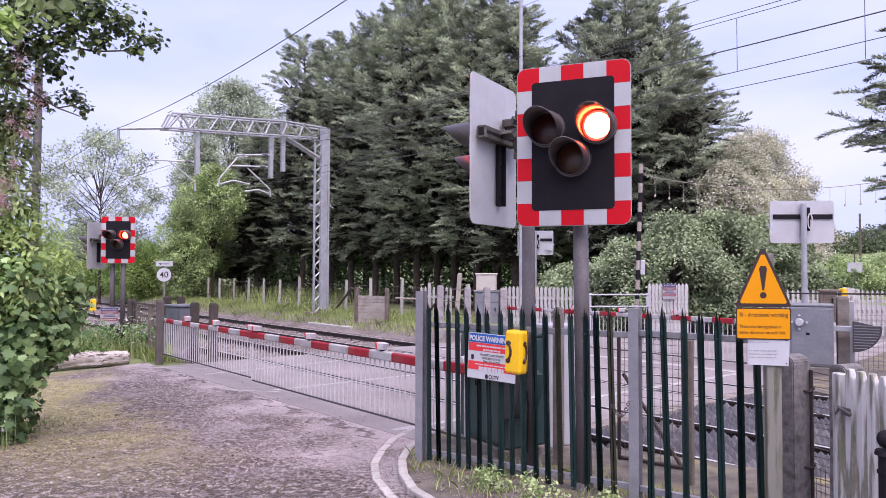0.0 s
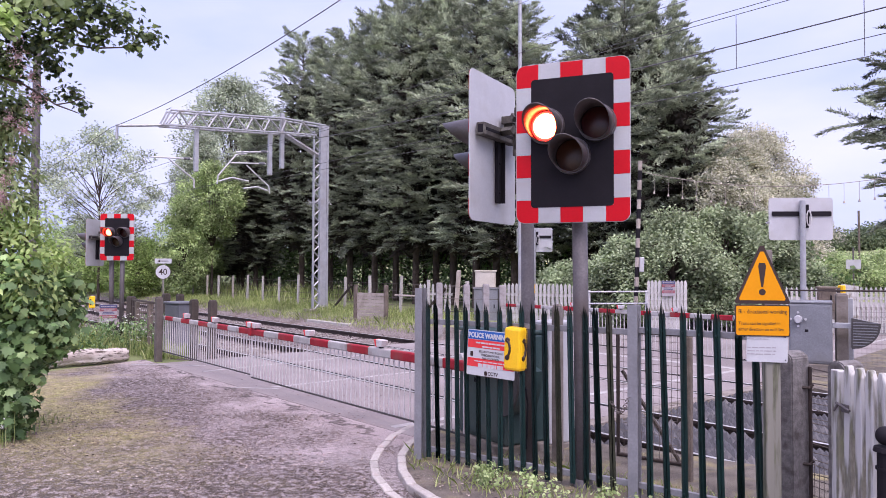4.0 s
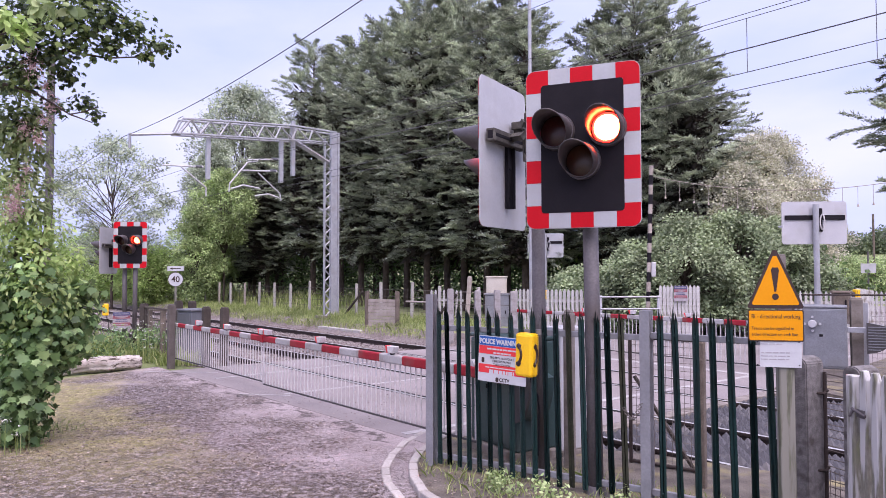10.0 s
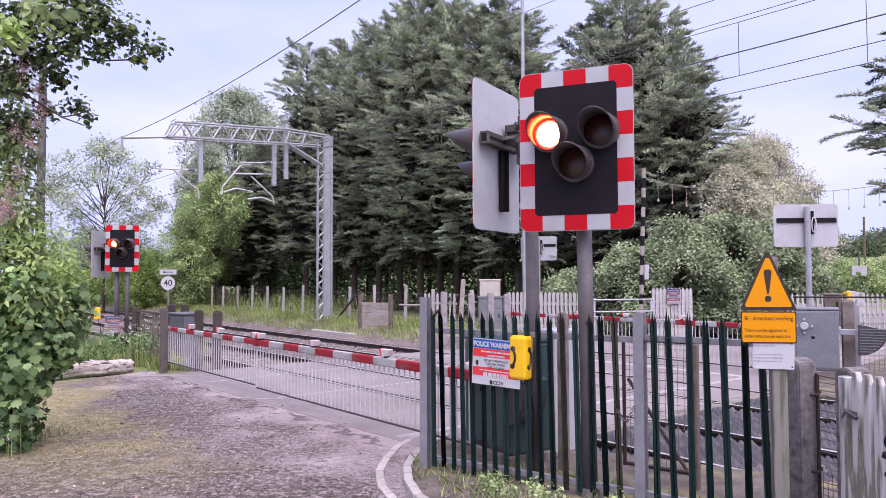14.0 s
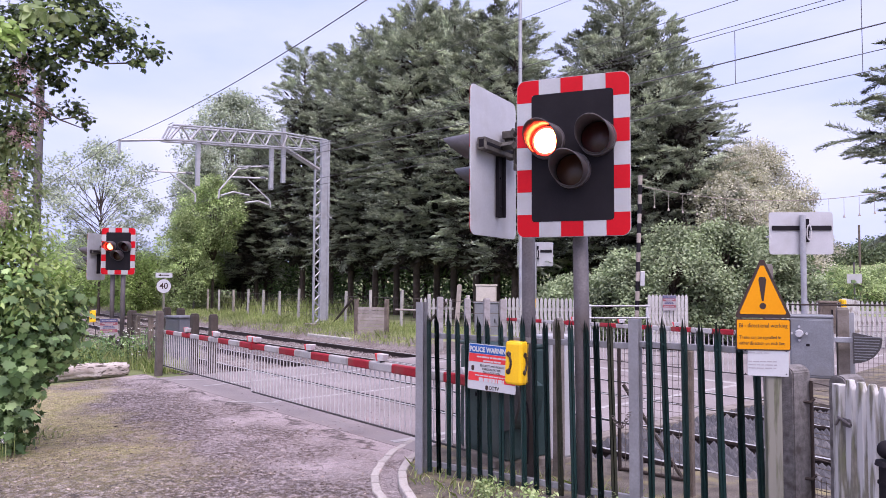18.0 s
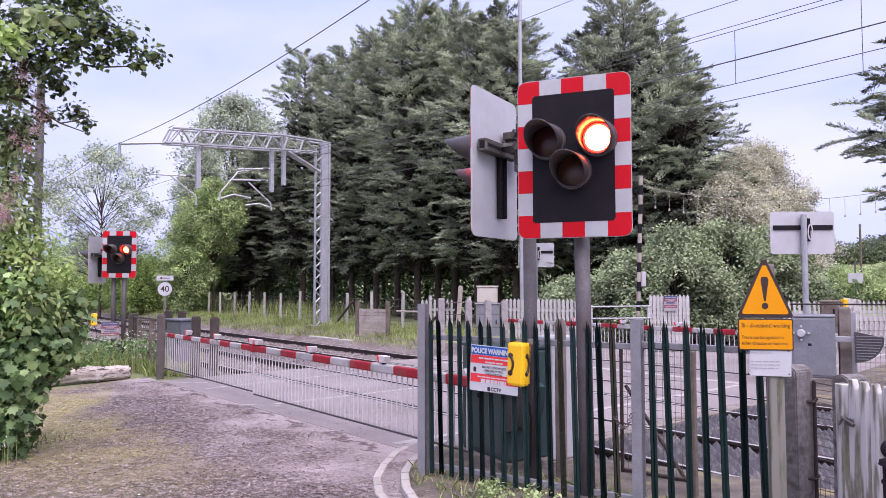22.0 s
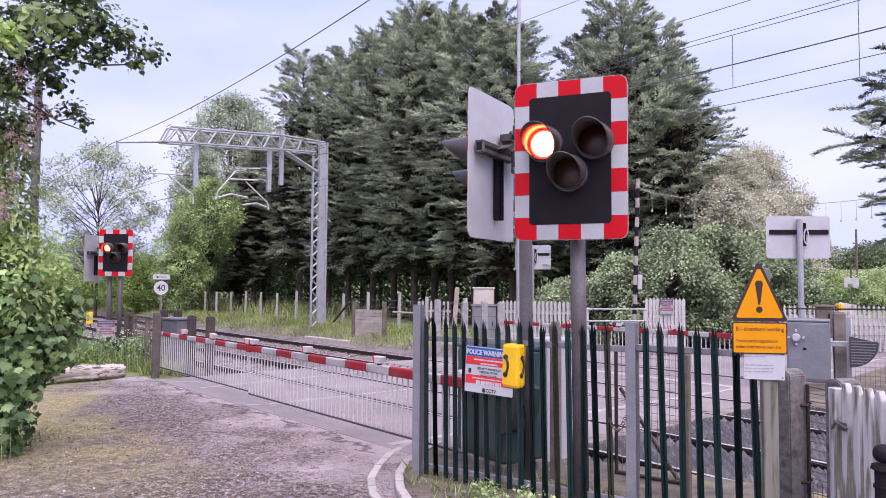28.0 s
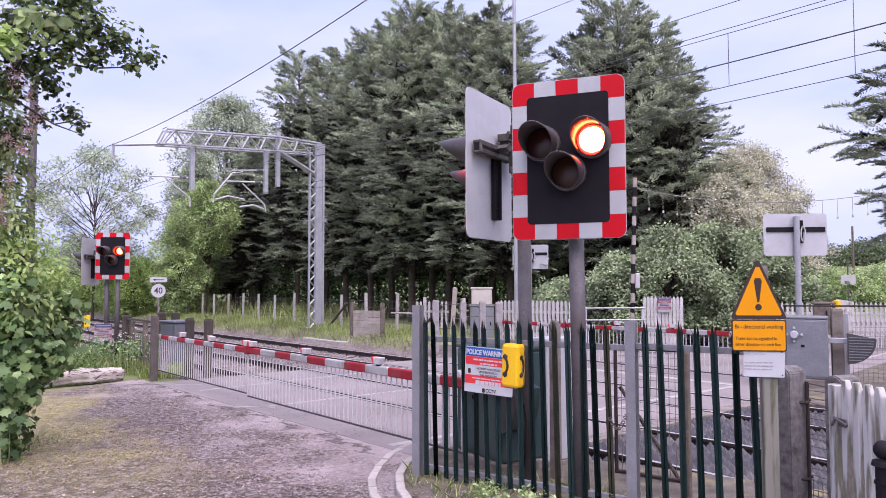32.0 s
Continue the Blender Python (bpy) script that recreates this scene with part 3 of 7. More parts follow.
    nt.links.new(wn.outputs["Color"], wob.inputs[1])
    nt.links.new(wob.outputs[0], vo.inputs["Vector"])
    crack = calc("MULTIPLY", ramp(vo.outputs["Distance"], 0.004, 0.022, 1.0, 0.0), ramp(noisy(0.55, 3), 0.48, 0.60))
    col = mixed(calc("MULTIPLY", crack, 0.75), col, (0.07, 0.055, 0.05))
    nt.links.new(col, b.inputs["Base Color"])
    bp = nt.nodes.new("ShaderNodeBump")
    bp.inputs["Strength"].default_value, bp.inputs["Distance"].default_value = 0.9, 0.018
    nt.links.new(calc("ADD", grain, calc("ADD", calc("MULTIPLY", lit, 1.2), calc("MULTIPLY", clump, 1.5))), bp.inputs["Height"])
    nt.links.new(bp.outputs["Normal"], b.inputs["Normal"])
    return m


M_LANE = lane_material()


def build_lane():
    e0, e1 = at(-15.2, 4.72), at(-6.2, 4.92)
    pts = [(e0.x, e0.y), (-8.4, 11.0), (-8.0, 4.0), (-9.0, -7.0), (6.0, -7.0), (6.0, 2.0), (2.2, 3.9), (1.1, 4.75), (0.35, 5.4),
           (-0.1, 5.95), (-0.3, 6.5), (-0.36, 7.1), (-0.28, 7.7), (-0.05, 8.2), (e1.x, e1.y)]
    single("lane", slab(bmesh.new(), pts[::-1], -0.2, 0.0), M_LANE, pose(0, 0, 0), "worn grey asphalt lane strewn with leaf litter and moss", "lane", kind="structure")
    bm = bmesh.new()
    slab(bm, [(-14.4, 4.72), (-6.1, 4.92), (-5.7, 6.0), (-5.7, 12.6), (-5.9, 16), (-7.5, 30), (-9, 46), (-17, 46), (-16, 30), (-14.6, 15), (-14.4, 12)], -0.25, 0.004)
    single("road", bm, M_ROAD, railpose(0, 0), "grey asphalt road over the level crossing", "road", kind="structure")
    # dirt island where the palisade stands
    isl = [(-0.2, 5.9), (-0.38, 6.5), (-0.40, 7.1), (-0.32, 7.7), (-0.1, 8.4), (2.0, 7.5), (6.5, 4.5), (6.5, 1.6), (2.2, 3.86), (1.08, 4.72), (0.2, 5.38)]
    single("soil_bed", slab(bmesh.new(), isl, -0.2, 0.03), M_SOIL, pose(0, 0, 0), "bare brown soil bed with leaf litter below the fence", "soil", kind="structure")


build_lane()


def marking(name, a0, b0, a1, b1, w, mat, label):
    p, q = Vector((a0, b0)), Vector((a1, b1))
    d = (q - p).normalized()
    s = Vector((-d.y, d.x)) * w / 2
    pts = [tuple(p + s), tuple(p - s), tuple(q - s), tuple(q + s)]
    single(name, slab(bmesh.new(), pts, 0.004, 0.009), mat, railpose(0, 0), label, "road marking", "road markings", "structure")


marking("edge_line", -12.75, 5.0, -13.3, 12.6, 0.085, M_PAINT, "worn white edge line across the crossing")
marking("edge_line", -6.9, 5.0, -6.7, 12.8, 0.12, M_PAINT, "worn white edge line across the crossing")
marking("centre_line", -10.4, 5.2, -10.35, 8.0, 0.08, M_PAINT, "worn white centre line on the crossing")
marking("centre_line", -10.3, 9.2, -10.2, 12.5, 0.1, M_PAINT, "worn white centre line on the crossing")
marking("stop_line", -13.2, 12.9, -6.8, 13.0, 0.22, M_PAINT, "worn white stop line beyond the rails")
marking("edge_line", -6.5, 13.4, -8.6, 40, 0.12, M_PAINT, "worn white edge line of the far road")
marking("threshold_line", -14.56, 4.28, -13.5, 5.33, 0.06, M_PAINT, "worn pale line before the barrier")
marking("threshold_line", -10.86, 4.65, -10.2, 5.19, 0.05, M_PAINT, "worn pale line before the barrier")


def build_kerbs():
    """Two rows of pale edging stones that sweep round the fence corner."""
    rows = [("edging_strip", [(-0.33, 8.68), (-0.53, 8.1), (-0.63, 7.55), (-0.655, 7.0), (-0.585, 6.5), (-0.43, 6.05), (-0.2, 5.6), (0.08, 5.2), (0.5, 4.8), (1.1, 4.4)], 0.085, 0.012),
            ("kerb", [(0.02, 8.5), (-0.18, 8.05), (-0.34, 7.5), (-0.385, 7.0), (-0.34, 6.5), (-0.24, 6.1), (-0.06, 5.75), (0.2, 5.4), (0.7, 5.0)], 0.085, 0.06)]
    for name, pts, w, h in rows:
        th = thing(name, pose(0, 0, 0), "curved row of pale weathered edging stones" if name == "kerb" else "curved flush strip of pale edging stones", "kerb", kind="structure")
        rng = random.Random(4)
        for i in range(len(pts) - 1):
            for k in range(2):
                p, q = Vector(pts[i]).lerp(Vector(pts[i + 1]), k / 2 + 0.015), Vector(pts[i]).lerp(Vector(pts[i + 1]), k / 2 + 0.485)
                d = q - p
                bm = bmesh.new()
                hh = h + rng.uniform(-0.006, 0.006)
                box(bm, -d.length / 2, d.length / 2, -w / 2, w / 2, -0.1, hh, 0.012)
                c = (p + q) / 2
                part("stone", bm, M_KERB, th, m=pose(c.x, c.y, 0, rng.uniform(-1.5, 1.5), 0, math.degrees(math.atan2(d.y, d.x)) + rng.uniform(-1.5, 1.5)))


build_kerbs()

RAILS = (6.68, 8.15, 9.98, 11.45)


def build_railway():
    # ballast bed outside the crossing
    rng = np.random.default_rng(8)
    for a0, a1, lab in ((-110, -14.5, "grey-brown ballast bed under the running lines"), (-5.6, 60, "grey-brown ballast bed beside the crossing")):
        na, bs = int((a1 - a0) / 0.4), np.array([5.3, 5.7, 6.0, 6.3, 6.7, 7.1, 7.5, 7.9, 8.3, 8.7, 9.1, 9.5, 9.9, 10.3, 10.7, 11.1, 11.5, 11.9, 12.3, 12.6, 12.9, 13.2, 13.5])
        A, B = np.meshgrid(np.linspace(a0, a1, na), bs)
        Z = np.where(B < 5.6, -0.42, -0.15)
        Z = np.where(B > 12.2, np.maximum(Z, ground_height(A, B) + 0.03), Z) + rng.normal(0, 0.018, A.shape)
        v = np.stack([A, B, Z], -1).reshape(-1, 3)
        i = np.arange(len(bs) - 1)[:, None] * na + np.arange(na - 1)[None, :]
        f = np.stack([i, i + 1, i + na + 1, i + na], -1).reshape(-1, 4)
        single("ballast_bed", raw("ballast_bed", v.tolist(), f.tolist(), M_BALLAST), None, railpose(0, 0), lab, "ballast", kind="structure")
    # loose stones
    n = 22000
    a = np.concatenate([-14.6 - rng.random(n - 4000) ** 1.6 * 30, rng.uniform(-5.4, 3, 4000)])
    b = rng.uniform(5.4, 12.9, n)
    r = rng.uniform(0.018, 0.042, n)
    base = np.array([(1, 0, 0), (0, 1, 0), (-1, 0, 0), (0, -1, 0), (0, 0, 1), (0, 0, -1)], float)
    w = rng.uniform(0.6, 1.2, (n, 6, 1)) * base[None] * r[:, None, None]
    w += np.stack([a, b, -0.135 + r * 0.4], -1)[:, None]
    fc = np.array([(0, 1, 4), (1, 2, 4), (2, 3, 4), (3, 0, 4), (1, 0, 5), (2, 1, 5), (3, 2, 5), (0, 3, 5)])
    f = (np.arange(n)[:, None, None] * 6 + fc[None]).reshape(-1, 3)
    single("ballast_stones", raw("ballast_stones", w.reshape(-1, 3).tolist(), f.tolist(), M_STONE), None, railpose(0, 0), "loose grey-brown ballast stones between the rails", "ballast", kind="stuff")
    # rails
    prof = [(-0.07, -0.16), (0.07, -0.16), (0.07, -0.148), (0.012, -0.13), (0.012, -0.045), (0.035, -0.035), (0.035, -0.004), (0.028, 0.0),
            (-0.028, 0.0), (-0.035, -0.004), (-0.035, -0.035), (-0.012, -0.045), (-0.012, -0.13), (-0.07, -0.148)]
    for b0 in RAILS:
        bm = bmesh.new()
        lo = [bm.verts.new((-130, y, z)) for y, z in prof]
        hi = [bm.verts.new((60, y, z)) for y, z in prof]
        k = len(prof)
        for i in range(k):
            fa = bm.faces.new((lo[i], lo[(i + 1) % k], hi[(i + 1) % k], hi[i]))
            fa.material_index = 1 if i == 7 else 0
        bm.faces.new(lo[::-1]), bm.faces.new(hi)
        bmesh.ops.recalc_face_normals(bm, faces=bm.faces)
        ob = single("rail", bm, (M_RAIL, M_RAILTOP), railpose(0, b0, 0.012), "steel running rail with rusty sides and polished head", "rail", "running rails", "structure")
    # sleepers
    bm = bmesh.new()
    box(bm, -0.13, 0.13, -1.25, 1.25, -0.3, -0.135, 0.02)
    sl = mesh_of("sleeper", bm, M_SLEEPER)
    for bc, g in ((7.41, "near"), (10.72, "far")):
        th = thing("sleeper_row", railpose(0, bc), "row of concrete sleepers under the %s line" % g, "sleepers", kind="structure")
        a = -14.9
        while a > -70:
            part("sleeper", sl, None, th, m=pose(a, 0, 0))
            a -= 0.65
        a = -1.6
        while a < 8:
            part("sleeper", sl, None, th, m=pose(a, 0, 0))
            a += 0.65
    # flangeways in the crossing deck
    for b0 in RAILS:
        s = 0.068 if b0 in (RAILS[0], RAILS[2]) else -0.068
        bm = box(bmesh.new(), -14.4, -5.7, b0 + s - 0.03, b0 + s + 0.03, 0.002, 0.010)
        single("flangeway", bm, M_BLACK, railpose(0, 0), "dark flangeway groove beside the rail in the deck", "flangeway", "flangeways", "structure")


build_railway()


def build_guards():
    """Trespass guards: panels of rubber pyramids between and beside the rails next to the road."""
    spans = ((5.55, 6.55), (6.8, 8.02), (8.3, 9.85), (10.1, 11.3))
    for b0, b1 in spans:
        th = thing("trespass_guard", railpose(0, 0), "grey rubber trespass guard panel of pyramids beside the rails", "trespass guard", "trespass guards")
        bm = bmesh.new()
        box(bm, -5.55, -1.9, b0, b1, -0.16, -0.08)
        part("base_panel", bm, M_RUBBER, th)
        na, nb = 26, max(4, int((b1 - b0) / 0.14))
        bm = bmesh.new()
        rng = random.Random(int(b0 * 10))
        for i in range(na):
            for j in range(nb):
                ca, cb = -5.5 + (i + 0.5) * 3.55 / na, b0 + (j + 0.5) * (b1 - b0) / nb
                w, d, h = 0.066, (b1 - b0) / nb * 0.48, 0.10 + rng.uniform(-0.015, 0.015)
                vs = [bm.verts.new((ca + sx * w, cb + sy * d, -0.081)) for sx, sy in ((-1, -1), (1, -1), (1, 1), (-1, 1))]
                top = bm.verts.new((ca + rng.uniform(-0.01, 0.01), cb, -0.08 + h))
                for k in range(4):
                    bm.faces.new((vs[k], vs[(k + 1) % 4], top))
        tagged(part("pyramid_field", bm, M_RUBBER, th), kind="stuff")
    single("dry_ground", slab(bmesh.new(), [(-5.72, 11.7), (9.0, 11.7), (9.0, 26.0), (-7.0, 26.0), (-5.95, 16.0)], -0.2, 0.02), M_SOIL, railpose(0, 0), "bare dry earth beside the far barrier", "soil", kind="structure")
    single("deck_edge", box(bmesh.new(), -5.74, -5.5, 5.0, 12.6, -0.2, 0.0, 0.01), M_CONCRETE, railpose(0, 0), "worn concrete edge of the crossing deck", "deck edge", kind="structure")
    for b0 in (5.5, 8.25, 12.0):
        bm = box(bmesh.new(), -5.6, 0.6, b0 - 0.04, b0 + 0.04, -0.16, -0.01, 0.01)
        single("guard_beam", bm, M_POLE, railpose(0, 0), "dull edging beam of the trespass guards", "beam", "guard beams")


build_guards()


# ---- level crossing signals ----
M_BRACKET = material("weathered_bracket", (0.062, 0.052, 0.046), (0.105, 0.092, 0.08), 0.75, 0.1, scale=14, fine=70, bump=0.4, c3=(0.14, 0.13, 0.11), stain=9)
M_DARKSTEEL = material("dark_steel", (0.06, 0.053, 0.053), (0.09, 0.08, 0.08), 0.6, 0.2, bump=0)
BW, BH = 0.965, 1.37  # backboard


def chequers():
    """Border pieces: (outline, red?) round the black panel, alternating red and white."""
    e = 0.135
    out = []
    xs = np.linspace(-BW / 2 + 0.194, BW / 2 - 0.194, 4)
    zs = np.linspace(-BH / 2 + 0.194, BH / 2 - 0.194, 6)
    for sgn in (1, -1):
        for i in range(3):
            x0, x1 = xs[i] + 0.001, xs[i + 1] - 0.001
            z0, z1 = sorted((sgn * BH / 2, sgn * (BH / 2 - e)))
            out.append(([(x0, z0), (x1, z0), (x1, z1), (x0, z1)], i == 1))
    for sgn in (1, -1):
        for i in range(5):
            x0, x1 = sorted((sgn * BW / 2, sgn * (BW / 2 - e)))
            z0, z1 = zs[i] + 0.001, zs[i + 1] - 0.001
            out.append(([(x0, z0), (x1, z0), (x1, z1), (x0, z1)], i % 2 == 1))
    for sx in (1, -1):
        for sz in (1, -1):
            cx, cz, r, q = sx * BW / 2, sz * BH / 2, 0.07, 0.194
            arc = [(cx - sx * (r - r * math.sin(t)), cz - sz * (r - r * math.cos(t))) for t in np.linspace(0, math.pi / 2, 6)]
            out.append(([(cx - sx * q, cz)] + arc + [(cx, cz - sz * q), (cx - sx * e, cz - sz * q), (cx - sx * e, cz - sz * e), (cx - sx * q, cz - sz * e)], True))
    return out


LAMPS = {"left": (-0.215, 0.14), "right": (0.22, 0.14), "amber": (0.005, -0.125)}


def hood_mesh():
    """A tapered visor: long on top, cut away below."""
    bm = bmesh.new()
    n = 28
    rings = []
    for r, k in ((0.150, 0.0), (0.143, 1.0), (0.135, 1.0), (0.142, 0.0)):
        ring = []
        for i in range(n):
            w = 2 * math.pi * i / n
            c = math.cos(w)  # 1 at the top
            length = 0.06 + 0.34 * (0.5 + 0.5 * c) ** 0.85
            ring.append(bm.verts.new((r * math.sin(w), -length * k, r * math.cos(w) - 0.02 * k * (0.5 + 0.5 * c))))
        rings.append(ring)
    for j in range(3):
        for i in range(n):
            bm.faces.new((rings[j][i], rings[j][(i + 1) % n], rings[j + 1][(i + 1) % n], rings[j + 1][i]))
    bmesh.ops.recalc_face_normals(bm, faces=bm.faces)
    tube(bm, (0, 0.004, 0), (0, -0.055, 0), 0.160, 0.157, 28, False)
    tube(bm, (0, -0.055, 0), (0, -0.056, 0), 0.157, 0.148, 28, False)
    return mesh_of("hood", bm, M_HOOD, True)


def disc_mesh(name, r, dome, mat):
    bm = bmesh.new()
    prev = None
    n = 28
    for j in range(6):
        w = ((j + 1) / 6) ** 0.8
        ring = [bm.verts.new((r * w * math.sin(2 * math.pi * i / n), -dome * (1 - w * w), r * w * math.cos(2 * math.pi * i / n))) for i in range(n)]
        if prev is None:
            c = bm.verts.new((0, -dome, 0))
            for i in range(n):
                bm.faces.new((c, ring[i], ring[(i + 1) % n]))
        else:
            for i in range(n):
                f = bm.faces.new((prev[i], ring[i], ring[(i + 1) % n], prev[(i + 1) % n]))
                f.material_index = 1 if j >= 5 and isinstance(mat, tuple) else 0
        prev = ring
    bmesh.ops.recalc_face_normals(bm, faces=bm.faces)
    return mesh_of(name, bm, mat, True)


HOOD, LENS, AMBER, LIT, LITFAR = hood_mesh(), disc_mesh("lens", 0.134, 0.02, M_LENS), disc_mesh("lens", 0.134, 0.02, M_AMBERLENS), disc_mesh("lamp", 0.126, 0.004, (M_GLOW, M_GLOWRIM)), disc_mesh("lamp", 0.105, 0.004, (M_GLOWFAR, M_GLOWRIM))
FLASHING = []  # (lamp, its place in the thing's space, side)


def signal_head(parent, m, lit):
    """The board with its chequered border, three hooded lamps and housings; m in the parent's space. Front towards -y."""
    bm = bmesh.new()
    plate(bm, rounded(-BW / 2 - 0.005, BW / 2 + 0.005, -BH / 2 - 0.005, BH / 2 + 0.005, 0.074, 5), 0.0035, 0.012)
    board = part("backboard", bm, M_BACK, parent, "grey sheet backboard with rounded corners", m)
    bm = bmesh.new()
    plate(bm, rounded(-BW / 2 + 0.13, BW / 2 - 0.13, -BH / 2 + 0.13, BH / 2 - 0.13, 0.03, 3), -0.006, 0.002)
    part("black_panel", bm, M_BLACK, board, "matt black centre panel")
    for pts, red in chequers():
        part("border_piece", plate(bmesh.new(), pts, -0.003, 0.003), M_RED if red else M_WHITE, board, "red border piece" if red else "white border piece")
    for key, (x, z) in LAMPS.items():
        part("hood", HOOD, None, parent, "scuffed black lamp hood", m @ pose(x, -0.006, z))
        part("lens", AMBER if key == "amber" else LENS, None, parent, "dark amber lens" if key == "amber" else "dark red lens", m @ pose(x, -0.012, z))
        if key != "amber":
            lamp = part("lamp", lit, None, parent, "flashing red lamp", m @ pose(x, 0.0, z))
            FLASHING.append((lamp, m, x, z, key))
    # carrier rail behind
    bm = bmesh.new()
    box(bm, -0.105, -0.015, 0.013, 0.05, -0.5, 0.16, 0.006)
    box(bm, -0.105, -0.09, 0.05, 0.085, -0.5, 0.10, 0.004)
    for z in (-0.12, -0.4):
        tube(bm, (-0.05, 0.05, z), (-0.05, 0.06, z), 0.014, 0.012, 8)
    part("carrier_bar", bm, M_BLACK, parent, "black upright channel on the back", m)
    arm = part("cross_arm", box(bmesh.new(), -0.30, 0.40, 0.03, 0.115, 0.085, 0.20, 0.008), M_BRACKET, parent, "dark weathered cross arm on the back", m)
    # black plates on the surface stand for shade in the hollow end and groove
    part("arm_end", box(bmesh.new(), 0.396, 0.403, 0.046, 0.10, 0.105, 0.18, 0.002), M_BLACK, arm)
    part("arm_groove", box(bmesh.new(), -0.28, 0.37, 0.113, 0.118, 0.128, 0.157, 0.001), M_BLACK, arm)
    clamp = part("clamp_plate", box(bmesh.new(), -0.42, -0.20, 0.115, 0.145, -0.03, 0.21, 0.006), M_BRACKET, parent, "dark clamp plate with two bolts", m)
    for z in (0.02, 0.155):
        part("bolt", tube(bmesh.new(), (-0.30, 0.145, z), (-0.30, 0.160, z), 0.019, 0.016, 6), M_GALV, clamp, "bright bolt head")
    part("strap", box(bmesh.new(), -0.52, -0.10, 0.04, 0.16, 0.27, 0.345, 0.008), M_BRACKET, parent, "dark steel strap", m)
    part("strap_leg", box(bmesh.new(), -0.24, -0.14, 0.05, 0.14, 0.19, 0.275, 0.006), M_BRACKET, parent, "", m)
    return board


def signal_post(parent, x, y, top, r, lean=0.0):
    bm = bmesh.new()
    tube(bm, (x, y, -0.05), (x + lean, y, top), r, r, 22)
    tube(bm, (x + lean, y, top), (x + lean, y, top + 0.02), r * 1.04, r * 0.7, 22)
    part("post", bm, M_POLE, parent, "dull grey steel post", smooth=True)
    bm = bmesh.new()
    tube(bm, (x, y, 0.02), (x, y, 0.10), r * 1.35, r * 1.12, 18)
    part("root_collar", bm, M_POLE, parent)


def crossing_signal(m, front, side, posts, joint, label, lit):
    """Two posts: one carries the board towards the lane, the other a board towards the side road."""
    th = thing("level_crossing_signal", m, label, "crossing signal", "crossing signals")
    for p in posts:
        signal_post(th, *p)
    signal_head(th, front, lit)
    signal_head(th, side, lit)
    # bracket and junction box between the heads
    fx, sx = front.translation, side.translation
    p0, pj = Vector(posts[0][:2]), Vector(joint)
    bm = bmesh.new()
    z = sx.z + 0.12
    box(bm, -0.045, 0.045, -0.04, 0.05, -0.13, 0.10, 0.010, Matrix.Translation((pj.x + 0.06, pj.y + 0.06, z)))
    part("junction_box", bm, M_BRACKET, th, "dull steel clamp box")
    bm = bmesh.new()
    tube(bm, (pj.x, pj.y, z + 0.03), side @ Vector((0, 0.06, 0.17)), 0.04, 0.04, 4)
    part("bracket_arm", bm, M_BRACKET, th, "dull steel bracket arm")
    bm = bmesh.new()
    tube(bm, (pj.x - 0.02, pj.y, z + 0.15), (p0.x + 0.05, p0.y, z + 0.15), 0.04, 0.04, 4)
    part("bracket_arm", bm, M_BRACKET, th, "dull steel bracket arm")
    bm = bmesh.new()
    tube(bm, (pj.x + 0.05, pj.y, z - 0.05), (p0.x, p0.y, z - 0.05), 0.035, 0.035, 4)
    part("bracket_arm", bm, M_BRACKET, th, "dull steel bracket arm")
    bm = bmesh.new()
    path_tube(bm, [Vector((pj.x + 0.03 + 0.018 * i + 0.03 * math.sin(i * 0.5), pj.y - 0.03, z - 0.15 - 0.045 * i)) for i in range(8)], 0.014, 6)
    part("cable", bm, M_BLACK, th, "black cable loop")
    return th


crossing_signal(
    pose(0, 0, 0), pose(1.103, 5.985, 2.975, 0, 0, -22.7), pose(0.49, 6.75, 3.02, 0, 0, 239.6),
    [(0.818, 6.62, 3.05, 0.062, -0.015), (1.227, 6.13, 3.0, 0.066, -0.037)], (0.665, 6.5),
    "twin red flashing crossing signal with red and white chequered board", LIT)
crossing_signal(
    pose(0, 0, 0), pose(-9.55, 20.95, 2.79, 0, 0, 4), pose(-10.32, 21.2, 2.63, 0, 0, 266),
    [(-9.80, 21.2, 2.9, 0.066, -0.02), (-9.46, 21.12, 2.9, 0.066, 0.0)], (-10.02, 21.1),
    "twin red flashing crossing signal beside the far lane edge", LITFAR)


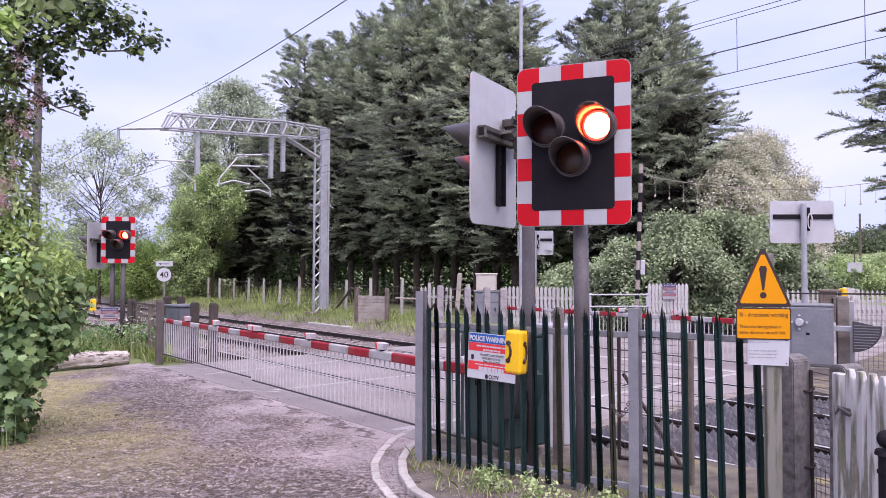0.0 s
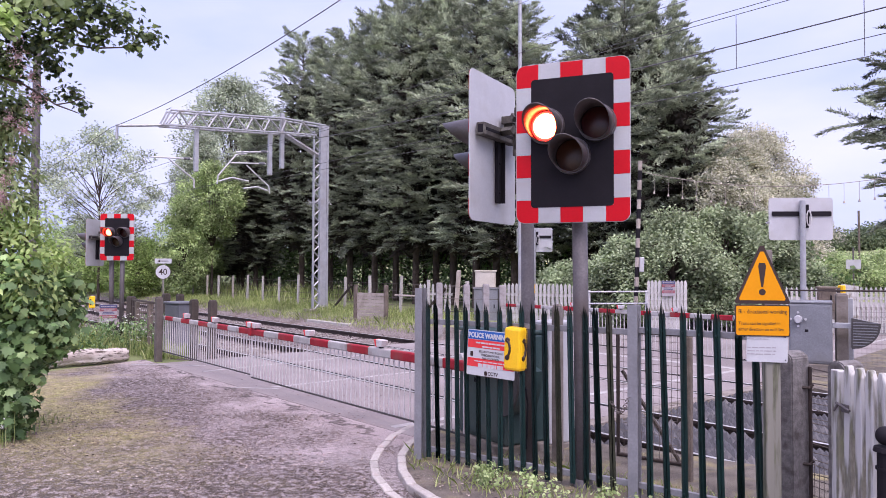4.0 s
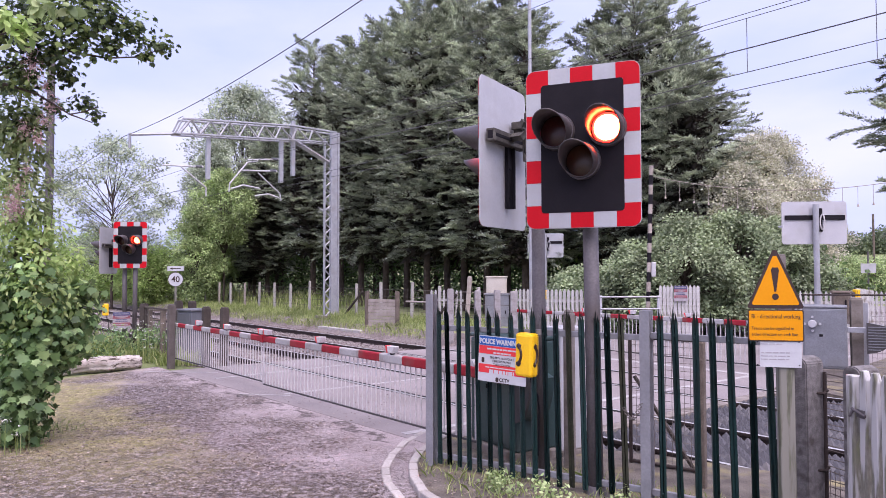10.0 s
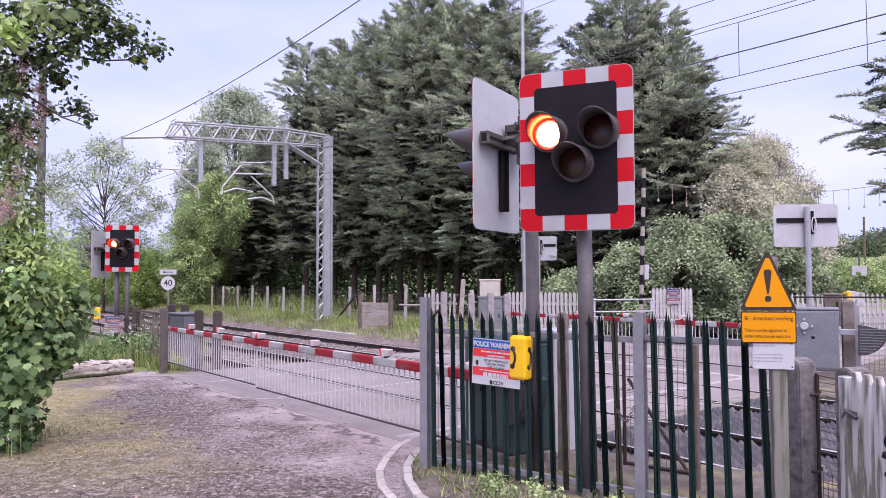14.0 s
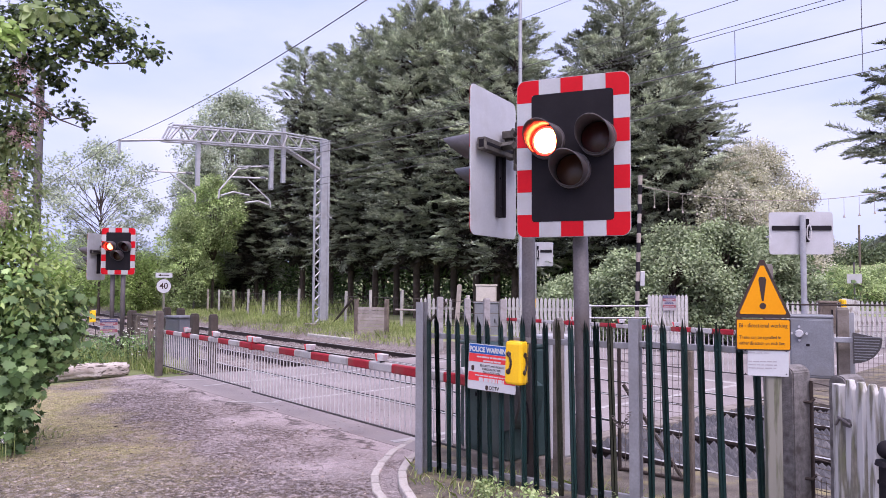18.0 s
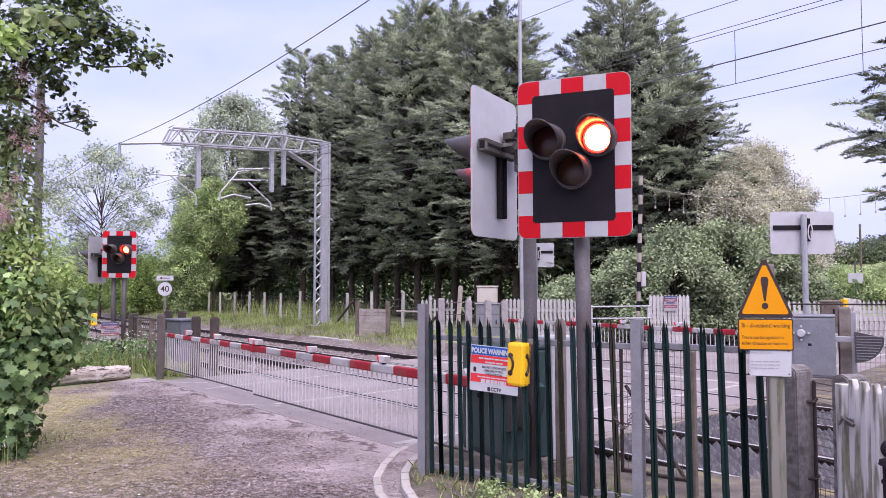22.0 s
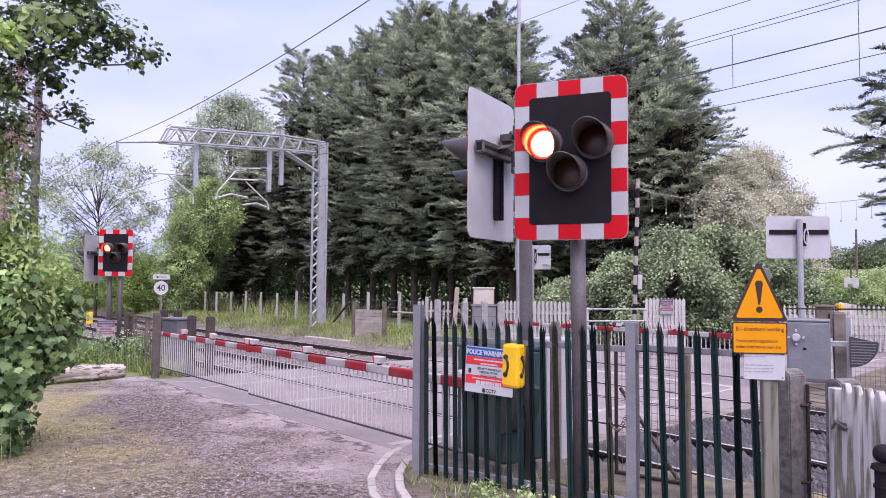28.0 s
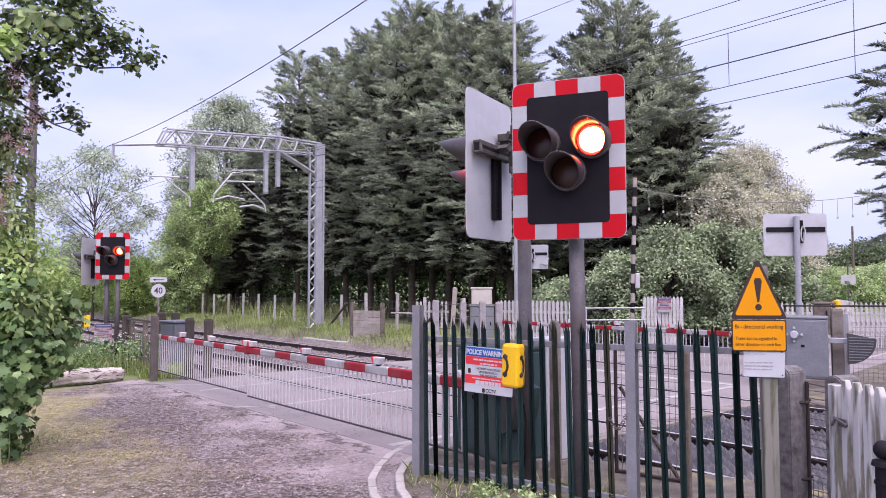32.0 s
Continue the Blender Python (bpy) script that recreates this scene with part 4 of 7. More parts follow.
# ---- barriers ----
def barrier(m, length, label, lamps, gap, skirt_z=0.1, height=0.90):
    """A lowered boom with its skirt of rods; its pivot at the origin, the boom along -x. """
    th = thing("barrier", m, label, "crossing barrier", "crossing barriers")
    z0 = height
    # bands of equal length on each half; two red ones meet at the joint
    joint = 12 * 0.4833
    edges = [0.4833 * i for i in range(13)] + [joint + 0.445 * i for i in range(1, 10)] + [length]
    edges = [e for e in edges if e < length - 0.05] + [length]
    deep = lambda x: 0.0585 - 0.017 * x / length
    boom = part("boom", box(bmesh.new(), -length, 0.0, -0.022, 0.022, z0 - 0.034, z0 + 0.034, 0.012), M_BOOMWHITE, th, "tapered red and white boom")
    for i, (x0, x1) in enumerate(zip(edges[:-1], edges[1:])):
        red = i % 2 == 1 if i < 12 else i % 2 == 0
        h = deep((x0 + x1) / 2)
        bm = box(bmesh.new(), -x1 + 0.001, -x0 - 0.001, -0.6 * h, 0.6 * h, z0 - h, z0 + h, 0.018)
        part("boom_band", bm, M_BOOMRED if red else M_BOOMWHITE, boom, "red reflective band" if red else "white reflective band")
    part("joint_sleeve", box(bmesh.new(), -joint - 0.05, -joint + 0.05, -0.04, 0.04, z0 - 0.062, z0 + 0.062, 0.01), M_BOOMRED, boom, "joint of the two boom halves")
    for k, x in enumerate(lamps):
        bm = bmesh.new()
        plate(bm, [(-0.052, 0.0), (0.052, 0.0), (0.088, 0.085), (-0.070, 0.085)], -0.042, 0.042)
        bmesh.ops.bevel(bm, geom=bm.edges[:], offset=0.008, segments=1, affect="EDGES")
        ob = part("boom_lamp", bm, M_BULB, th, "pale boom lamp", pose(-x, 0, z0 + deep(x) + 0.018, 0, 3 * math.sin(5 * k), 0))
        bm = bmesh.new()
        plate(bm, [(-0.066, 0.0), (-0.046, 0.0), (-0.062, 0.082), (-0.102, 0.086)], -0.044, 0.036)
        part("lamp_lens", bm, M_SIGNRED, ob, "red lamp lens")
        part("lamp_foot", tube(bmesh.new(), (0, 0, -0.02), (0, 0, 0.002), 0.03, 0.03, 8), M_BLACK, ob)
    # skirt
    sk = part("skirt", box(bmesh.new(), -joint + 0.02, -0.6, -0.010, 0.010, skirt_z - 0.04, skirt_z - 0.018, 0.002), M_DARKSTEEL, th, "hanging skirt of thin rods on dark lower rails")
    part("lower_rail", box(bmesh.new(), -length + 0.1, -joint - 0.01, -0.010, 0.010, skirt_z, skirt_z + 0.020, 0.002), M_DARKSTEEL, sk)
    part("joint_rod", tube(bmesh.new(), (-joint, 0, skirt_z - 0.03), (-joint, 0, z0), 0.012, 0.012, 6), M_RODWHITE, sk)
    rod = mesh_of("rod", tube(bmesh.new(), (0, 0, skirt_z - 0.02), (0, 0, z0 - 0.04), 0.0100, 0.0100, 6), M_RODWHITE)
    x = 0.66
    while x < length - 0.1:
        part("rod", rod, None, sk, m=pose(-x, 0.018, 0))
        x += gap
    return th


barrier(railpose(-5.0, 5.02, 0.0, 0), 10.15, "lowered red and white boom with a hanging rod skirt",
                       (2.16, 3.92, 5.63, 5.83, 7.27, 8.65), 0.105, 0.165, 0.865)
barrier(railpose(-5.9, 13.9, 0.0, 0), 8.2, "lowered red and white boom beyond the rails",
                      (1.3, 2.75, 4.2, 5.6, 7.0), 0.105)


def barrier_machine(m, mat, label, weight, w=0.42, reach=0.0):
    th = thing("barrier_machine", m, label, "barrier machine", "barrier machines")
    part("cabinet", box(bmesh.new(), -w, w, -0.3, 0.3, 0.12, 1.22, 0.025), mat, th, "painted steel machine cabinet")
    part("lid", box(bmesh.new(), -w - 0.008, w + 0.008, -0.312, 0.31, 1.22, 1.265, 0.015), mat, th)
    part("plinth", box(bmesh.new(), -w - 0.03, w + 0.03, -0.34, 0.34, -0.05, 0.12, 0.02), M_CONCRETE, th)
    door = part("door", box(bmesh.new(), -w + 0.03, w - 0.03, -0.312, -0.3, 0.17, 1.18, 0.006), mat, th)
    part("key_plate", box(bmesh.new(), -0.25 * w, -0.08 * w, -0.318, -0.311, 0.70, 0.745, 0.002), M_BLACK, door, "small black lock plate")
    boss = part("shaft_boss", tube(bmesh.new(), (-0.55 * w, -0.31, 0.93), (-0.55 * w, -0.42, 0.93), 0.075, 0.06, 16), M_BACK, th, "pale steel shaft boss")
    for k in range(4):
        q = k * math.pi / 2
        c = (-0.55 * w + 0.125 * math.cos(q), 0.93 + 0.125 * math.sin(q))
        part("bolt", tube(bmesh.new(), (c[0], -0.311, c[1]), (c[0], -0.345, c[1]), 0.024, 0.022, 8), M_BACK, boss, "pale bolt head")
    # counterweight: a ribbed curved scoop on an arm behind the pivot
    x0, r = w + reach, 0.46 * weight
    if reach:
        part("weight_arm", box(bmesh.new(), w, x0 + 0.05, -0.2, -0.12, 0.78, 0.88, 0.01), M_GALV, th, "steel arm of the counterweight")
    pts = [(x0, 0.97), (x0 + r, 0.88)] + [(x0 + r * math.cos(k), 0.86 - 0.42 * math.sin(k)) for k in np.linspace(0.12, 1.5, 9)] + [(x0, 0.43)]
    scoop = part("counterweight", plate(bmesh.new(), pts, -0.30, -0.02), mat, th, "ribbed steel counterweight")
    rim = [(x0 + (x - x0) * 1.03, 0.7 + (z - 0.7) * 1.04) for x, z in pts]
    part("rim", plate(bmesh.new(), rim, -0.33, -0.30), M_DARKSTEEL, scoop, "dark rim")
    for k in range(9 if weight > 0.8 else 0):
        z = 0.50 + 0.05 * k
        run = r * math.sqrt(max(0.05, 1 - (max(0, 0.86 - z) / 0.42) ** 2))
        part("rib", box(bmesh.new(), x0 + 0.02, x0 + run * 0.94, -0.338, -0.329, z - 0.008, z + 0.008, 0.002), mat, scoop)
    return th


M_MACHINE = material("pale_machine_paint", (0.20, 0.205, 0.225), (0.255, 0.26, 0.285), 0.4, 0.1, scale=3, fine=50, bump=0.05, c3=(0.17, 0.168, 0.175), stain=1.8)
barrier_machine(railpose(-5.42, 5.4, 0.0, -8), M_GREENBOX, "dark green barrier machine cabinet behind the palisade fence", 0.5)
barrier_machine(pose(6.93, 13.35, 0.05, 0, 0, -28), M_MACHINE, "grey barrier machine cabinet at the far side of the crossing", 0.95, 0.36, 0.30)


# ---- palisade fence ----
def pale_mesh(h, mat, w=0.054):
    """A pressed steel pale: shallow W section, three-pointed splayed top."""
    bm = bmesh.new()
    sec = [(-w / 2, 0.006), (-w / 4, -0.012), (0, 0.0), (w / 4, -0.012), (w / 2, 0.006)]
    zs = [0.06, h - 0.12, h - 0.10]
    rows = [[bm.verts.new((x, y, z)) for x, y in sec] for z in zs[:2]]
    rows.append([bm.verts.new((x, y - 0.004, zs[2])) for x, y in sec])
    for j in range(2):
        for i in range(4):
            bm.faces.new((rows[j][i], rows[j][i + 1], rows[j + 1][i + 1], rows[j + 1][i]))
    top = rows[2]
    for idx, (tx, ty, tz) in (((0, 1), (-w * 0.62, -0.055, h - 0.03)), ((1, 2, 3), (0, -0.012, h)), ((3, 4), (w * 0.62, -0.055, h - 0.03))):
        t = bm.verts.new((tx, ty, tz))
        for i in range(len(idx) - 1):
            bm.faces.new((top[idx[i]], top[idx[i + 1]], t))
    g = bmesh.ops.solidify(bm, geom=bm.faces[:], thickness=0.004)
    for z in (h - 0.225, 0.14):
        tube(bm, (0, -0.004, z), (0, -0.014, z), 0.011, 0.008, 6)
    return mesh_of("pale", bm, mat)


def palisade(p0, p1, count, h0, h1, label, mats):
    p0, p1 = Vector(p0), Vector(p1)
    d = p1 - p0
    L = d.length
    th = thing("palisade_fence", pose(p0.x, p0.y, 0.0, 0, 0, math.degrees(math.atan2(d.y, d.x))), label, "fence", "palisade fences")
    for z in (h0 - 0.225, 0.135):
        part("rail", box(bmesh.new(), 0, L, 0.02, 0.06, z - 0.025, z + 0.025, 0.004), M_GALVDULL, th, "galvanised fence rail")
    meshes = [pale_mesh(h0, m) for m in mats]
    rng = random.Random(5)
    for i in range(count):
        x = 0.061 + 0.1115 * i + 0.0003 * i * i if len(mats) > 1 else (i + 0.75) * L / (count + 0.5)
        part("pale", meshes[1 if len(mats) > 1 and i in (12, 16) else 0], None, th, m=pose(x, rng.uniform(-0.004, 0.004), rng.uniform(-0.012, 0.012), 0, -0.9 + rng.uniform(-0.6, 0.6), rng.uniform(-3, 3)))
    return th


def steel_post(p, h, turn, label):
    bm = bmesh.new()
    w, t, d = 0.085, 0.008, 0.085
    box(bm, -w / 2, w / 2, -d / 2, -d / 2 + t, -0.05, h, 0.002)
    box(bm, -w / 2, w / 2, d / 2 - t, d / 2, -0.05, h, 0.002)
    box(bm, -t / 2, t / 2, -d / 2 + t, d / 2 - t, -0.05, h, 0)
    single("fence_post", bm, M_GALVDULL, pose(p[0], p[1], 0, 0, 0, turn), label, "fence post", "palisade posts")


palisade((-0.17, 6.98), (1.55, 5.84), 17, 1.60, 1.6, "dark green steel palisade fence beside the signal posts", (M_GREEN, M_MOSSGREEN))
palisade((1.60, 5.80), (2.42, 5.14), 7, 1.62, 1.6, "dark green steel palisade panel below the warning sign", (M_GREEN,))
steel_post((-0.2, 7.02), 1.70, -33, "galvanised steel palisade end post")
steel_post((1.585, 5.83), 1.60, -36, "galvanised steel palisade post")


# ---- signs and telephones ----
def face(parent, name, w, h, mat, x, z, y, r=0.0, label=""):
    """A thin printed field on a plate, facing -y."""
    pts = rounded(x - w / 2, x + w / 2, z - h / 2, z + h / 2, r, 3) if r else [(x - w / 2, z - h / 2), (x + w / 2, z - h / 2), (x + w / 2, z + h / 2), (x - w / 2, z + h / 2)]
    return part(name, plate(bmesh.new(), pts, y, y + 0.0015), mat, parent, label)


def letters(parent, words, size, mat, x, z, y, stretch=1.0, align="CENTER", label="", bold=0.0):
    return part("lettering", text_mesh(words, size, mat, "lettering", align, stretch, bold), None, parent, label, pose(x, y, z, 90, 0, 0))


def bars(parent, mat, x0, x1, z, h, y, seed=1):
    """A line of unreadable small print: a row of short bars."""
    rng = random.Random(seed)
    x = x0
    while x < x1 - 0.01:
        w = min(rng.uniform(0.018, 0.05), x1 - x)
        face(parent, "print_bar", w, h, mat, x + w / 2, z, y)
        x += w + 0.007


def police_sign(m, w, h, label, detail=True):
    white, blue, red = (M_SIGNWHITE, M_SIGNBLUE, M_SIGNRED) if detail else (M_FADEDWHITE, M_FADEDBLUE, M_FADEDRED)
    th = thing("warning_notice", m, label, "sign", "warning notices")
    part("panel", plate(bmesh.new(), rounded(-w / 2, w / 2, -h / 2, h / 2, 0.008, 2), 0, 0.004), white, th)
    k = h / 0.44
    face(th, "blue_band", w - 0.012, 0.085 * k, blue, 0, h / 2 - 0.05 * k, -0.0018, 0, "blue heading band")
    face(th, "red_band", w - 0.012, 0.078 * k, red, 0, h / 2 - 0.135 * k, -0.0018, 0, "red band")
    face(th, "red_band", w - 0.012, 0.082 * k, red, 0, h / 2 - 0.315 * k, -0.0018, 0, "red band")
    if not detail:
        for i, (z, f) in enumerate(((0.05, 0.40), (0.12, 0.38), (0.15, 0.22), (0.20, 0.30), (0.24, 0.34), (0.32, 0.36))):
            bars(th, M_FADEDBLUE if 2 < i < 5 else M_FADEDWHITE, -f * w, f * w, h / 2 - z * k, 0.022 * k, -0.0035, 30 + i)
    if detail:
        letters(th, "POLICE WARNING", 0.062, M_SIGNWHITE, -0.03, h / 2 - 0.052, -0.0035, 0.80, bold=0.0028)
        bars(th, M_SIGNWHITE, -0.16, 0.16, h / 2 - 0.118, 0.014, -0.003, 2)
        bars(th, M_SIGNWHITE, -0.09, 0.09, h / 2 - 0.152, 0.014, -0.003, 3)
        letters(th, "SECURITY AND POLICE", 0.028, M_SIGNDARK, 0.0, h / 2 - 0.197, -0.0025, 0.85)
        letters(th, "OFFICERS PATROL", 0.028, M_SIGNDARK, 0.0, h / 2 - 0.228, -0.0025, 0.85)
        letters(th, "THIS LOCATION", 0.028, M_SIGNDARK, 0.0, h / 2 - 0.258, -0.0025, 0.85)
        bars(th, M_SIGNWHITE, -0.17, 0.17, h / 2 - 0.288, 0.010, -0.003, 5)
        bars(th, M_SIGNWHITE, -0.13, 0.13, h / 2 - 0.325, 0.036, -0.003, 6)
        letters(th, "CCTV", 0.045, M_SIGNDARK, 0.03, h / 2 - 0.392, -0.0025, 0.9, bold=0.001)
        bars(th, M_SIGNDARK, -0.05, 0.10, h / 2 - 0.422, 0.008, -0.0025, 7)
        ring = tube(bmesh.new(), (0.215, -0.0005, h / 2 - 0.225), (0.215, -0.003, h / 2 - 0.225), 0.036, 0.036, 20)
        part("roundel", ring, M_SIGNRED, th, "red roundel")
        part("roundel_centre", tube(bmesh.new(), (0.215, -0.0025, h / 2 - 0.225), (0.215, -0.0042, h / 2 - 0.225), 0.028, 0.028, 20), M_SIGNWHITE, th)
        face(th, "emblem", 0.03, 0.045, M_SIGNDARK, -0.2, h / 2 - 0.225, -0.0025, 0.01)
        face(th, "emblem", 0.03, 0.04, M_SIGNDARK, -0.045, h / 2 - 0.392, -0.0025, 0.01)
    return th


police_sign(pose(0.455, 6.49, 1.115, 0, 2.5, -33.5), 0.50, 0.42, "police warning notice in blue, red and white on the palisade")
police_sign(pose(-9.82, 21.05, 0.55, 0, 0, 22), 0.48, 0.5, "faded police warning notice on the far signal post", False)


def telephone(m, label, scale=1.0):
    th = thing("crossing_telephone", m, label, "telephone", "crossing telephones")
    s = scale
    bm = box(bmesh.new(), -0.092 * s, 0.092 * s, -0.13 * s, 0.0, -0.195 * s, 0.195 * s, 0.028 * s)
    part("case", bm, M_YELLOW, th, "glossy yellow telephone case")
    part("lid_seam", box(bmesh.new(), -0.094 * s, 0.094 * s, -0.036 * s, -0.030 * s, -0.185 * s, 0.185 * s, 0.002), M_SIGNDARK, th)
    for x, y, turn in ((-0.02 * s, -0.1315 * s, 0), ):
        bm = bmesh.new()
        pts = [Vector((0.032 * s * (1 - (k / 4) ** 2) - 0.03 * s, 0, 0.02 * s * k)) for k in range(-4, 5)]
        for i in range(8):
            tube(bm, pts[i], pts[i + 1], 0.0125 * s, 0.0125 * s, 6)
        for z in (-0.078, 0.078):
            bmesh.ops.create_icosphere(bm, subdivisions=1, radius=0.027 * s, matrix=Matrix.Translation((-0.025 * s, 0, z * s)) @ Matrix.Diagonal((1.1, 0.35, 1, 1)))
        part("handset_symbol", bm, M_SIGNDARK, th, "black handset symbol", pose(x, y, 0.0, 0, 0, turn))

    bm = bmesh.new()
    pts = [Vector((0.0925 * s, -0.078 * s + 0.03 * s * (1 - (k / 4) ** 2), 0.02 * s * k)) for k in range(-4, 5)]
    for i in range(8):
        tube(bm, pts[i], pts[i + 1], 0.0125 * s, 0.0125 * s, 6)
    for z in (-0.078, 0.078):
        bmesh.ops.create_icosphere(bm, subdivisions=1, radius=0.027 * s, matrix=Matrix.Translation((0.0925 * s, -0.075 * s, z * s)) @ Matrix.Diagonal((0.35, 1.1, 1, 1)))
    part("handset_symbol", bm, M_SIGNDARK, th, "black handset symbol")
    part("mounting", box(bmesh.new(), -0.03 * s, 0.03 * s, 0.0, 0.06 * s, -0.12 * s, 0.12 * s, 0.004), M_POLE, th)
    part("cable", path_tube(bmesh.new(), [(0.02 * s, -0.03 * s, -0.2 * s), (0.03 * s, -0.02 * s, -0.28 * s), (0.08 * s, 0.0, -0.36 * s), (0.09 * s, 0.02, -0.5 * s), (0.09 * s, 0.02, -0.9 * s)], 0.009, 6), M_BLACK, th, "black cable")
    return th


telephone(pose(0.715, 6.45, 1.175, 0, 2, -40), "yellow railway telephone fixed to the signal post")
telephone(pose(-10.25, 20.95, 0.88, 0, 0, 24), "yellow railway telephone beside the far signal", 0.9)
telephone(pose(3.34, 25.6, 1.14, 0, 0, 60), "yellow railway telephone beyond the rails", 0.95)
telephone(pose(8.80, 15.7, 1.40, 0, 0, 95), "yellow railway telephone by the far barrier", 0.8)


def exclamation_sign():
    th = thing("warning_sign", pose(2.243, 4.95, 0.015, 0, 0, -9), "yellow triangular warning sign with bi-directional working plate", "sign")
    d = 0.025
    tri = lambda s, zc: [(-0.183 * s, zc - 0.2 * s), (-0.175 * s, zc - 0.215 * s), (0.175 * s, zc - 0.215 * s), (0.183 * s, zc - 0.2 * s), (0.014 * s, zc + 0.19 * s), (-0.014 * s, zc + 0.19 * s)]
    part("triangle", plate(bmesh.new(), tri(1.0, 1.855), 0, 0.004), M_SIGNDARK, th, "dark triangular plate")
    part("triangle_field", plate(bmesh.new(), tri(0.84, 1.845), -0.002, 0.0), M_SIGNYELLOW, th, "yellow triangle field")
    bm = bmesh.new()
    plate(bm, [(-0.006, 1.757), (0.006, 1.757), (0.026, 1.905), (0.018, 1.925), (-0.018, 1.925), (-0.026, 1.905)], -0.004, -0.002)
    part("exclamation_stroke", bm, M_SIGNDARK, th)
    part("exclamation_dot", tube(bmesh.new(), (0, -0.002, 1.722), (0, -0.0042, 1.722), 0.022, 0.022, 18), M_SIGNDARK, th)
    part("plaque", plate(bmesh.new(), rounded(-0.182, 0.182, 1.413, 1.633, 0.012, 3), 0, 0.004), M_SIGNDARK, th, "dark bordered plaque")
    part("plaque_field", plate(bmesh.new(), rounded(-0.174, 0.174, 1.421, 1.625, 0.009, 3), -0.002, 0.0), M_SIGNYELLOW, th, "yellow plaque field")
    letters(th, "Bi - directional working", 0.042, M_SIGNDARK, 0, 1.585, -0.0025, 0.80)
    letters(th, "Trains can be signalled in", 0.032, M_SIGNDARK, -0.160, 1.503, -0.0025, 0.86, "LEFT")
    letters(th, "either direction on each line", 0.032, M_SIGNDARK, -0.160, 1.462, -0.0025, 0.82, "LEFT")
    part("notice", plate(bmesh.new(), rounded(-0.132, 0.138, 1.235, 1.425, 0.006, 2), 0.006, 0.009), M_SIGNWHITE, th, "small white notice", pose(0.005, 0, 0, 0, 1, 0))
    for i, z in enumerate((1.395, 1.335, 1.312, 1.29)):
        bars(th, M_FADEDWHITE, -0.10, 0.04 + 0.05 * (i > 0), z, 0.007, 0.0045, 20 + i)
    for x, z in ((-0.12, 1.25), (0.15, 1.25), (-0.12, 1.41), (0.15, 1.41)):
        part("bolt", tube(bmesh.new(), (x, 0.006, z), (x, 0.002, z), 0.005, 0.004, 8), M_BLACK, th)
    part("post", box(bmesh.new(), 0.022, 0.125, 0.02, 0.11, -0.05, 1.62, 0.012), M_ALGAEPOST, th, "pale post green with algae")


exclamation_sign()


def speed_sign():
    th = thing("speed_sign", pose(-11.2, 28.68, 0.2, 0, 0, 14), "white round 40 speed sign with an arrow plate", "sign")
    part("disc", tube(bmesh.new(), (0, 0, 1.52), (0, 0.012, 1.52), 0.29, 0.29, 28), M_SIGNDARK, th)
    part("disc_field", tube(bmesh.new(), (0, -0.006, 1.52), (0, 0.0, 1.52), 0.275, 0.275, 28), M_SIGNWHITE, th, "white sign face")
    letters(th, "40", 0.34, M_SIGNDARK, 0, 1.515, -0.008, 0.95, bold=0.004)
    part("arrow_plate", box(bmesh.new(), -0.32, 0.32, -0.006, 0.006, 1.86, 2.06, 0.004), M_SIGNWHITE, th, "white arrow plate")
    bm = bmesh.new()
    plate(bm, [(-0.22, 1.96), (-0.12, 2.01), (-0.12, 1.975), (0.2, 1.975), (0.2, 1.945), (-0.12, 1.945), (-0.12, 1.91)], -0.009, -0.0065)
    part("arrow", bm, M_SIGNDARK, th, "black arrow")
    part("post", tube(bmesh.new(), (0, 0.04, -0.4), (0, 0.04, 2.0), 0.045, 0.045, 10), M_ALGAEPOST, th)


speed_sign()


def board_back(m, label):
    """A signal seen from behind: grey board, carrier bar, clamp and cable on a post."""
    th = thing("road_sign", m, label, "sign", "boards seen from behind")
    part("board", plate(bmesh.new(), rounded(-0.66, 0.66, 2.52, 3.42, 0.06, 4), 0.03, 0.042), M_BACK, th, "grey sheet board")
    part("carrier_bar", box(bmesh.new(), -0.6, 0.62, 0.0, 0.03, 3.03, 3.13, 0.006), M_BLACK, th, "black carrier bar")
    part("clamp", box(bmesh.new(), 0.02, 0.14, -0.05, 0.0, 2.78, 3.27, 0.008), M_BLACK, th, "black clamp")
    bm = path_tube(bmesh.new(), [Vector((0.13 + 0.045 * math.sin(w), -0.06, 2.98 + 0.16 * math.cos(w))) for w in np.linspace(0, 2 * math.pi, 14)], 0.014, 6)
    part("cable_loop", bm, M_BULB, th, "pale cable loop")
    part("post", tube(bmesh.new(), (0, -0.06, -0.05), (0, -0.06, 3.35), 0.06, 0.06, 14), M_GALV, th, "grey steel post")
    for x in (-0.62, 0.66):
        part("hood_tip", tube(bmesh.new(), (x * 0.98, 0.03, 2.9), (x * 1.05, 0.2, 2.9), 0.04, 0.02, 8), M_SIGNWHITE, th)
    return th


board_back(pose(7.62, 15.0, 0.0, 0, 0, -4), "grey back of a signal board on a steel post")
board_back(pose(3.46, 26.4, 0.0, 0, 0, -8), "grey back of a signal board beyond the rails")


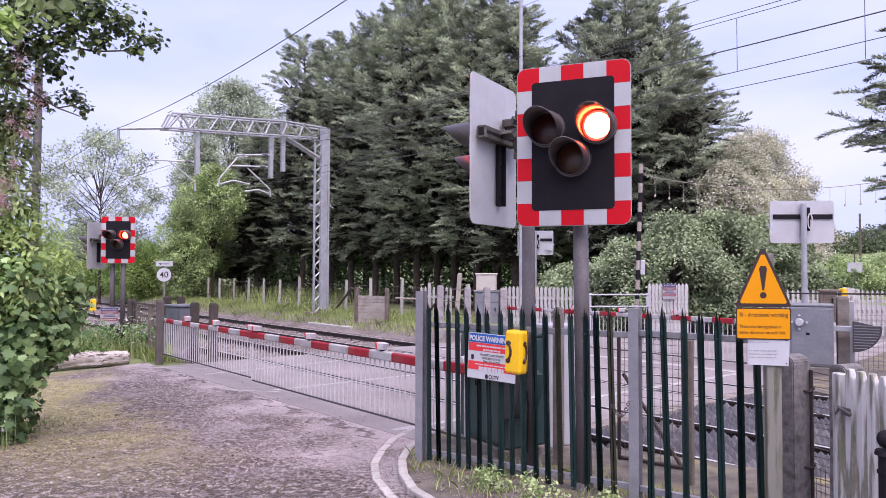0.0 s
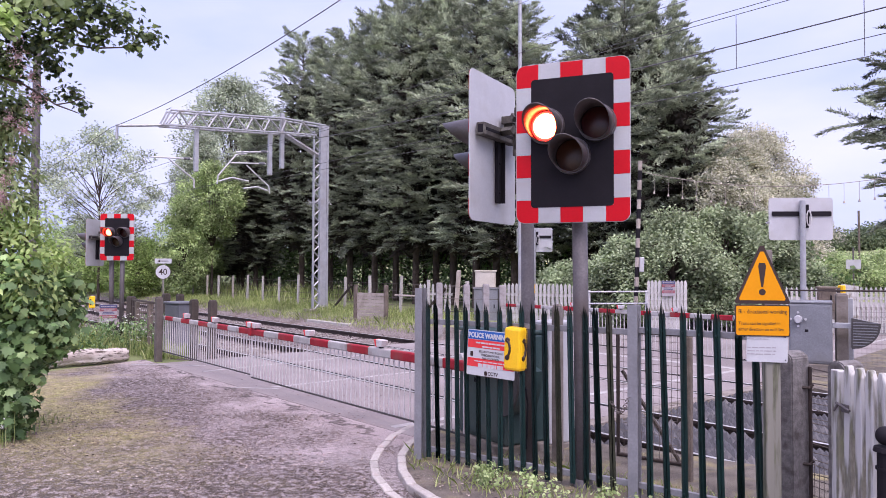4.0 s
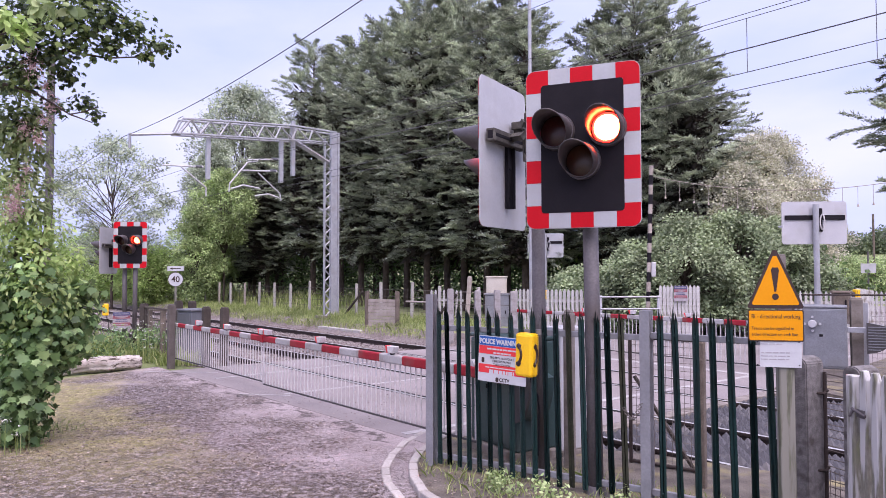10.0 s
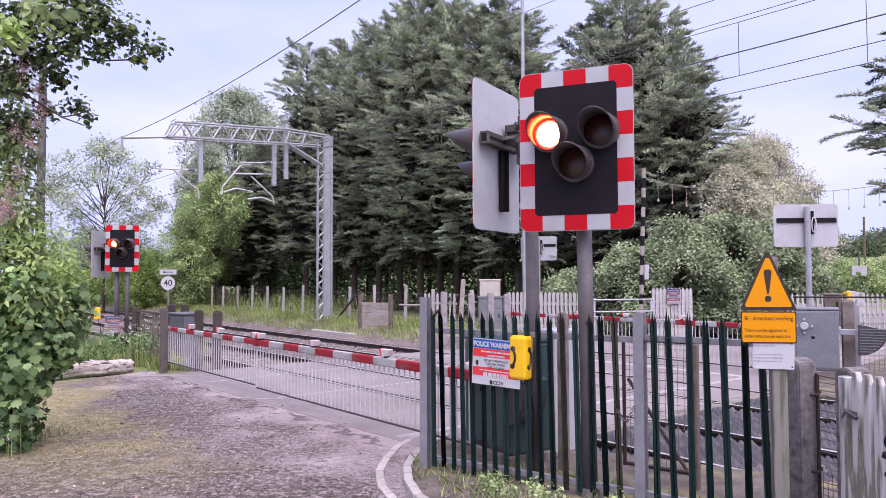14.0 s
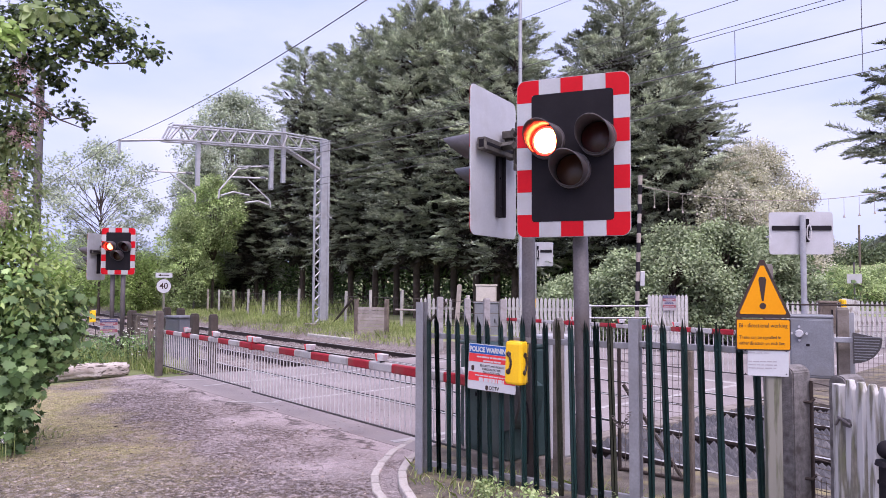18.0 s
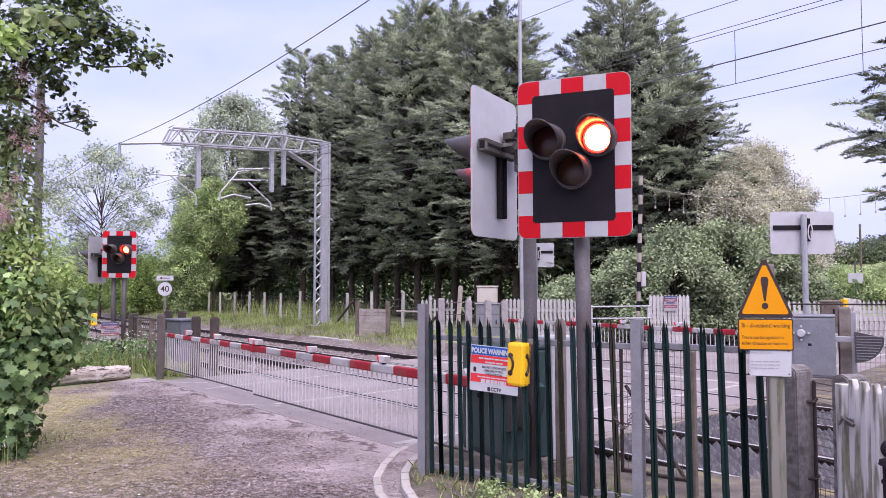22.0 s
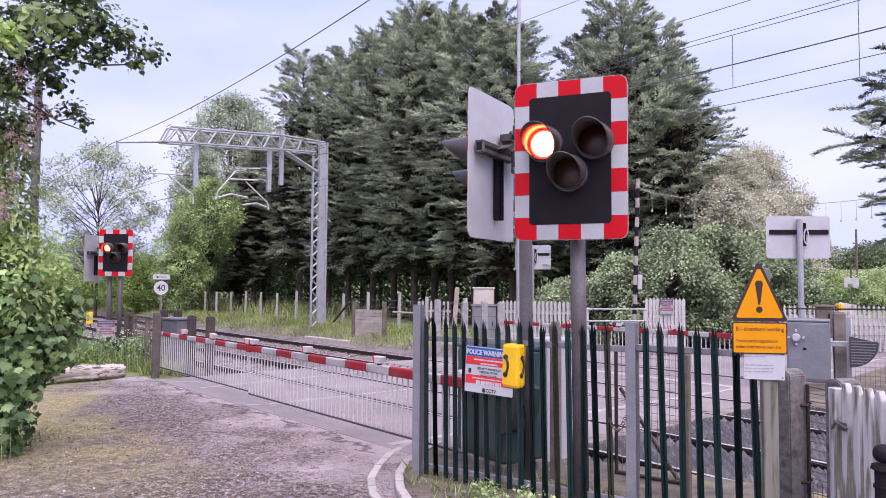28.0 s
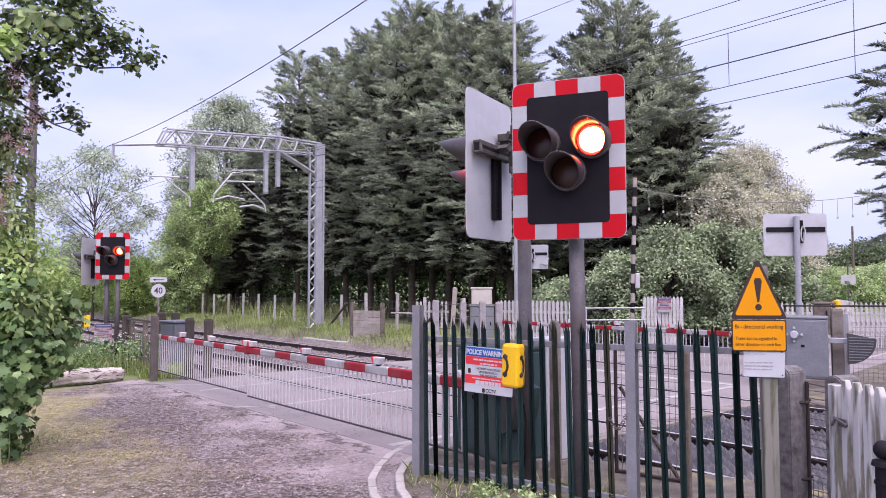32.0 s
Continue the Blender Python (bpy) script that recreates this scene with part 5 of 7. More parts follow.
# ---- overhead line ----
def lattice(parent, p0, p1, q0, q1, n, r):
    """Zigzag bracing bars between the chords p0-p1 and q0-q1."""
    p0, p1, q0, q1 = map(Vector, (p0, p1, q0, q1))
    for i in range(n):
        a, b = p0.lerp(p1, i / n), q0.lerp(q1, (i + 0.5) / n)
        c = p0.lerp(p1, (i + 1) / n)
        part("lacing_bar", tube(bmesh.new(), a, b, r, r, 4), M_GALV, parent)
        part("lacing_bar", tube(bmesh.new(), b, c, r, r, 4), M_GALV, parent)


def overhead_mast():
    """Lattice mast with a cantilever truss over both lines; local x along the rails, y = 0 at the mast, -y towards the camera."""
    th = thing("overhead_line_mast", railpose(-24.5, 14.2, 0.25), "grey lattice overhead-line mast with a truss over both tracks", "mast")
    part("channel", box(bmesh.new(), -0.08, 0.08, -0.03, 0.30, -0.3, 7.28, 0.01), M_GALV, th, "solid channel leg")
    part("channel_flange", box(bmesh.new(), 0.08, 0.12, 0.24, 0.32, -0.3, 7.28, 0.006), M_GALV, th)
    part("angle_leg", box(bmesh.new(), -0.04, 0.06, -0.32, -0.27, -0.3, 7.0, 0.004), M_GALV, th, "thin angle leg")
    lattice(th, (0.03, -0.29, 0), (0.03, -0.29, 6.9), (0.03, -0.04, 0), (0.03, -0.04, 6.9), 15, 0.028)
    part("foot_plate", box(bmesh.new(), -0.3, 0.3, -0.55, 0.35, -0.3, 0.06, 0.02), M_CONCRETE, th, "concrete footing")
    for s in (-0.22, 0.22):
        bm = bmesh.new()
        tube(bm, (s, 0.1, 7.25), (s, -1.7, 7.28), 0.035, 0.035, 6)
        tube(bm, (s, -1.7, 7.28), (s, -5.9, 6.98), 0.035, 0.035, 6)
        part("top_chord", bm, M_GALV, th)
        bm = bmesh.new()
        tube(bm, (s, -0.3, 6.82), (s, -6.15, 6.45), 0.035, 0.035, 6)
        tube(bm, (s, -5.9, 6.98), (s, -6.15, 6.45), 0.03, 0.03, 6)
        part("bottom_chord", bm, M_GALV, th)
        lattice(th, (s, -0.4, 6.82), (s, -6.0, 6.46), (s, -0.6, 7.26), (s, -5.95, 6.98), 8, 0.036 if s > 0 else 0.018)
    for i in range(10):
        y = -0.5 - i * 0.6
        part("cross_bar", tube(bmesh.new(), (-0.22, y, 6.82 + 0.063 * (y + 0.3)), (0.22, y - 0.3, 6.82 + 0.063 * y), 0.018, 0.018, 4), M_GALV, th)
        part("cross_bar", tube(bmesh.new(), (-0.22, y, 7.27 + 0.05 * min(0, y + 1.7)), (0.22, y, 7.27 + 0.05 * min(0, y + 1.7)), 0.018, 0.018, 4), M_GALV, th)
    part("knee_brace", tube(bmesh.new(), (0, -0.1, 6.05), (0, -1.55, 6.72), 0.10, 0.10, 4), M_GALV, th, "knee brace")
    bm = bmesh.new()
    tube(bm, (0, -5.9, 6.5), (0, -7.55, 6.26), 0.045, 0.045, 8)
    tube(bm, (0, -7.55, 6.30), (0, -7.55, 5.82), 0.045, 0.045, 8)
    part("end_arm", bm, M_GALV, th, "tube arm with a short drop")
    for y, z0, z1 in ((-4.94, 5.0, 6.5), (-2.15, 5.1, 6.7), (-1.66, 5.4, 7.5)):
        part("drop_tube", box(bmesh.new(), -0.07, 0.07, y - 0.07, y + 0.07, z0, z1, 0.008), M_GALV, th, "square drop tube")
    arms = [((-6.48, 5.36), (-5.1, 5.42)), ((-5.88, 5.36), (-5.0, 4.70)), ((-5.0, 4.70), (-5.0, 4.42)),
            ((-3.48, 5.84), (-2.2, 5.98)), ((-3.72, 5.43), (-2.3, 5.52)), ((-3.07, 5.40), (-2.19, 4.69)), ((-2.19, 4.69), (-2.15, 4.42)),
            ((-3.07, 5.83), (-3.48, 5.74)), ((-3.48, 5.74), (-4.14, 4.92)), ((-4.14, 4.92), (-4.17, 4.62)),
            ((-4.10, 4.73), (-3.63, 4.9)), ((-3.63, 4.9), (-2.98, 4.82)), ((-3.18, 4.54), (-2.65, 4.64)), ((-2.65, 4.64), (-2.23, 4.53))]
    for (y0, z0), (y1, z1) in arms:
        part("registration_arm", tube(bmesh.new(), (0.0, y0, z0), (0.0, y1, z1), 0.03, 0.03, 8), M_BACK, th, "pale registration tube")
    for y, z in ((-5.16, 5.42), (-2.3, 5.97), (-2.38, 5.52)):
        bm = bmesh.new()
        for k in range(5):
            tube(bm, (0, y - 0.045 * k, z), (0, y - 0.045 * k - 0.03, z), 0.06, 0.035, 10)
        part("insulator", bm, M_CABINET, th, "ribbed grey insulator")
    ring = part("climb_guard", tube(bmesh.new(), (0, 0.0, 4.2), (0, 0.0, 4.23), 0.36, 0.36, 12, False), M_GALV, th, "spiked anti-climb ring")
    for k in range(18):
        w = 2 * math.pi * k / 18
        c = Vector((0.36 * math.cos(w), 0.36 * math.sin(w), 4.21))
        part("spike", tube(bmesh.new(), c, c + Vector((0.16 * math.cos(w), 0.16 * math.sin(w), -0.10 + 0.2 * (k % 2))), 0.010, 0.003, 4), M_GALV, ring)


overhead_mast()


def wire(name, b0, z0, b1, z1, a0, a1, label, r=0.013, sag=0.0, n=10):
    r = r * (0.78 if r > 0.0125 else 0.6)
    bm = bmesh.new()
    pts = []
    for i in range(n + 1):
        t = i / n
        p = at(a0 + (a1 - a0) * t, b0 + (b1 - b0) * t, z0 + (z1 - z0) * t - sag * 4 * t * (1 - t))
        pts.append(p)
    path_tube(bm, pts, r, 5)
    return single(name, bm, M_WIRE, pose(0, 0, 0), label, "overhead wire", "overhead wires")


wire("overhead_wire", 6.62, 6.536, 6.62, 8.119, -25, 2, "dark overhead earth wire above the near line", 0.014, 0.711, 24)
wire("overhead_wire", 6.62, 6.536, 6.62, 6.1, -25, -50, "dark overhead earth wire beyond the mast", 0.014, 0.2)
wire("overhead_wire", 10.72, 5.03, 10.72, 5.5, -24.5, 14, "contact wire above the far line", 0.011, 0.187, 20)
wire("overhead_wire", 11.35, 5.02, 11.35, 5.3, -24.5, 14, "contact wire above the far line", 0.011, 0.164, 20)
wire("overhead_wire", 10.72, 5.97, 10.72, 5.89, -24.5, 14, "catenary wire above the far line", 0.010)
wire("overhead_wire", 10.9, 6.11, 10.9, 6.05, -24.5, 14, "catenary wire above the far line", 0.010)
wire("overhead_wire", 13.5, 6.85, 13.5, 7.0, -24.5, 14, "feeder wire along the masts", 0.017, 0.55, 24)
wire("overhead_wire", 10.72, 6.42, 10.72, 6.4, -20, 14, "catenary wire above the far line", 0.010)
wire("overhead_wire", 10.72, 7.45, 10.72, 7.5, -16, 14, "upper feeder wire above the far line", 0.010)
wire("overhead_wire", 8.6, 5.6, 7.4, 5.2, -24.5, -70, "wire of the near line running into the distance", 0.012)
wire("overhead_wire", 8.6, 4.9, 7.4, 4.6, -24.5, -70, "contact wire of the near line running into the distance", 0.012)
wire("overhead_wire", 10.7, 5.1, 10.7, 4.9, -24.5, -70, "contact wire of the far line running into the distance", 0.012)
for a, z0, z1, b in ((-5.58, 5.08, 5.92, 10.72), (-3.95, 5.02, 6.3, 11.35), (-13.0, 5.08, 5.97, 10.72)):
    p, q = at(a, b, z0), at(a, b, z1)
    single("dropper", tube(bmesh.new(), p, q, 0.006, 0.006, 5), M_WIRE, pose(0, 0, 0), "thin dropper between catenary and contact wire", "dropper", "droppers")


def tall_post(x, y, h, r, mat, label, name="lamp_post"):
    bm = tube(bmesh.new(), (0, 0, -0.1), (0, 0, h), r, r * 0.85, 14)
    single(name, bm, mat, pose(x, y, 0), label, "post")


tall_post(2.66, 24, 14.5, 0.07, M_GALV, "tall thin grey pole in front of the conifers", "pole")
tall_post(-8.02, 14.0, 6.4, 0.085, M_POLE, "grey-brown pole standing among the bushes", "pole")


# ---- load gauge with bells ----
def load_gauge():
    posts = ((5.75, 20.5, 5.03), (14.6, 19.0, 5.2))
    for x, y, h in posts:
        th = thing("gauge_post", pose(x - 0.17, y, 0, 0, 2.0, 0), "black and white banded load gauge post", "post", "load gauge posts")
        n = 18
        for i in range(n):
            part("band", tube(bmesh.new(), (0, 0, h * i / n), (0, 0, h * (i + 1) / n - 0.002), 0.062, 0.062, 12), M_PALETIMBER if i % 2 else M_BLACK, th, "white band" if i % 2 else "black band")
        if x < 10:
            part("control_box", box(bmesh.new(), 0.05, 0.18, -0.1, 0.1, 1.82, 2.25, 0.02), M_BACK, th, "small grey box")
    p, q = Vector((5.75, 20.5, 4.72)), Vector((14.6, 19.0, 5.0))
    sag = lambda t: p.lerp(q, t) - Vector((0, 0, 2.5 * t * (1 - t)))
    th = thing("gauge_wire", pose(0, 0, 0), "sagging wire hung with small warning bells", "gauge wire")
    part("span_wire", path_tube(bmesh.new(), [sag(i / 24) for i in range(25)], 0.010, 5), M_PALETIMBER, th, "pale span wire")
    bm = bmesh.new()
    tube(bm, (0, 0, 0), (0, 0, -0.5), 0.006, 0.006, 5)
    tube(bm, (0, 0, -0.48), (0, 0, -0.56), 0.012, 0.034, 10)
    bell = mesh_of("bell", bm, M_PALETIMBER)
    for i in range(1, 23):
        part("bell", bell, None, th, m=Matrix.Translation(sag(i / 23)))


load_gauge()


# ---- fences beyond and beside the rails ----
def picket(p0, p1, count, z0, h, label, mat=M_WHITEPAINT, w=0.075, rails=True):
    p0, p1 = Vector(p0), Vector(p1)
    d = p1 - p0
    th = thing("picket_fence", pose(p0.x, p0.y, z0, 0, 0, math.degrees(math.atan2(d.y, d.x))), label, "fence", "white picket fences")
    bm = bmesh.new()
    plate(bm, [(-w / 2, 0), (w / 2, 0), (w / 2, h - 0.07), (0, h), (-w / 2, h - 0.07)], -0.01, 0.012)
    me = mesh_of("pale", bm, mat)
    for i in range(count):
        part("pale", me, None, th, m=pose((i + 0.5) * d.length / count, 0, 0))
    for z in (h * 0.25, h * 0.75):
        part("rail", box(bmesh.new(), 0, d.length, 0.014, 0.06, z - 0.04, z + 0.04, 0.005), mat, th)
    return th


picket((1.95, 22.4), (4.15, 21.2), 19, 0.05, 1.4, "white picket fence beyond the far barrier", w=0.088)
picket((-0.75, 23.6), (0.35, 23.0), 8, 0.05, 1.35, "short white picket fence beyond the rails")
picket((5.75, 19.9), (6.82, 19.7), 11, 0.05, 1.55, "narrow white picket panel with a small notice", w=0.085)
picket((9.6, 20.5), (14.5, 21.0), 32, 0.05, 1.35, "white picket fence beside the far road")
police_sign(pose(6.3, 19.72, 1.36, 0, 0, -10), 0.36, 0.42, "small warning notice on the white picket panel", False)


M_FARPOST = material("lichened_concrete", (0.28, 0.255, 0.255), (0.37, 0.345, 0.345), 0.9, scale=7, fine=40, bump=0.4, amount=0.3, c3=(0.18, 0.155, 0.145), stain=4.0)


def concrete_post(x, y, w, d, h, turn, label, mat=M_CONCRETE, lean=0.0, group="weathered posts", name="fence_post", z0=-0.1):
    bm = bmesh.new()
    box(bm, -w / 2, w / 2, -d / 2, d / 2, z0, h - 0.03, 0.012)
    box(bm, -w / 2 * 0.86, w / 2 * 0.86, -d / 2 * 0.86, d / 2 * 0.86, h - 0.045, h, 0.018)
    return single(name, bm, mat, pose(x, y, 0, 0, lean, turn), label, "post", group)


for x, h in ((-0.05, 1.5), (0.71, 1.46), (1.24, 1.47), (1.68, 1.44)):
    concrete_post(x, 20.0 - 0.25 * x, 0.17, 0.14, h, 10, "worn pale grey concrete fence post beyond the rails", M_FARPOST)
concrete_post(0.42, 22.0, 0.14, 0.05, 1.85, 5, "pale split timber stake", M_PALETIMBER, 4, name="stake")
th = thing("field_gate", pose(-4.4, 25.2, 0.15, 0, 0, -38), "pale tubular gate rails beyond the track", "gate")
for z in (0.88,):
    part("gate_rail", tube(bmesh.new(), (3.7, 0, z), (4.9, 0, z), 0.03, 0.03, 8), M_PALETIMBER, th)
th = thing("wire_strand_fence", pose(0, 0, 0), "wire strands between the worn concrete posts", "fence")
for z in (1.38, 1.05, 0.7):
    part("strand", tube(bmesh.new(), (-0.05, 20.0, z), (1.68, 19.58, z), 0.008, 0.008, 4), M_MESHWIRE, th)


def cabinet(m, w, d, h, mat, label, name="location_cabinet"):
    th = thing(name, m, label, "cabinet", "trackside cabinets")
    part("body", box(bmesh.new(), -w / 2, w / 2, -d / 2, d / 2, 0.08, h - 0.05, 0.02), mat, th)
    part("roof", box(bmesh.new(), -w / 2 - 0.03, w / 2 + 0.03, -d / 2 - 0.03, d / 2 + 0.03, h - 0.05, h, 0.015), mat, th)
    part("door", box(bmesh.new(), -w / 2 + 0.05, w / 2 - 0.05, -d / 2 - 0.014, -d / 2, 0.16, h - 0.1, 0.004), mat, th)
    part("handle", box(bmesh.new(), w / 2 - 0.12, w / 2 - 0.09, -d / 2 - 0.035, -d / 2 - 0.014, h * 0.5, h * 0.5 + 0.12, 0.004), M_BLACK, th)
    part("base", box(bmesh.new(), -w / 2 - 0.02, w / 2 + 0.02, -d / 2 - 0.02, d / 2 + 0.02, -0.1, 0.08, 0.01), M_CONCRETE, th)
    return th


cabinet(pose(1.5, 24.0, 0.0, 0, 0, -6), 0.68, 0.5, 1.84, M_CREAM, "cream painted trackside cabinet with a rounded lid")
cabinet(pose(1.42, 22.6, 0.0, 0, 0, -6), 0.75, 0.4, 1.30, M_MACHINE, "grey steel trackside cabinet beyond the rails")
cabinet(pose(-5.95, 16.3, 0.0, 0, 0, -40), 0.62, 0.45, 1.12, M_CABINET, "grey steel cabinet behind the barrier tip")
cabinet(pose(8.62, 15.9, 0.9, 0, 0, -20), 0.34, 0.3, 0.62, M_TIMBER, "brown box behind the far barrier machine")
concrete_post(7.46, 13.25, 0.2, 0.16, 1.46, -20, "grey concrete post beside the far barrier machine")
single("strut", box(bmesh.new(), -0.06, 0.06, -0.03, 0.03, -0.05, 1.36, 0.006), M_GALV, pose(7.64, 13.3, 0, 0, 0, -28), "galvanised strut beside the concrete post", "strut")
th = thing("guard_rail", pose(3.7, 18.0, 0), "pale tubular guard rail beyond the far barrier", "guard rail")
for z in (1.33, 1.03):
    part("tube_rail", tube(bmesh.new(), (0, 0, z - 0.01), (1.55, 0, z), 0.02, 0.02, 8), M_GALV, th)
for x in (0.05, 1.5):
    part("upright", tube(bmesh.new(), (x, 0.03, -0.05), (x, 0.03, 1.36), 0.035, 0.035, 8), M_BACK, th)
th = thing("boarded_fence", pose(10.92, 19.4, 0.05, 0, 0, 18), "close-boarded white painted fence panel", "fence")
for i in range(7):
    part("board", box(bmesh.new(), 0.088 * i, 0.088 * i + 0.084, -0.012, 0.012, 0.35, 1.46 - 0.012 * i, 0.003), M_WHITEPAINT, th)
for z in (0.6, 1.2):
    part("rail", box(bmesh.new(), 0, 0.62, 0.014, 0.05, z - 0.04, z + 0.04, 0.004), M_WHITEPAINT, th)
for x in (0.04, 0.58):
    part("post", box(bmesh.new(), x - 0.04, x + 0.04, 0.05, 0.12, -0.1, 1.4, 0.006), M_TIMBER, th)
th = thing("road_sign", pose(26.1, 45, 0, 0, 0, -20), "small grey board on a thin pole by the far hedge", "sign")
part("pole", tube(bmesh.new(), (0, 0, -0.1), (0, 0, 3.3), 0.05, 0.05, 8), M_POLE, th)
part("board", box(bmesh.new(), -0.42, 0.42, -0.07, -0.05, 1.95, 2.55, 0.02), M_BACK, th)
concrete_post(6.45, 14.0, 0.15, 0.15, 2.28, -25, "tall weathered concrete post behind the warning sign")
concrete_post(6.52, 13.9, 0.12, 0.12, 1.40, -20, "grey concrete post beside the far barrier machine")


def stock_fence():
    """Posts and strained wires along the far side of the line, with a pale board panel."""
    rng = random.Random(9)
    th = thing("stock_fence", pose(0, 0, 0), "post and wire fence along the far side of the railway", "fence")
    a, tops = -62.0, []
    while a < -16.5:
        p = at(a, 15.0 + rng.uniform(-0.06, 0.06))
        h = rng.uniform(1.28, 1.45)
        lean = rng.uniform(-2.5, 2.5)
        bm = box(bmesh.new(), -0.045, 0.045, -0.045, 0.045, -0.1, h, 0.012)
        part("post", bm, M_PALEPOST if rng.random() < 0.8 else M_PALETIMBER, th, m=pose(p.x, p.y, 0.2, 0, lean, TURN))
        tops.append(p)
        a += 1.75 + rng.uniform(-0.15, 0.15)
    for z in (0.35, 0.6, 0.85, 1.1, 1.35):
        bm = bmesh.new()
        for i in range(len(tops) - 1):
            tube(bm, tops[i] + Vector((0, 0, z)), tops[i + 1] + Vector((0, 0, z)), 0.006, 0.006, 4)
        part("wire_strand", bm, M_MESHWIRE, th)
    bm = bmesh.new()
    for i in range(len(tops) - 1):
        for k in range(8):
            q = tops[i].lerp(tops[i + 1], k / 8)
            tube(bm, q + Vector((0, 0, 0.3)), q + Vector((0, 0, 1.35)), 0.004, 0.004, 3)
    part("mesh_wires", bm, M_MESHWIRE, th)
    for a0, d in ((-23.2, -1), (-17.6, -1)):
        p = at(a0, 14.85, 0.2)
        part("brace", tube(bmesh.new(), p + Vector((0, 0, 1.05)), at(a0 + d * 1.1, 14.6, 0.2), 0.05, 0.05, 6), M_DARKTIMBER, th, "dark leaning brace")
    pn = thing("board_panel", pose(-2.36, 23.9, 0.12, 0, 0, -30), "pale horizontal board panel between two fence posts", "fence panel")
    for i in range(8):
        part("board", box(bmesh.new(), -0.56, 0.56, -0.02, 0.02, 0.04 + i * 0.115, 0.145 + i * 0.115, 0.004), M_PALETIMBER, pn)
    for x in (-0.62, 0.62):
        part("post", box(bmesh.new(), x - 0.06, x + 0.06, -0.06, 0.06, -0.1, 1.22, 0.012), M_TIMBER, pn)


stock_fence()
single("concrete_trough", box(bmesh.new(), -23.0, -20.2, -0.14, 0.14, -0.12, 0.04, 0.02), M_PALEPOST, railpose(0, 12.95, 0.0), "long pale concrete cable trough beside the ballast", "cable trough")

# near side of the line, at the barrier tip
concrete_post(-5.78, 14.6, 0.13, 0.13, 1.30, -48, "dark weathered timber post holding the barrier tip", M_OLDTIMBER, group="timber posts")
concrete_post(-5.27, 15.2, 0.15, 0.15, 1.22, -48, "square dark timber post behind the barrier", M_DARKTIMBER, group="timber posts")
concrete_post(-4.76, 14.85, 0.15, 0.15, 1.22, -48, "square dark timber post behind the barrier", M_DARKTIMBER, group="timber posts")
concrete_post(-6.9, 17.9, 0.16, 0.16, 1.25, -48, "square dark timber post beside the cabinet", M_DARKTIMBER, group="timber posts")
concrete_post(-6.45, 17.6, 0.16, 0.16, 1.25, -48, "square dark timber post beside the cabinet", M_DARKTIMBER, group="timber posts")
concrete_post(-7.3, 16.8, 0.17, 0.15, 1.22, -30, "dark timber gate post in the undergrowth", M_DARKTIMBER, group="timber posts")


def side_fence():
    th = thing("timber_fence", pose(-7.3, 16.8, 0, 0, 0, -52), "broken dark timber and wire fence beside the lane", "fence")
    part("rail", box(bmesh.new(), 0.1, 2.3, -0.02, 0.02, 1.12, 1.16, 0.005), M_DARKTIMBER, th)
    part("brace", tube(bmesh.new(), (-0.1, 0, 0.75), (-1.1, -0.1, 0.05), 0.07, 0.06, 8), M_DARKTIMBER, th, "dark leaning brace")
    for x in (0.5, 1.5):
        part("stake", box(bmesh.new(), x - 0.05, x + 0.05, -0.04, 0.04, -0.05, 1.1, 0.01), M_TIMBER, th)
    bm = bmesh.new()
    for z in (0.25, 0.5, 0.75, 0.98):
        tube(bm, (0, 0, z), (2.3, 0, z), 0.007, 0.007, 4)
    for i in range(14):
        tube(bm, (0.15 * i + 0.1, 0, 0.2), (0.15 * i + 0.1, 0, 1.12), 0.005, 0.005, 4)
    part("wire_mesh", bm, M_MESHWIRE, th)
    th = thing("trackside_rail", pose(-10.4, 23.2, 0, 0, 0, -10), "low pale rails of a walkway near the far signal", "rail")
    for z in (0.45, 0.75):
        part("bar", tube(bmesh.new(), (0, 0, z), (2.2, 0, z), 0.025, 0.025, 8), M_TIMBER, th)
    for x in (0.0, 1.1, 2.2):
        part("upright", tube(bmesh.new(), (x, 0, 0), (x, 0, 0.78), 0.025, 0.025, 8), M_TIMBER, th)


side_fence()


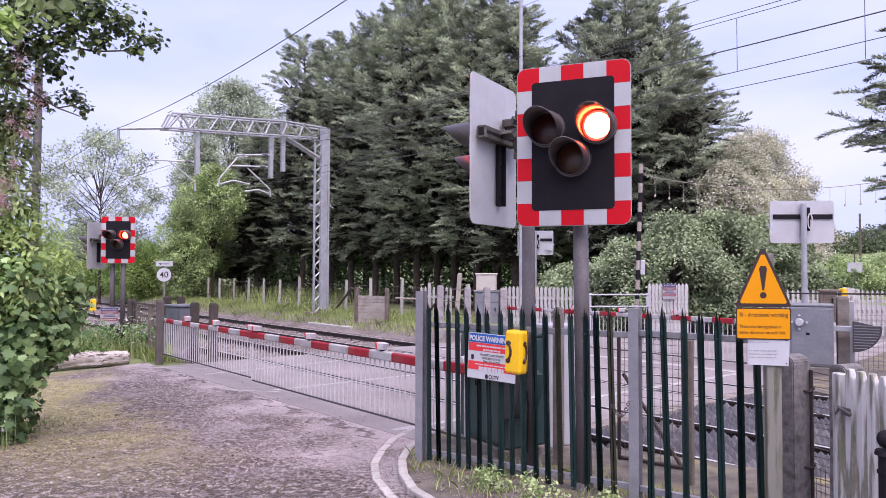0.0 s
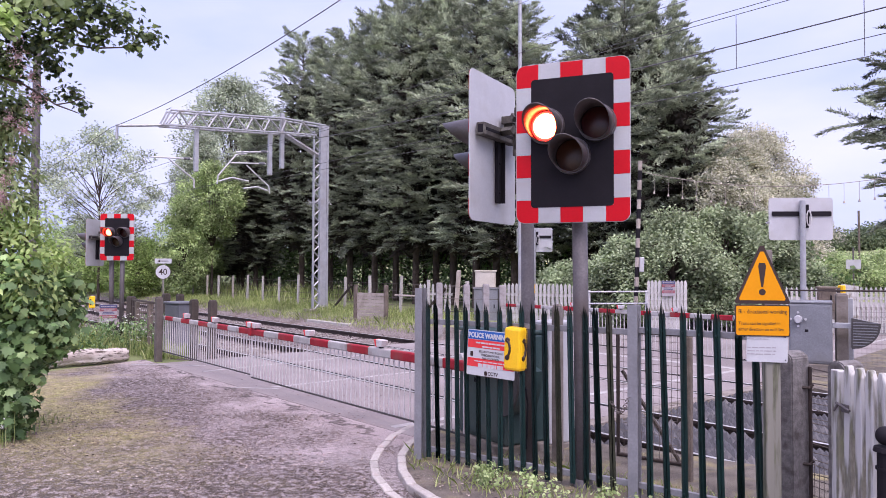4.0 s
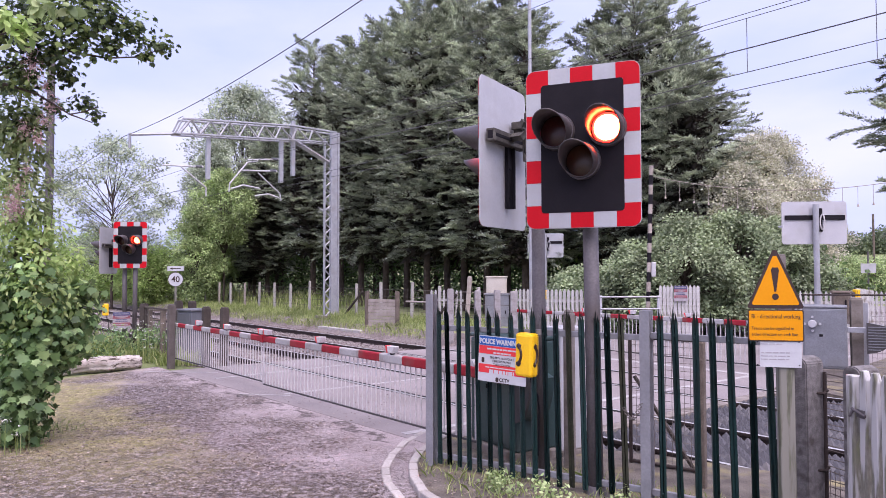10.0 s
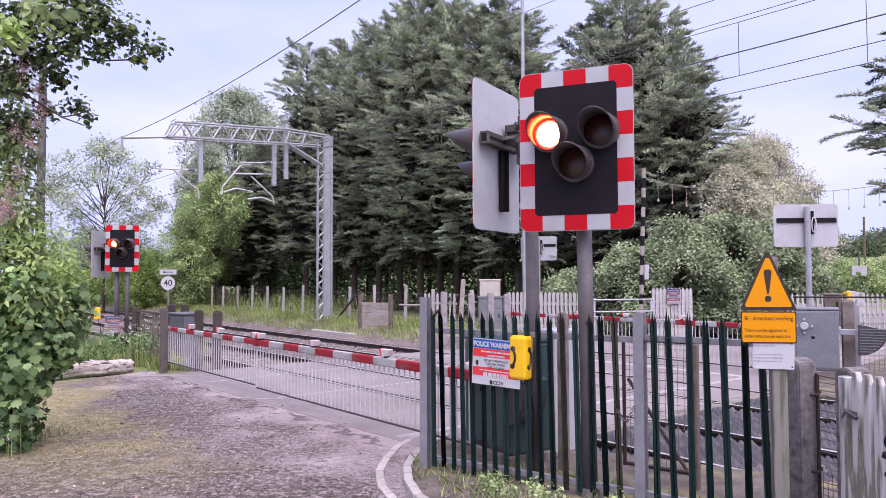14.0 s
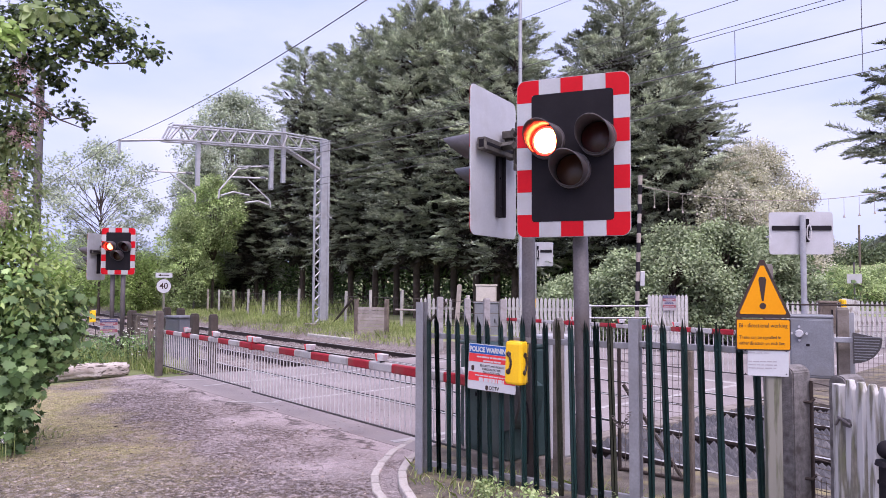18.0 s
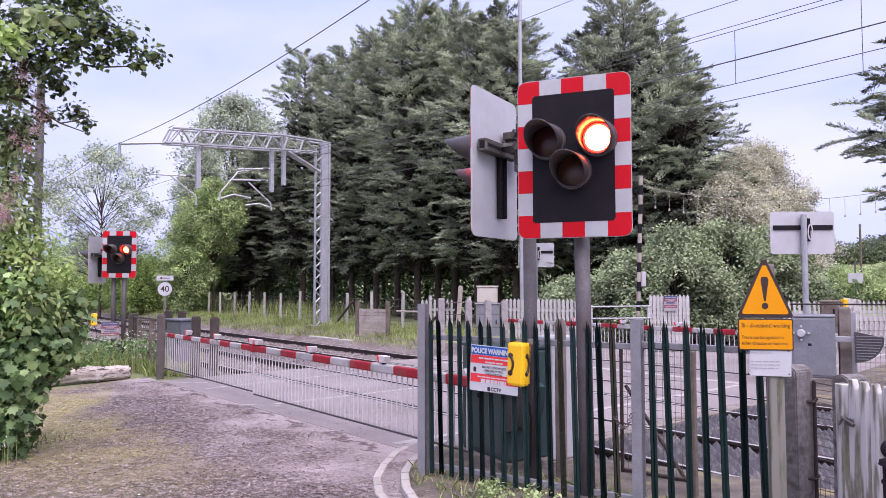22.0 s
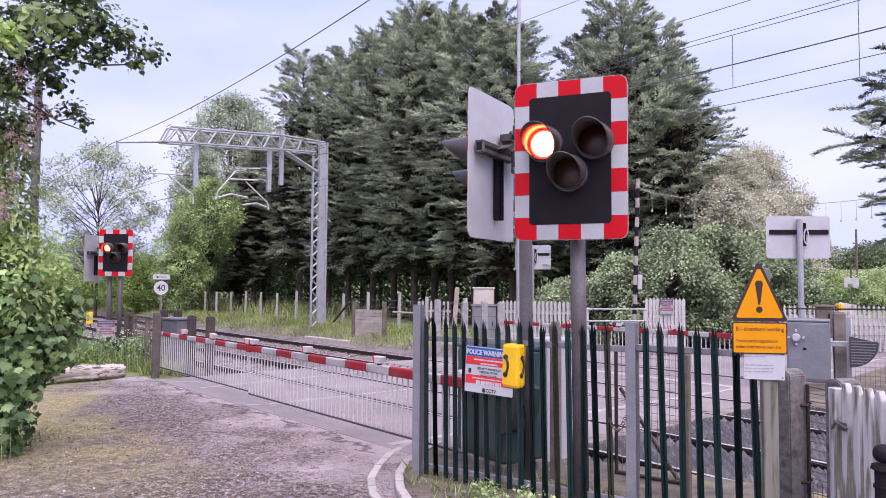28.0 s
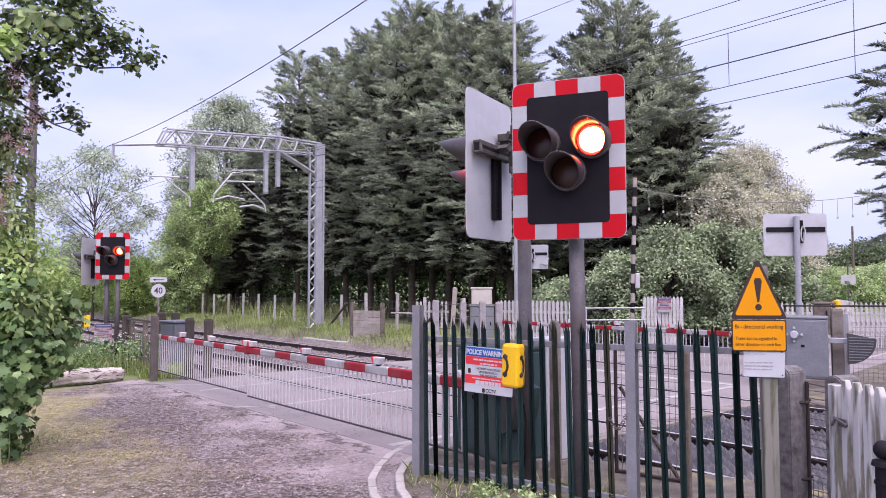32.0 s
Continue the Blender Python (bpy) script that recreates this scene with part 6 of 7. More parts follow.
def log(p0, p1, r0, r1, seed, label):
    p0, p1 = Vector(p0), Vector(p1)
    d = p1 - p0
    rng = random.Random(seed)
    bm = bmesh.new()
    rings, n = 34, 26
    off = [rng.uniform(0.70, 1.16) for _ in range(n)]
    knots = [(rng.random(), rng.uniform(0, 6.28), rng.uniform(0.15, 0.4)) for _ in range(9)]
    lump = lambda t, i: off[(i + int(3 * t)) % n] * rng.uniform(0.95, 1.05) + sum(k[2] * math.exp(-((t - k[0]) / 0.05) ** 2) * max(0, math.cos(2 * math.pi * i / n - k[1])) ** 6 for k in knots)
    prev = None
    for j in range(rings + 1):
        t = j / rings
        end = min(1, 0.80 + 2.2 * min(t, 1 - t))
        r = (r0 + (r1 - r0) * t) * end * rng.uniform(0.96, 1.04)
        ring = [bm.verts.new((d.length * t + (rng.uniform(-0.02, 0.02) if j in (0, rings) else 0), r * lump(t, i) * math.cos(2 * math.pi * i / n), r * lump(t, i) * math.sin(2 * math.pi * i / n) + 0.03 * math.sin(5 * t))) for i in range(n)]
        if prev:
            for i in range(n):
                bm.faces.new((prev[i], prev[(i + 1) % n], ring[(i + 1) % n], ring[i]))
        else:
            bm.faces.new(ring[::-1])
        prev = ring
    bm.faces.new(prev)
    bmesh.ops.recalc_face_normals(bm, faces=bm.faces)
    q = Matrix.Translation(p0) @ d.to_track_quat("X", "Z").to_matrix().to_4x4()
    single("log", bm, M_LOG, q, label, "log", "fallen logs", smooth=True)


log((-7.5, 13.45, 0.10), (-6.42, 14.6, 0.14), 0.13, 0.155, 3, "long bleached fallen log lying on the verge")
log((-8.9, 14.6, 0.15), (-7.55, 14.2, 0.14), 0.17, 0.14, 4, "short bleached log behind the longer one")


# ---- gate and posts beside the warning sign ----
def gate_posts():
    def round_post(w, d, h):
        bm = bmesh.new()
        prof = [(-w / 2, -0.05), (w / 2, -0.05), (w / 2, h - 0.06)] + [(w / 2 * math.cos(k), h - 0.06 + 0.06 * math.sin(k)) for k in np.linspace(0.3, math.pi - 0.3, 7)] + [(-w / 2, h - 0.06)]
        plate(bm, prof, -d / 2, d / 2)
        bmesh.ops.bevel(bm, geom=bm.edges[:], offset=0.01, segments=2, affect="EDGES")
        return mesh_of("gate_post", bm, M_OLDCONCRETE)

    single("gate_post", round_post(0.185, 0.21, 1.265), None, pose(2.715, 5.53, 0, 0, 0, -62), "thick mottled concrete gate post with a rounded head", "post", "concrete gate posts")
    single("gate_post", round_post(0.15, 0.2, 1.25), None, pose(2.885, 5.06, 0, 0, 0, -68), "weathered concrete gate post beside the white pales", "post", "concrete gate posts")
    th = thing("mesh_gate", pose(2.86, 5.42, 0, 0, 0, -62), "narrow rusty wire mesh gate", "gate")
    part("stile", tube(bmesh.new(), (-0.05, 0, 0.05), (-0.05, 0, 1.15), 0.014, 0.014, 8), M_RAIL, th, "dark tubular stile")
    part("head_bar", tube(bmesh.new(), (-0.05, 0, 1.14), (0.30, 0, 1.11), 0.006, 0.006, 6), M_MESHWIRE, th)
    bm = bmesh.new()
    for i in range(20):
        z = 0.08 + 0.053 * i
        tube(bm, (-0.05, 0, z + 0.012 * math.sin(2.3 * i)), (0.32, 0, z - 0.012 + 0.010 * math.sin(1.7 * i)), 0.0035, 0.0035, 4)
    for i in range(9):
        tube(bm, (-0.02 + 0.038 * i, 0, 0.06), (-0.02 + 0.038 * i, 0, 0.42), 0.0028, 0.0028, 4)
    part("mesh", bm, M_MESHWIRE, th, "rusty wire mesh")
    for z in (1.0, 0.42):
        bm = path_tube(bmesh.new(), [(-0.14, -0.05, z), (-0.08, -0.06, z - 0.01), (-0.04, -0.03, z - 0.01), (-0.03, 0.0, z + 0.01), (-0.06, 0.02, z + 0.02)], 0.012, 6)
        part("hinge", bm, M_RAIL, th, "rusty hinge eye")
    # white pales
    th = thing("white_gate", pose(2.745, 4.95, 0, 0, 0, -87), "flaking white timber pale gate with a galvanised latch", "gate")
    for i in range(7):
        bm = bmesh.new()
        w, d = 0.086 if i == 0 else 0.074, 0.038 if i == 0 else 0.022
        h = 1.205 + 0.045 * (i > 0)
        if i == 0:
            plate(bm, [(-w / 2, -0.02), (w / 2, -0.02), (w / 2, h), (-w / 2, h)], -d, d)
        else:
            plate(bm, [(-w / 2, -0.02), (w / 2, -0.02), (w / 2, h - 0.06), (w * 0.2, h), (-w * 0.2, h), (-w / 2, h - 0.06)], -d, d)
        bmesh.ops.bevel(bm, geom=bm.edges[:], offset=0.006, segments=1, affect="EDGES")
        part("pale", bm, M_FLAKED, th, "flaking white pale", pose(0.05 + 0.113 * i, 0, 0, 0, 0, 2 * (i % 2)))
    for z in (0.3, 0.95):
        part("rail", box(bmesh.new(), 0.03, 0.8, 0.03, 0.08, z - 0.05, z + 0.05, 0.005), M_FLAKED, th)
    bm = bmesh.new()
    tube(bm, (0.08, -0.042, 0.985), (0.22, -0.042, 0.955), 0.010, 0.010, 8)
    box(bm, 0.12, 0.20, -0.04, -0.028, 0.935, 0.99, 0.004)
    tube(bm, (0.10, -0.045, 0.98), (0.07, -0.055, 0.93), 0.010, 0.008, 8)
    part("latch", bm, M_POLE, th, "galvanised sliding latch")
    concrete_post(2.195, 6.3, 0.055, 0.075, 1.33, -36, "brown timber post behind the palisade", M_TIMBER, group="timber posts")
    concrete_post(1.14, 6.95, 0.09, 0.09, 1.55, -36, "worn concrete post behind the palisade", M_CONCRETE, group="weathered posts")
    th = thing("bollard", pose(2.44, 3.9, 0, 0, 0, 0), "black bollard with a round knob by the gate", "bollard")
    part("shaft", tube(bmesh.new(), (0, 0, -0.05), (0, 0, 0.92), 0.048, 0.044, 14), M_BLACK, th)
    bm = bmesh.new()
    bmesh.ops.create_uvsphere(bm, u_segments=16, v_segments=10, radius=0.052, matrix=Matrix.Translation((0, 0, 0.985)))
    part("knob", bm, M_BLACK, th, smooth=True)
    part("collar", tube(bmesh.new(), (0, 0, 0.90), (0, 0, 0.925), 0.064, 0.058, 14), M_BLACK, th)
    part("band", tube(bmesh.new(), (0, 0, 0.80), (0, 0, 0.815), 0.052, 0.052, 14), M_BLACK, th)


gate_posts()


def mesh_fence():
    """Rusty wire mesh panels on dark bars between the palisade and the line."""
    p0, p1 = Vector((1.776, 7.136)), Vector((2.35, 6.69))
    d = p1 - p0
    th = thing("mesh_fence", pose(p0.x, p0.y, 0, 0, 0, math.degrees(math.atan2(d.y, d.x))), "rusty wire mesh fence on dark rails beside the line", "fence")
    for z in (1.27, 0.05):
        part("bar", tube(bmesh.new(), (0, 0, z), (d.length, 0, z), 0.016, 0.016, 6), M_RAIL, th, "dark rusty bar")
    for x in (0.0, d.length):
        part("upright", tube(bmesh.new(), (x, 0, -0.05), (x, 0, 1.3), 0.018, 0.018, 6), M_RAIL, th)
    bm = bmesh.new()
    n = int(d.length / 0.06)
    for i in range(n):
        tube(bm, (i * 0.06, 0, 0.05), (i * 0.06, 0, 1.27), 0.0028, 0.0028, 3)
    for j in range(16):
        tube(bm, (0, 0, 0.07 + j * 0.075), (d.length, 0, 0.07 + j * 0.075), 0.0028, 0.0028, 3)
    part("mesh", bm, M_MESHWIRE, th, "rusty wire mesh")
    part("stay", tube(bmesh.new(), (0.03, 0.03, 0.88), (0.6, 0.06, 0.05), 0.02, 0.02, 6), M_DARKTIMBER, th, "dark diagonal stay")


mesh_fence()


def chain():
    """A short rusty chain tied round a pale."""
    th = thing("chain", pose(1.47, 5.84, 0.0, 0, 0, -34), "short rusty chain tied round a pale", "chain")
    for i in range(16):
        t = i / 15
        x, z = -0.06 + 0.14 * t, 0.80 - 0.10 * math.sin(math.pi * t) + 0.05 * t
        bm = bmesh.new()
        ring = [Vector((0.016 * math.cos(w), 0, 0.010 * math.sin(w))) for w in np.linspace(0, 2 * math.pi, 9)]
        path_tube(bm, ring, 0.0035, 5)
        part("link", bm, M_MESHWIRE, th, m=pose(x, -0.03, z, 90 * (i % 2), 20 - 40 * t, 0))


chain()


def far_mesh_fence():
    th = thing("mesh_fence", pose(7.8, 13.35, 0, 0, 0, -12), "rusty wire mesh fence beside the far road", "fence")
    part("top_rail", tube(bmesh.new(), (-1.2, 0, 1.50), (5.0, 0, 1.50), 0.016, 0.016, 6), M_RAIL, th, "dark top rail")
    for x in (0.9, 2.4, 3.9):
        part("upright", box(bmesh.new(), x - 0.05, x + 0.05, -0.05, 0.05, -0.1, 1.45, 0.01), M_CONCRETE, th)
    bm = bmesh.new()
    for i in range(60):
        tube(bm, (i * 0.085, 0.0, 0.05), (i * 0.085, 0.0, 1.2), 0.003, 0.003, 3)
    for j in range(14):
        tube(bm, (0, 0, 0.08 + j * 0.085), (5.0, 0, 0.08 + j * 0.085), 0.003, 0.003, 3)
    part("mesh", bm, M_MESHWIRE, th, "rusty wire mesh")


far_mesh_fence()
cabinet(railpose(-5.02, 5.72, 0.0, -8), 0.22, 0.3, 1.35, M_BACK, "narrow pale grey cabinet behind the signal posts")


# ---- trees and plants ----
def leaves(base, way, length, width, rng, flat=None):
    """Diamond sprays: n bases, ways, lengths and widths."""
    way = way / np.linalg.norm(way, axis=1, keepdims=True)
    ref = rng.normal(0, 1, way.shape) if flat is None else flat + rng.normal(0, 0.35, way.shape)
    side = np.cross(way, ref)
    side /= np.linalg.norm(side, axis=1, keepdims=True) + 1e-9
    L, W = length[:, None], width[:, None]
    return np.stack([base, base + way * L * 0.45 + side * W, base + way * L, base + way * L * 0.45 - side * W], 1)


def tubes_mesh(name, segs, mat, n=5):
    """Many tapered limbs in one mesh: segs of (p0, p1, r0, r1)."""
    p0, p1 = np.array([s[0] for s in segs], float), np.array([s[1] for s in segs], float)
    r0, r1 = np.array([s[2] for s in segs])[:, None], np.array([s[3] for s in segs])[:, None]
    d = p1 - p0
    d /= np.linalg.norm(d, axis=1, keepdims=True) + 1e-9
    ref = np.where(np.abs(d[:, 2:3]) > 0.9, np.array([[1.0, 0, 0]]), np.array([[0, 0, 1.0]]))
    s = np.cross(d, ref)
    s /= np.linalg.norm(s, axis=1, keepdims=True)
    q = np.cross(d, s)
    v = []
    for k in range(n):
        w = 2 * math.pi * k / n
        v.append(p0 + r0 * (s * math.cos(w) + q * math.sin(w)))
    for k in range(n):
        w = 2 * math.pi * k / n
        v.append(p1 + r1 * (s * math.cos(w) + q * math.sin(w)))
    v = np.stack(v, 1)
    fc = np.array([(k, (k + 1) % n, n + (k + 1) % n, n + k) for k in range(n)])
    f = (np.arange(len(segs))[:, None, None] * 2 * n + fc[None]).reshape(-1, 4)
    return raw(name, v.reshape(-1, 3).tolist(), f.tolist(), mat, True)


def conifer_meshes(h, r, seed, limbs=120, per=110, clear=0.13, droop=0.25, size=1.0, cone=0.66):
    """A cypress: straight trunk, upswept limbs that end in flat feathery plumes with dark gaps between."""
    rng = np.random.default_rng(seed)
    segs = [((0, 0, -0.3), (0, 0, h * 0.5), 0.18, 0.12), ((0, 0, h * 0.5), (0, 0, h * 0.97), 0.12, 0.02)]
    bases, ways, ln, wd, fl = [], [], [], [], []
    dead = []
    for i in range(limbs):
        u = (i + rng.random()) / limbs
        z = h * (clear + (0.975 - clear) * u ** 1.02)
        k = (z / h - clear) / (1 - clear)
        prof = (0.40 + 0.60 * min(1, k / 0.40)) * (1 - k) ** cone + 0.05
        L = r * prof * rng.uniform(0.62, 1.2)
        w = i * 2.399 + rng.normal(0, 0.4)
        out = np.array([math.cos(w), math.sin(w), 0.0])
        lat = np.array([-out[1], out[0], 0.0])
        rise = rng.uniform(-0.05, 0.35) + 0.75 * k
        root = np.array([0, 0, z])
        tip = root + out * L + np.array([0, 0, L * rise])
        segs.append((tuple(root), tuple(root + (tip - root) * 0.85), 0.02 + 0.018 * L, 0.008))
        # dead sprays by the trunk; their near-black colour darkens the crown's gaps as shade
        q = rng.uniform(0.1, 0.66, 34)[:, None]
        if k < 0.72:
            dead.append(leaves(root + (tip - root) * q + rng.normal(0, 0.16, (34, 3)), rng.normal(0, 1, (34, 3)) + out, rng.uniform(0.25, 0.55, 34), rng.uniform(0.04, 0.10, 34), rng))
        subs = 2 + int(3.5 * L / r)
        for _ in range(subs):
            s0 = rng.uniform(0.5, 1.0)
            c = root + (tip - root) * s0
            reach = (0.75 + 0.85 * L / r * rng.random()) * size
            sw = rng.normal(0, 0.75)
            sd = out * math.cos(sw) + lat * math.sin(sw) + np.array([0, 0, rise * 0.6 + rng.normal(0.05, 0.22)])
            m = max(20, int(per / subs * (0.5 + 0.7 * L / r)))
            s = rng.random(m) ** 0.75
            p = c + sd * reach * s[:, None] - np.array([0, 0, 0.35]) * (s[:, None] ** 2) * reach * droop * 2
            p = p + rng.normal(0, 1, (m, 3)) * np.array([0.115, 0.115, 0.022]) * size * (1.25 - 1.05 * s[:, None])
            wv = sd * 1.0 + rng.normal(0, 0.5, (m, 3)) * np.array([1, 1, 0.3]) + np.array([0, 0, 0.12 - droop * s.mean()])
            bases.append(p), ways.append(wv)
            ln.append(rng.uniform(0.13, 0.30, m) * size), wd.append(rng.uniform(0.014, 0.032, m) * size)
            fl.append(np.tile(np.array([[0, 0, 1.0]]), (m, 1)))
    m = 260
    s = rng.random(m)
    thin = (1.05 - s)[:, None]
    bases.append(np.concatenate([rng.normal(0, 0.22, (m, 2)) * thin, (h * (0.9 + 0.11 * s))[:, None]], 1))
    ways.append(rng.normal(0, 0.55, (m, 3)) * thin + np.array([0, 0, 1.0]))
    ln.append(rng.uniform(0.15, 0.35, m)), wd.append(rng.uniform(0.02, 0.04, m)), fl.append(rng.normal(0, 1, (m, 3)))
    q = leaves(np.concatenate(bases), np.concatenate(ways), np.concatenate(ln), np.concatenate(wd), rng, np.concatenate(fl))
    return tubes_mesh("trunk", segs[:2], M_BARK, 9), tubes_mesh("branchwork", segs[2:], M_BARK, 5), quads("crown", q[:, 1:], 3, L_CONIFER), quads("inner_foliage", np.concatenate(dead), 4, L_DEADSHADE)


def plant_tree(name, trunk, branches, crown, inner, m, label, category="tree", group=""):
    th = thing(name, m, label, category, group)
    part("trunk", trunk, None, th)
    tagged(part("branchwork", branches, None, th), kind="stuff")
    part("crown", crown, None, th)
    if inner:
        tagged(part("inner_foliage", inner, None, th, "dead inner sprays, coloured near-black for the shade between plumes"), kind="stuff")
    return th


def build_conifers():
    kinds = [conifer_meshes(15.0, 3.2, s, 175, 640, clear=0.185, cone=0.84) for s in (11, 12, 13)] + [conifer_meshes(11.5, 3.4, s, 150, 660, clear=0.2, cone=0.98) for s in (21, 22)]
    row = CONIFERS
    rng = random.Random(2)
    for i, (a, b, h) in enumerate(row):
        tall = a < -19
        k = kinds[i % 3] if tall else kinds[3 + i % 2]
        s = h / (15.0 if tall or b > 24.1 else 11.5)
        p = at(a, b, 0.2)
        k = kinds[i % 3] if b > 24.1 else k
        m = Matrix.LocRotScale(p, Euler((0, 0, rng.uniform(0, 6.28))), ((0.5 + 0.5 * s), (0.5 + 0.5 * s), s))
        plant_tree("conifer", *k, m, "tall dark green cypress with feathery drooping sprays", "tree", "row of conifers")


CONIFERS = [(-48.6, 18.7, 5.2), (-47.4, 18.4, 5.8), (-46.9, 19.4, 6.4), (-45.6, 20.2, 6.8), (-43.6, 19.6, 8.6), (-41.2, 19.4, 10.4), (-43.22, 21, 11.6), (-38.33, 21, 15.7), (-36.69, 22, 15.1), (-32.16, 20.5, 14.3), (-30.59, 21, 14.9), (-29.41, 21.5, 14.9), (-25.81, 20, 14.6), (-25.57, 21, 14.2), (-24.35, 21, 14.3), (-21.74, 20, 12.8), (-21.57, 21, 13.2), (-19.82, 20.3, 12.1), (-18.43, 23.5, 11.9), (-16.51, 23, 12.7), (-15.8, 24, 11.6), (-14.35, 23.2, 9.2),
             (-41, 24.5, 10), (-37.6, 25, 10.5), (-34.6, 24.3, 11), (-31.4, 25, 11), (-28.1, 24.4, 11), (-26.4, 25.2, 11), (-23.2, 24.6, 10.5), (-20.6, 25, 9.5)]
build_conifers()


def broadleaf_meshes(h, r, seed, mat, n=9000, leaf=0.11, clear=0.2, gaps=0.55, lumps=26, trunk_r=0.16, wide=0.5, flat=0.8, clumped=False, fork=0.55):
    """A broadleaved crown: limbs to many uneven lumps, leaves in small clusters, gaps between."""
    rng = np.random.default_rng(seed)
    segs, cs = [], []
    top = np.array([0, 0, h * 0.62])
    segs.append(((0, 0, -0.3), (0, 0, h * clear), trunk_r, trunk_r * 0.75))
    segs.append(((0, 0, h * clear), tuple(top), trunk_r * 0.75, trunk_r * 0.3))
    for i in range(lumps):
        w = i * 2.399 + rng.normal(0, 0.3)
        u = (i + 0.5) / lumps
        z = h * (clear + (1 - clear) * u * 0.93)
        k = math.sin(math.pi * min(1, 0.12 + 0.88 * u)) ** 0.7
        rad = r * k * rng.uniform(0.45, 0.95)
        c = np.array([math.cos(w) * rad, math.sin(w) * rad, z])
        root = np.array([0, 0, max(h * clear * 0.8, z * fork)])
        mid = (root + c) / 2 + np.array([rng.normal(0, 0.05 * r), rng.normal(0, 0.05 * r), (0.06 if fork < 0.6 else 0.01) * h])
        segs.append((tuple(root), tuple(mid), trunk_r * 0.34, trunk_r * 0.2))
        segs.append((tuple(mid), tuple(c), trunk_r * 0.2, trunk_r * 0.06))
        for _ in range(4):
            e = c + rng.normal(0, 1, 3) * r * (gaps * 0.4 if clumped else 0.22)
            segs.append((tuple(c), tuple(e), trunk_r * 0.09, 0.006))
        cs.append(c)
    cs = np.array(cs)
    tw = cs[rng.integers(0, len(cs), n // 9)] + np.clip(rng.normal(0, 1, (n // 9, 3)), -1.5, 1.5) * np.array([1, 1, flat]) * r * gaps * 0.5
    if clumped:
        # leafy mounds: sprays on the upper skin of each lump, facing up and out
        pick = rng.integers(0, len(cs), n // 9)
        rl = (r * gaps * rng.uniform(0.6, 1.15, len(cs)))[pick]
        d = rng.normal(0, 1, (n // 9, 3))
        d[:, 2] = np.abs(d[:, 2]) * 1.1 - 0.25
        d /= np.linalg.norm(d, axis=1, keepdims=True)
        tw = cs[pick] + d * (rl * rng.uniform(0.72, 1.12, n // 9))[:, None] * np.array([1, 1, flat])
        p = np.repeat(tw, 9, 0) + np.clip(rng.normal(0, 1, (len(tw) * 9, 3)), -1.6, 1.6) * leaf * 1.2
        face = np.repeat(d * 0.7 + np.array([0, 0, 0.8]), 9, 0)
        wv = np.repeat(d, 9, 0) + rng.normal(0, 0.8, p.shape) + np.array([0, 0, -0.5])
        q = leaves(p, wv, rng.uniform(0.7, 1.3, len(p)) * leaf, rng.uniform(0.25, 0.42, len(p)) * leaf * wide * 2, rng, face)
        return tubes_mesh("trunk", segs[:2], M_BARK, 8), tubes_mesh("branchwork", segs[2:], M_BARK, 5), quads("crown", q, 4, mat), None
    p = np.repeat(tw, 9, 0)[:n] + np.clip(rng.normal(0, 1, (len(tw) * 9, 3))[:n], -1.6, 1.6) * leaf * 1.5
    wv = rng.normal(0, 1, p.shape) + np.array([0, 0, -0.3])
    q = leaves(p, wv, rng.uniform(0.7, 1.3, len(p)) * leaf, rng.uniform(0.25, 0.42, len(p)) * leaf * wide * 2, rng)
    return tubes_mesh("trunk", segs[:2], M_BARK, 8), tubes_mesh("branchwork", segs[2:], M_BARK, 5), quads("crown", q, 4, mat), None


def broadleaf(x, y, z, h, r, seed, mat, label, name="tree", category="tree", **kw):
    t = broadleaf_meshes(h, r, seed, mat, **kw)
    return plant_tree(name, *t, pose(x, y, z, 0, 0, seed * 40), label, category)


broadleaf(-17.6, 60, 0, 18.2, 5.6, 31, L_SILVER, "tall pale grey-green poplar behind the conifers", n=42000, leaf=0.22, gaps=0.22, lumps=110, clumped=True)
broadleaf(-20.2, 42, 0, 10.4, 4.3, 32, L_SILVER, "thin sparse tree with pale silvery leaves", n=14000, leaf=0.16, gaps=0.15, lumps=64, clear=0.26, trunk_r=0.085, fork=0.68, clumped=True)
broadleaf(-15.4, 46, 0, 10.8, 2.1, 33, L_SILVER, "pale silvery willow beside the railway", n=24000, leaf=0.15, gaps=0.26, lumps=60, clumped=True)
for x, y, h, r, sd, low in ((-14.3, 39.4, 5.8, 1.5, 34, 0.1), (-13.2, 41.0, 7.9, 1.8, 134, 0.48), (-14.6, 43.5, 4.0, 1.2, 135, 0.05)):
    broadleaf(x, y, 0, h, r, sd, L_FRESH, "fresh green broadleaved tree beside the conifers", n=17000, leaf=0.125, gaps=0.36, lumps=34, clear=low, trunk_r=0.08, clumped=True)
broadleaf(-18.4, 42.5, 0, 3.2, 1.8, 35, L_LIME, "dense green shrub along the railway fence", "shrub", "shrub", n=14000, leaf=0.13, gaps=0.25, lumps=44, clear=0.05, clumped=True)
broadleaf(-24.5, 52, 0, 4.2, 4.6, 36, L_LIME, "green shrubs along the far line", "shrub", "shrub", n=16000, leaf=0.20, clear=0.03, gaps=0.26, lumps=46, clumped=True)
broadleaf(-19.0, 47, 0, 3.6, 3.2, 37, L_LIME, "low bright green shrub beside the line", "shrub", "shrub", n=14000, leaf=0.16, clear=0.03, gaps=0.28, lumps=40, clumped=True)
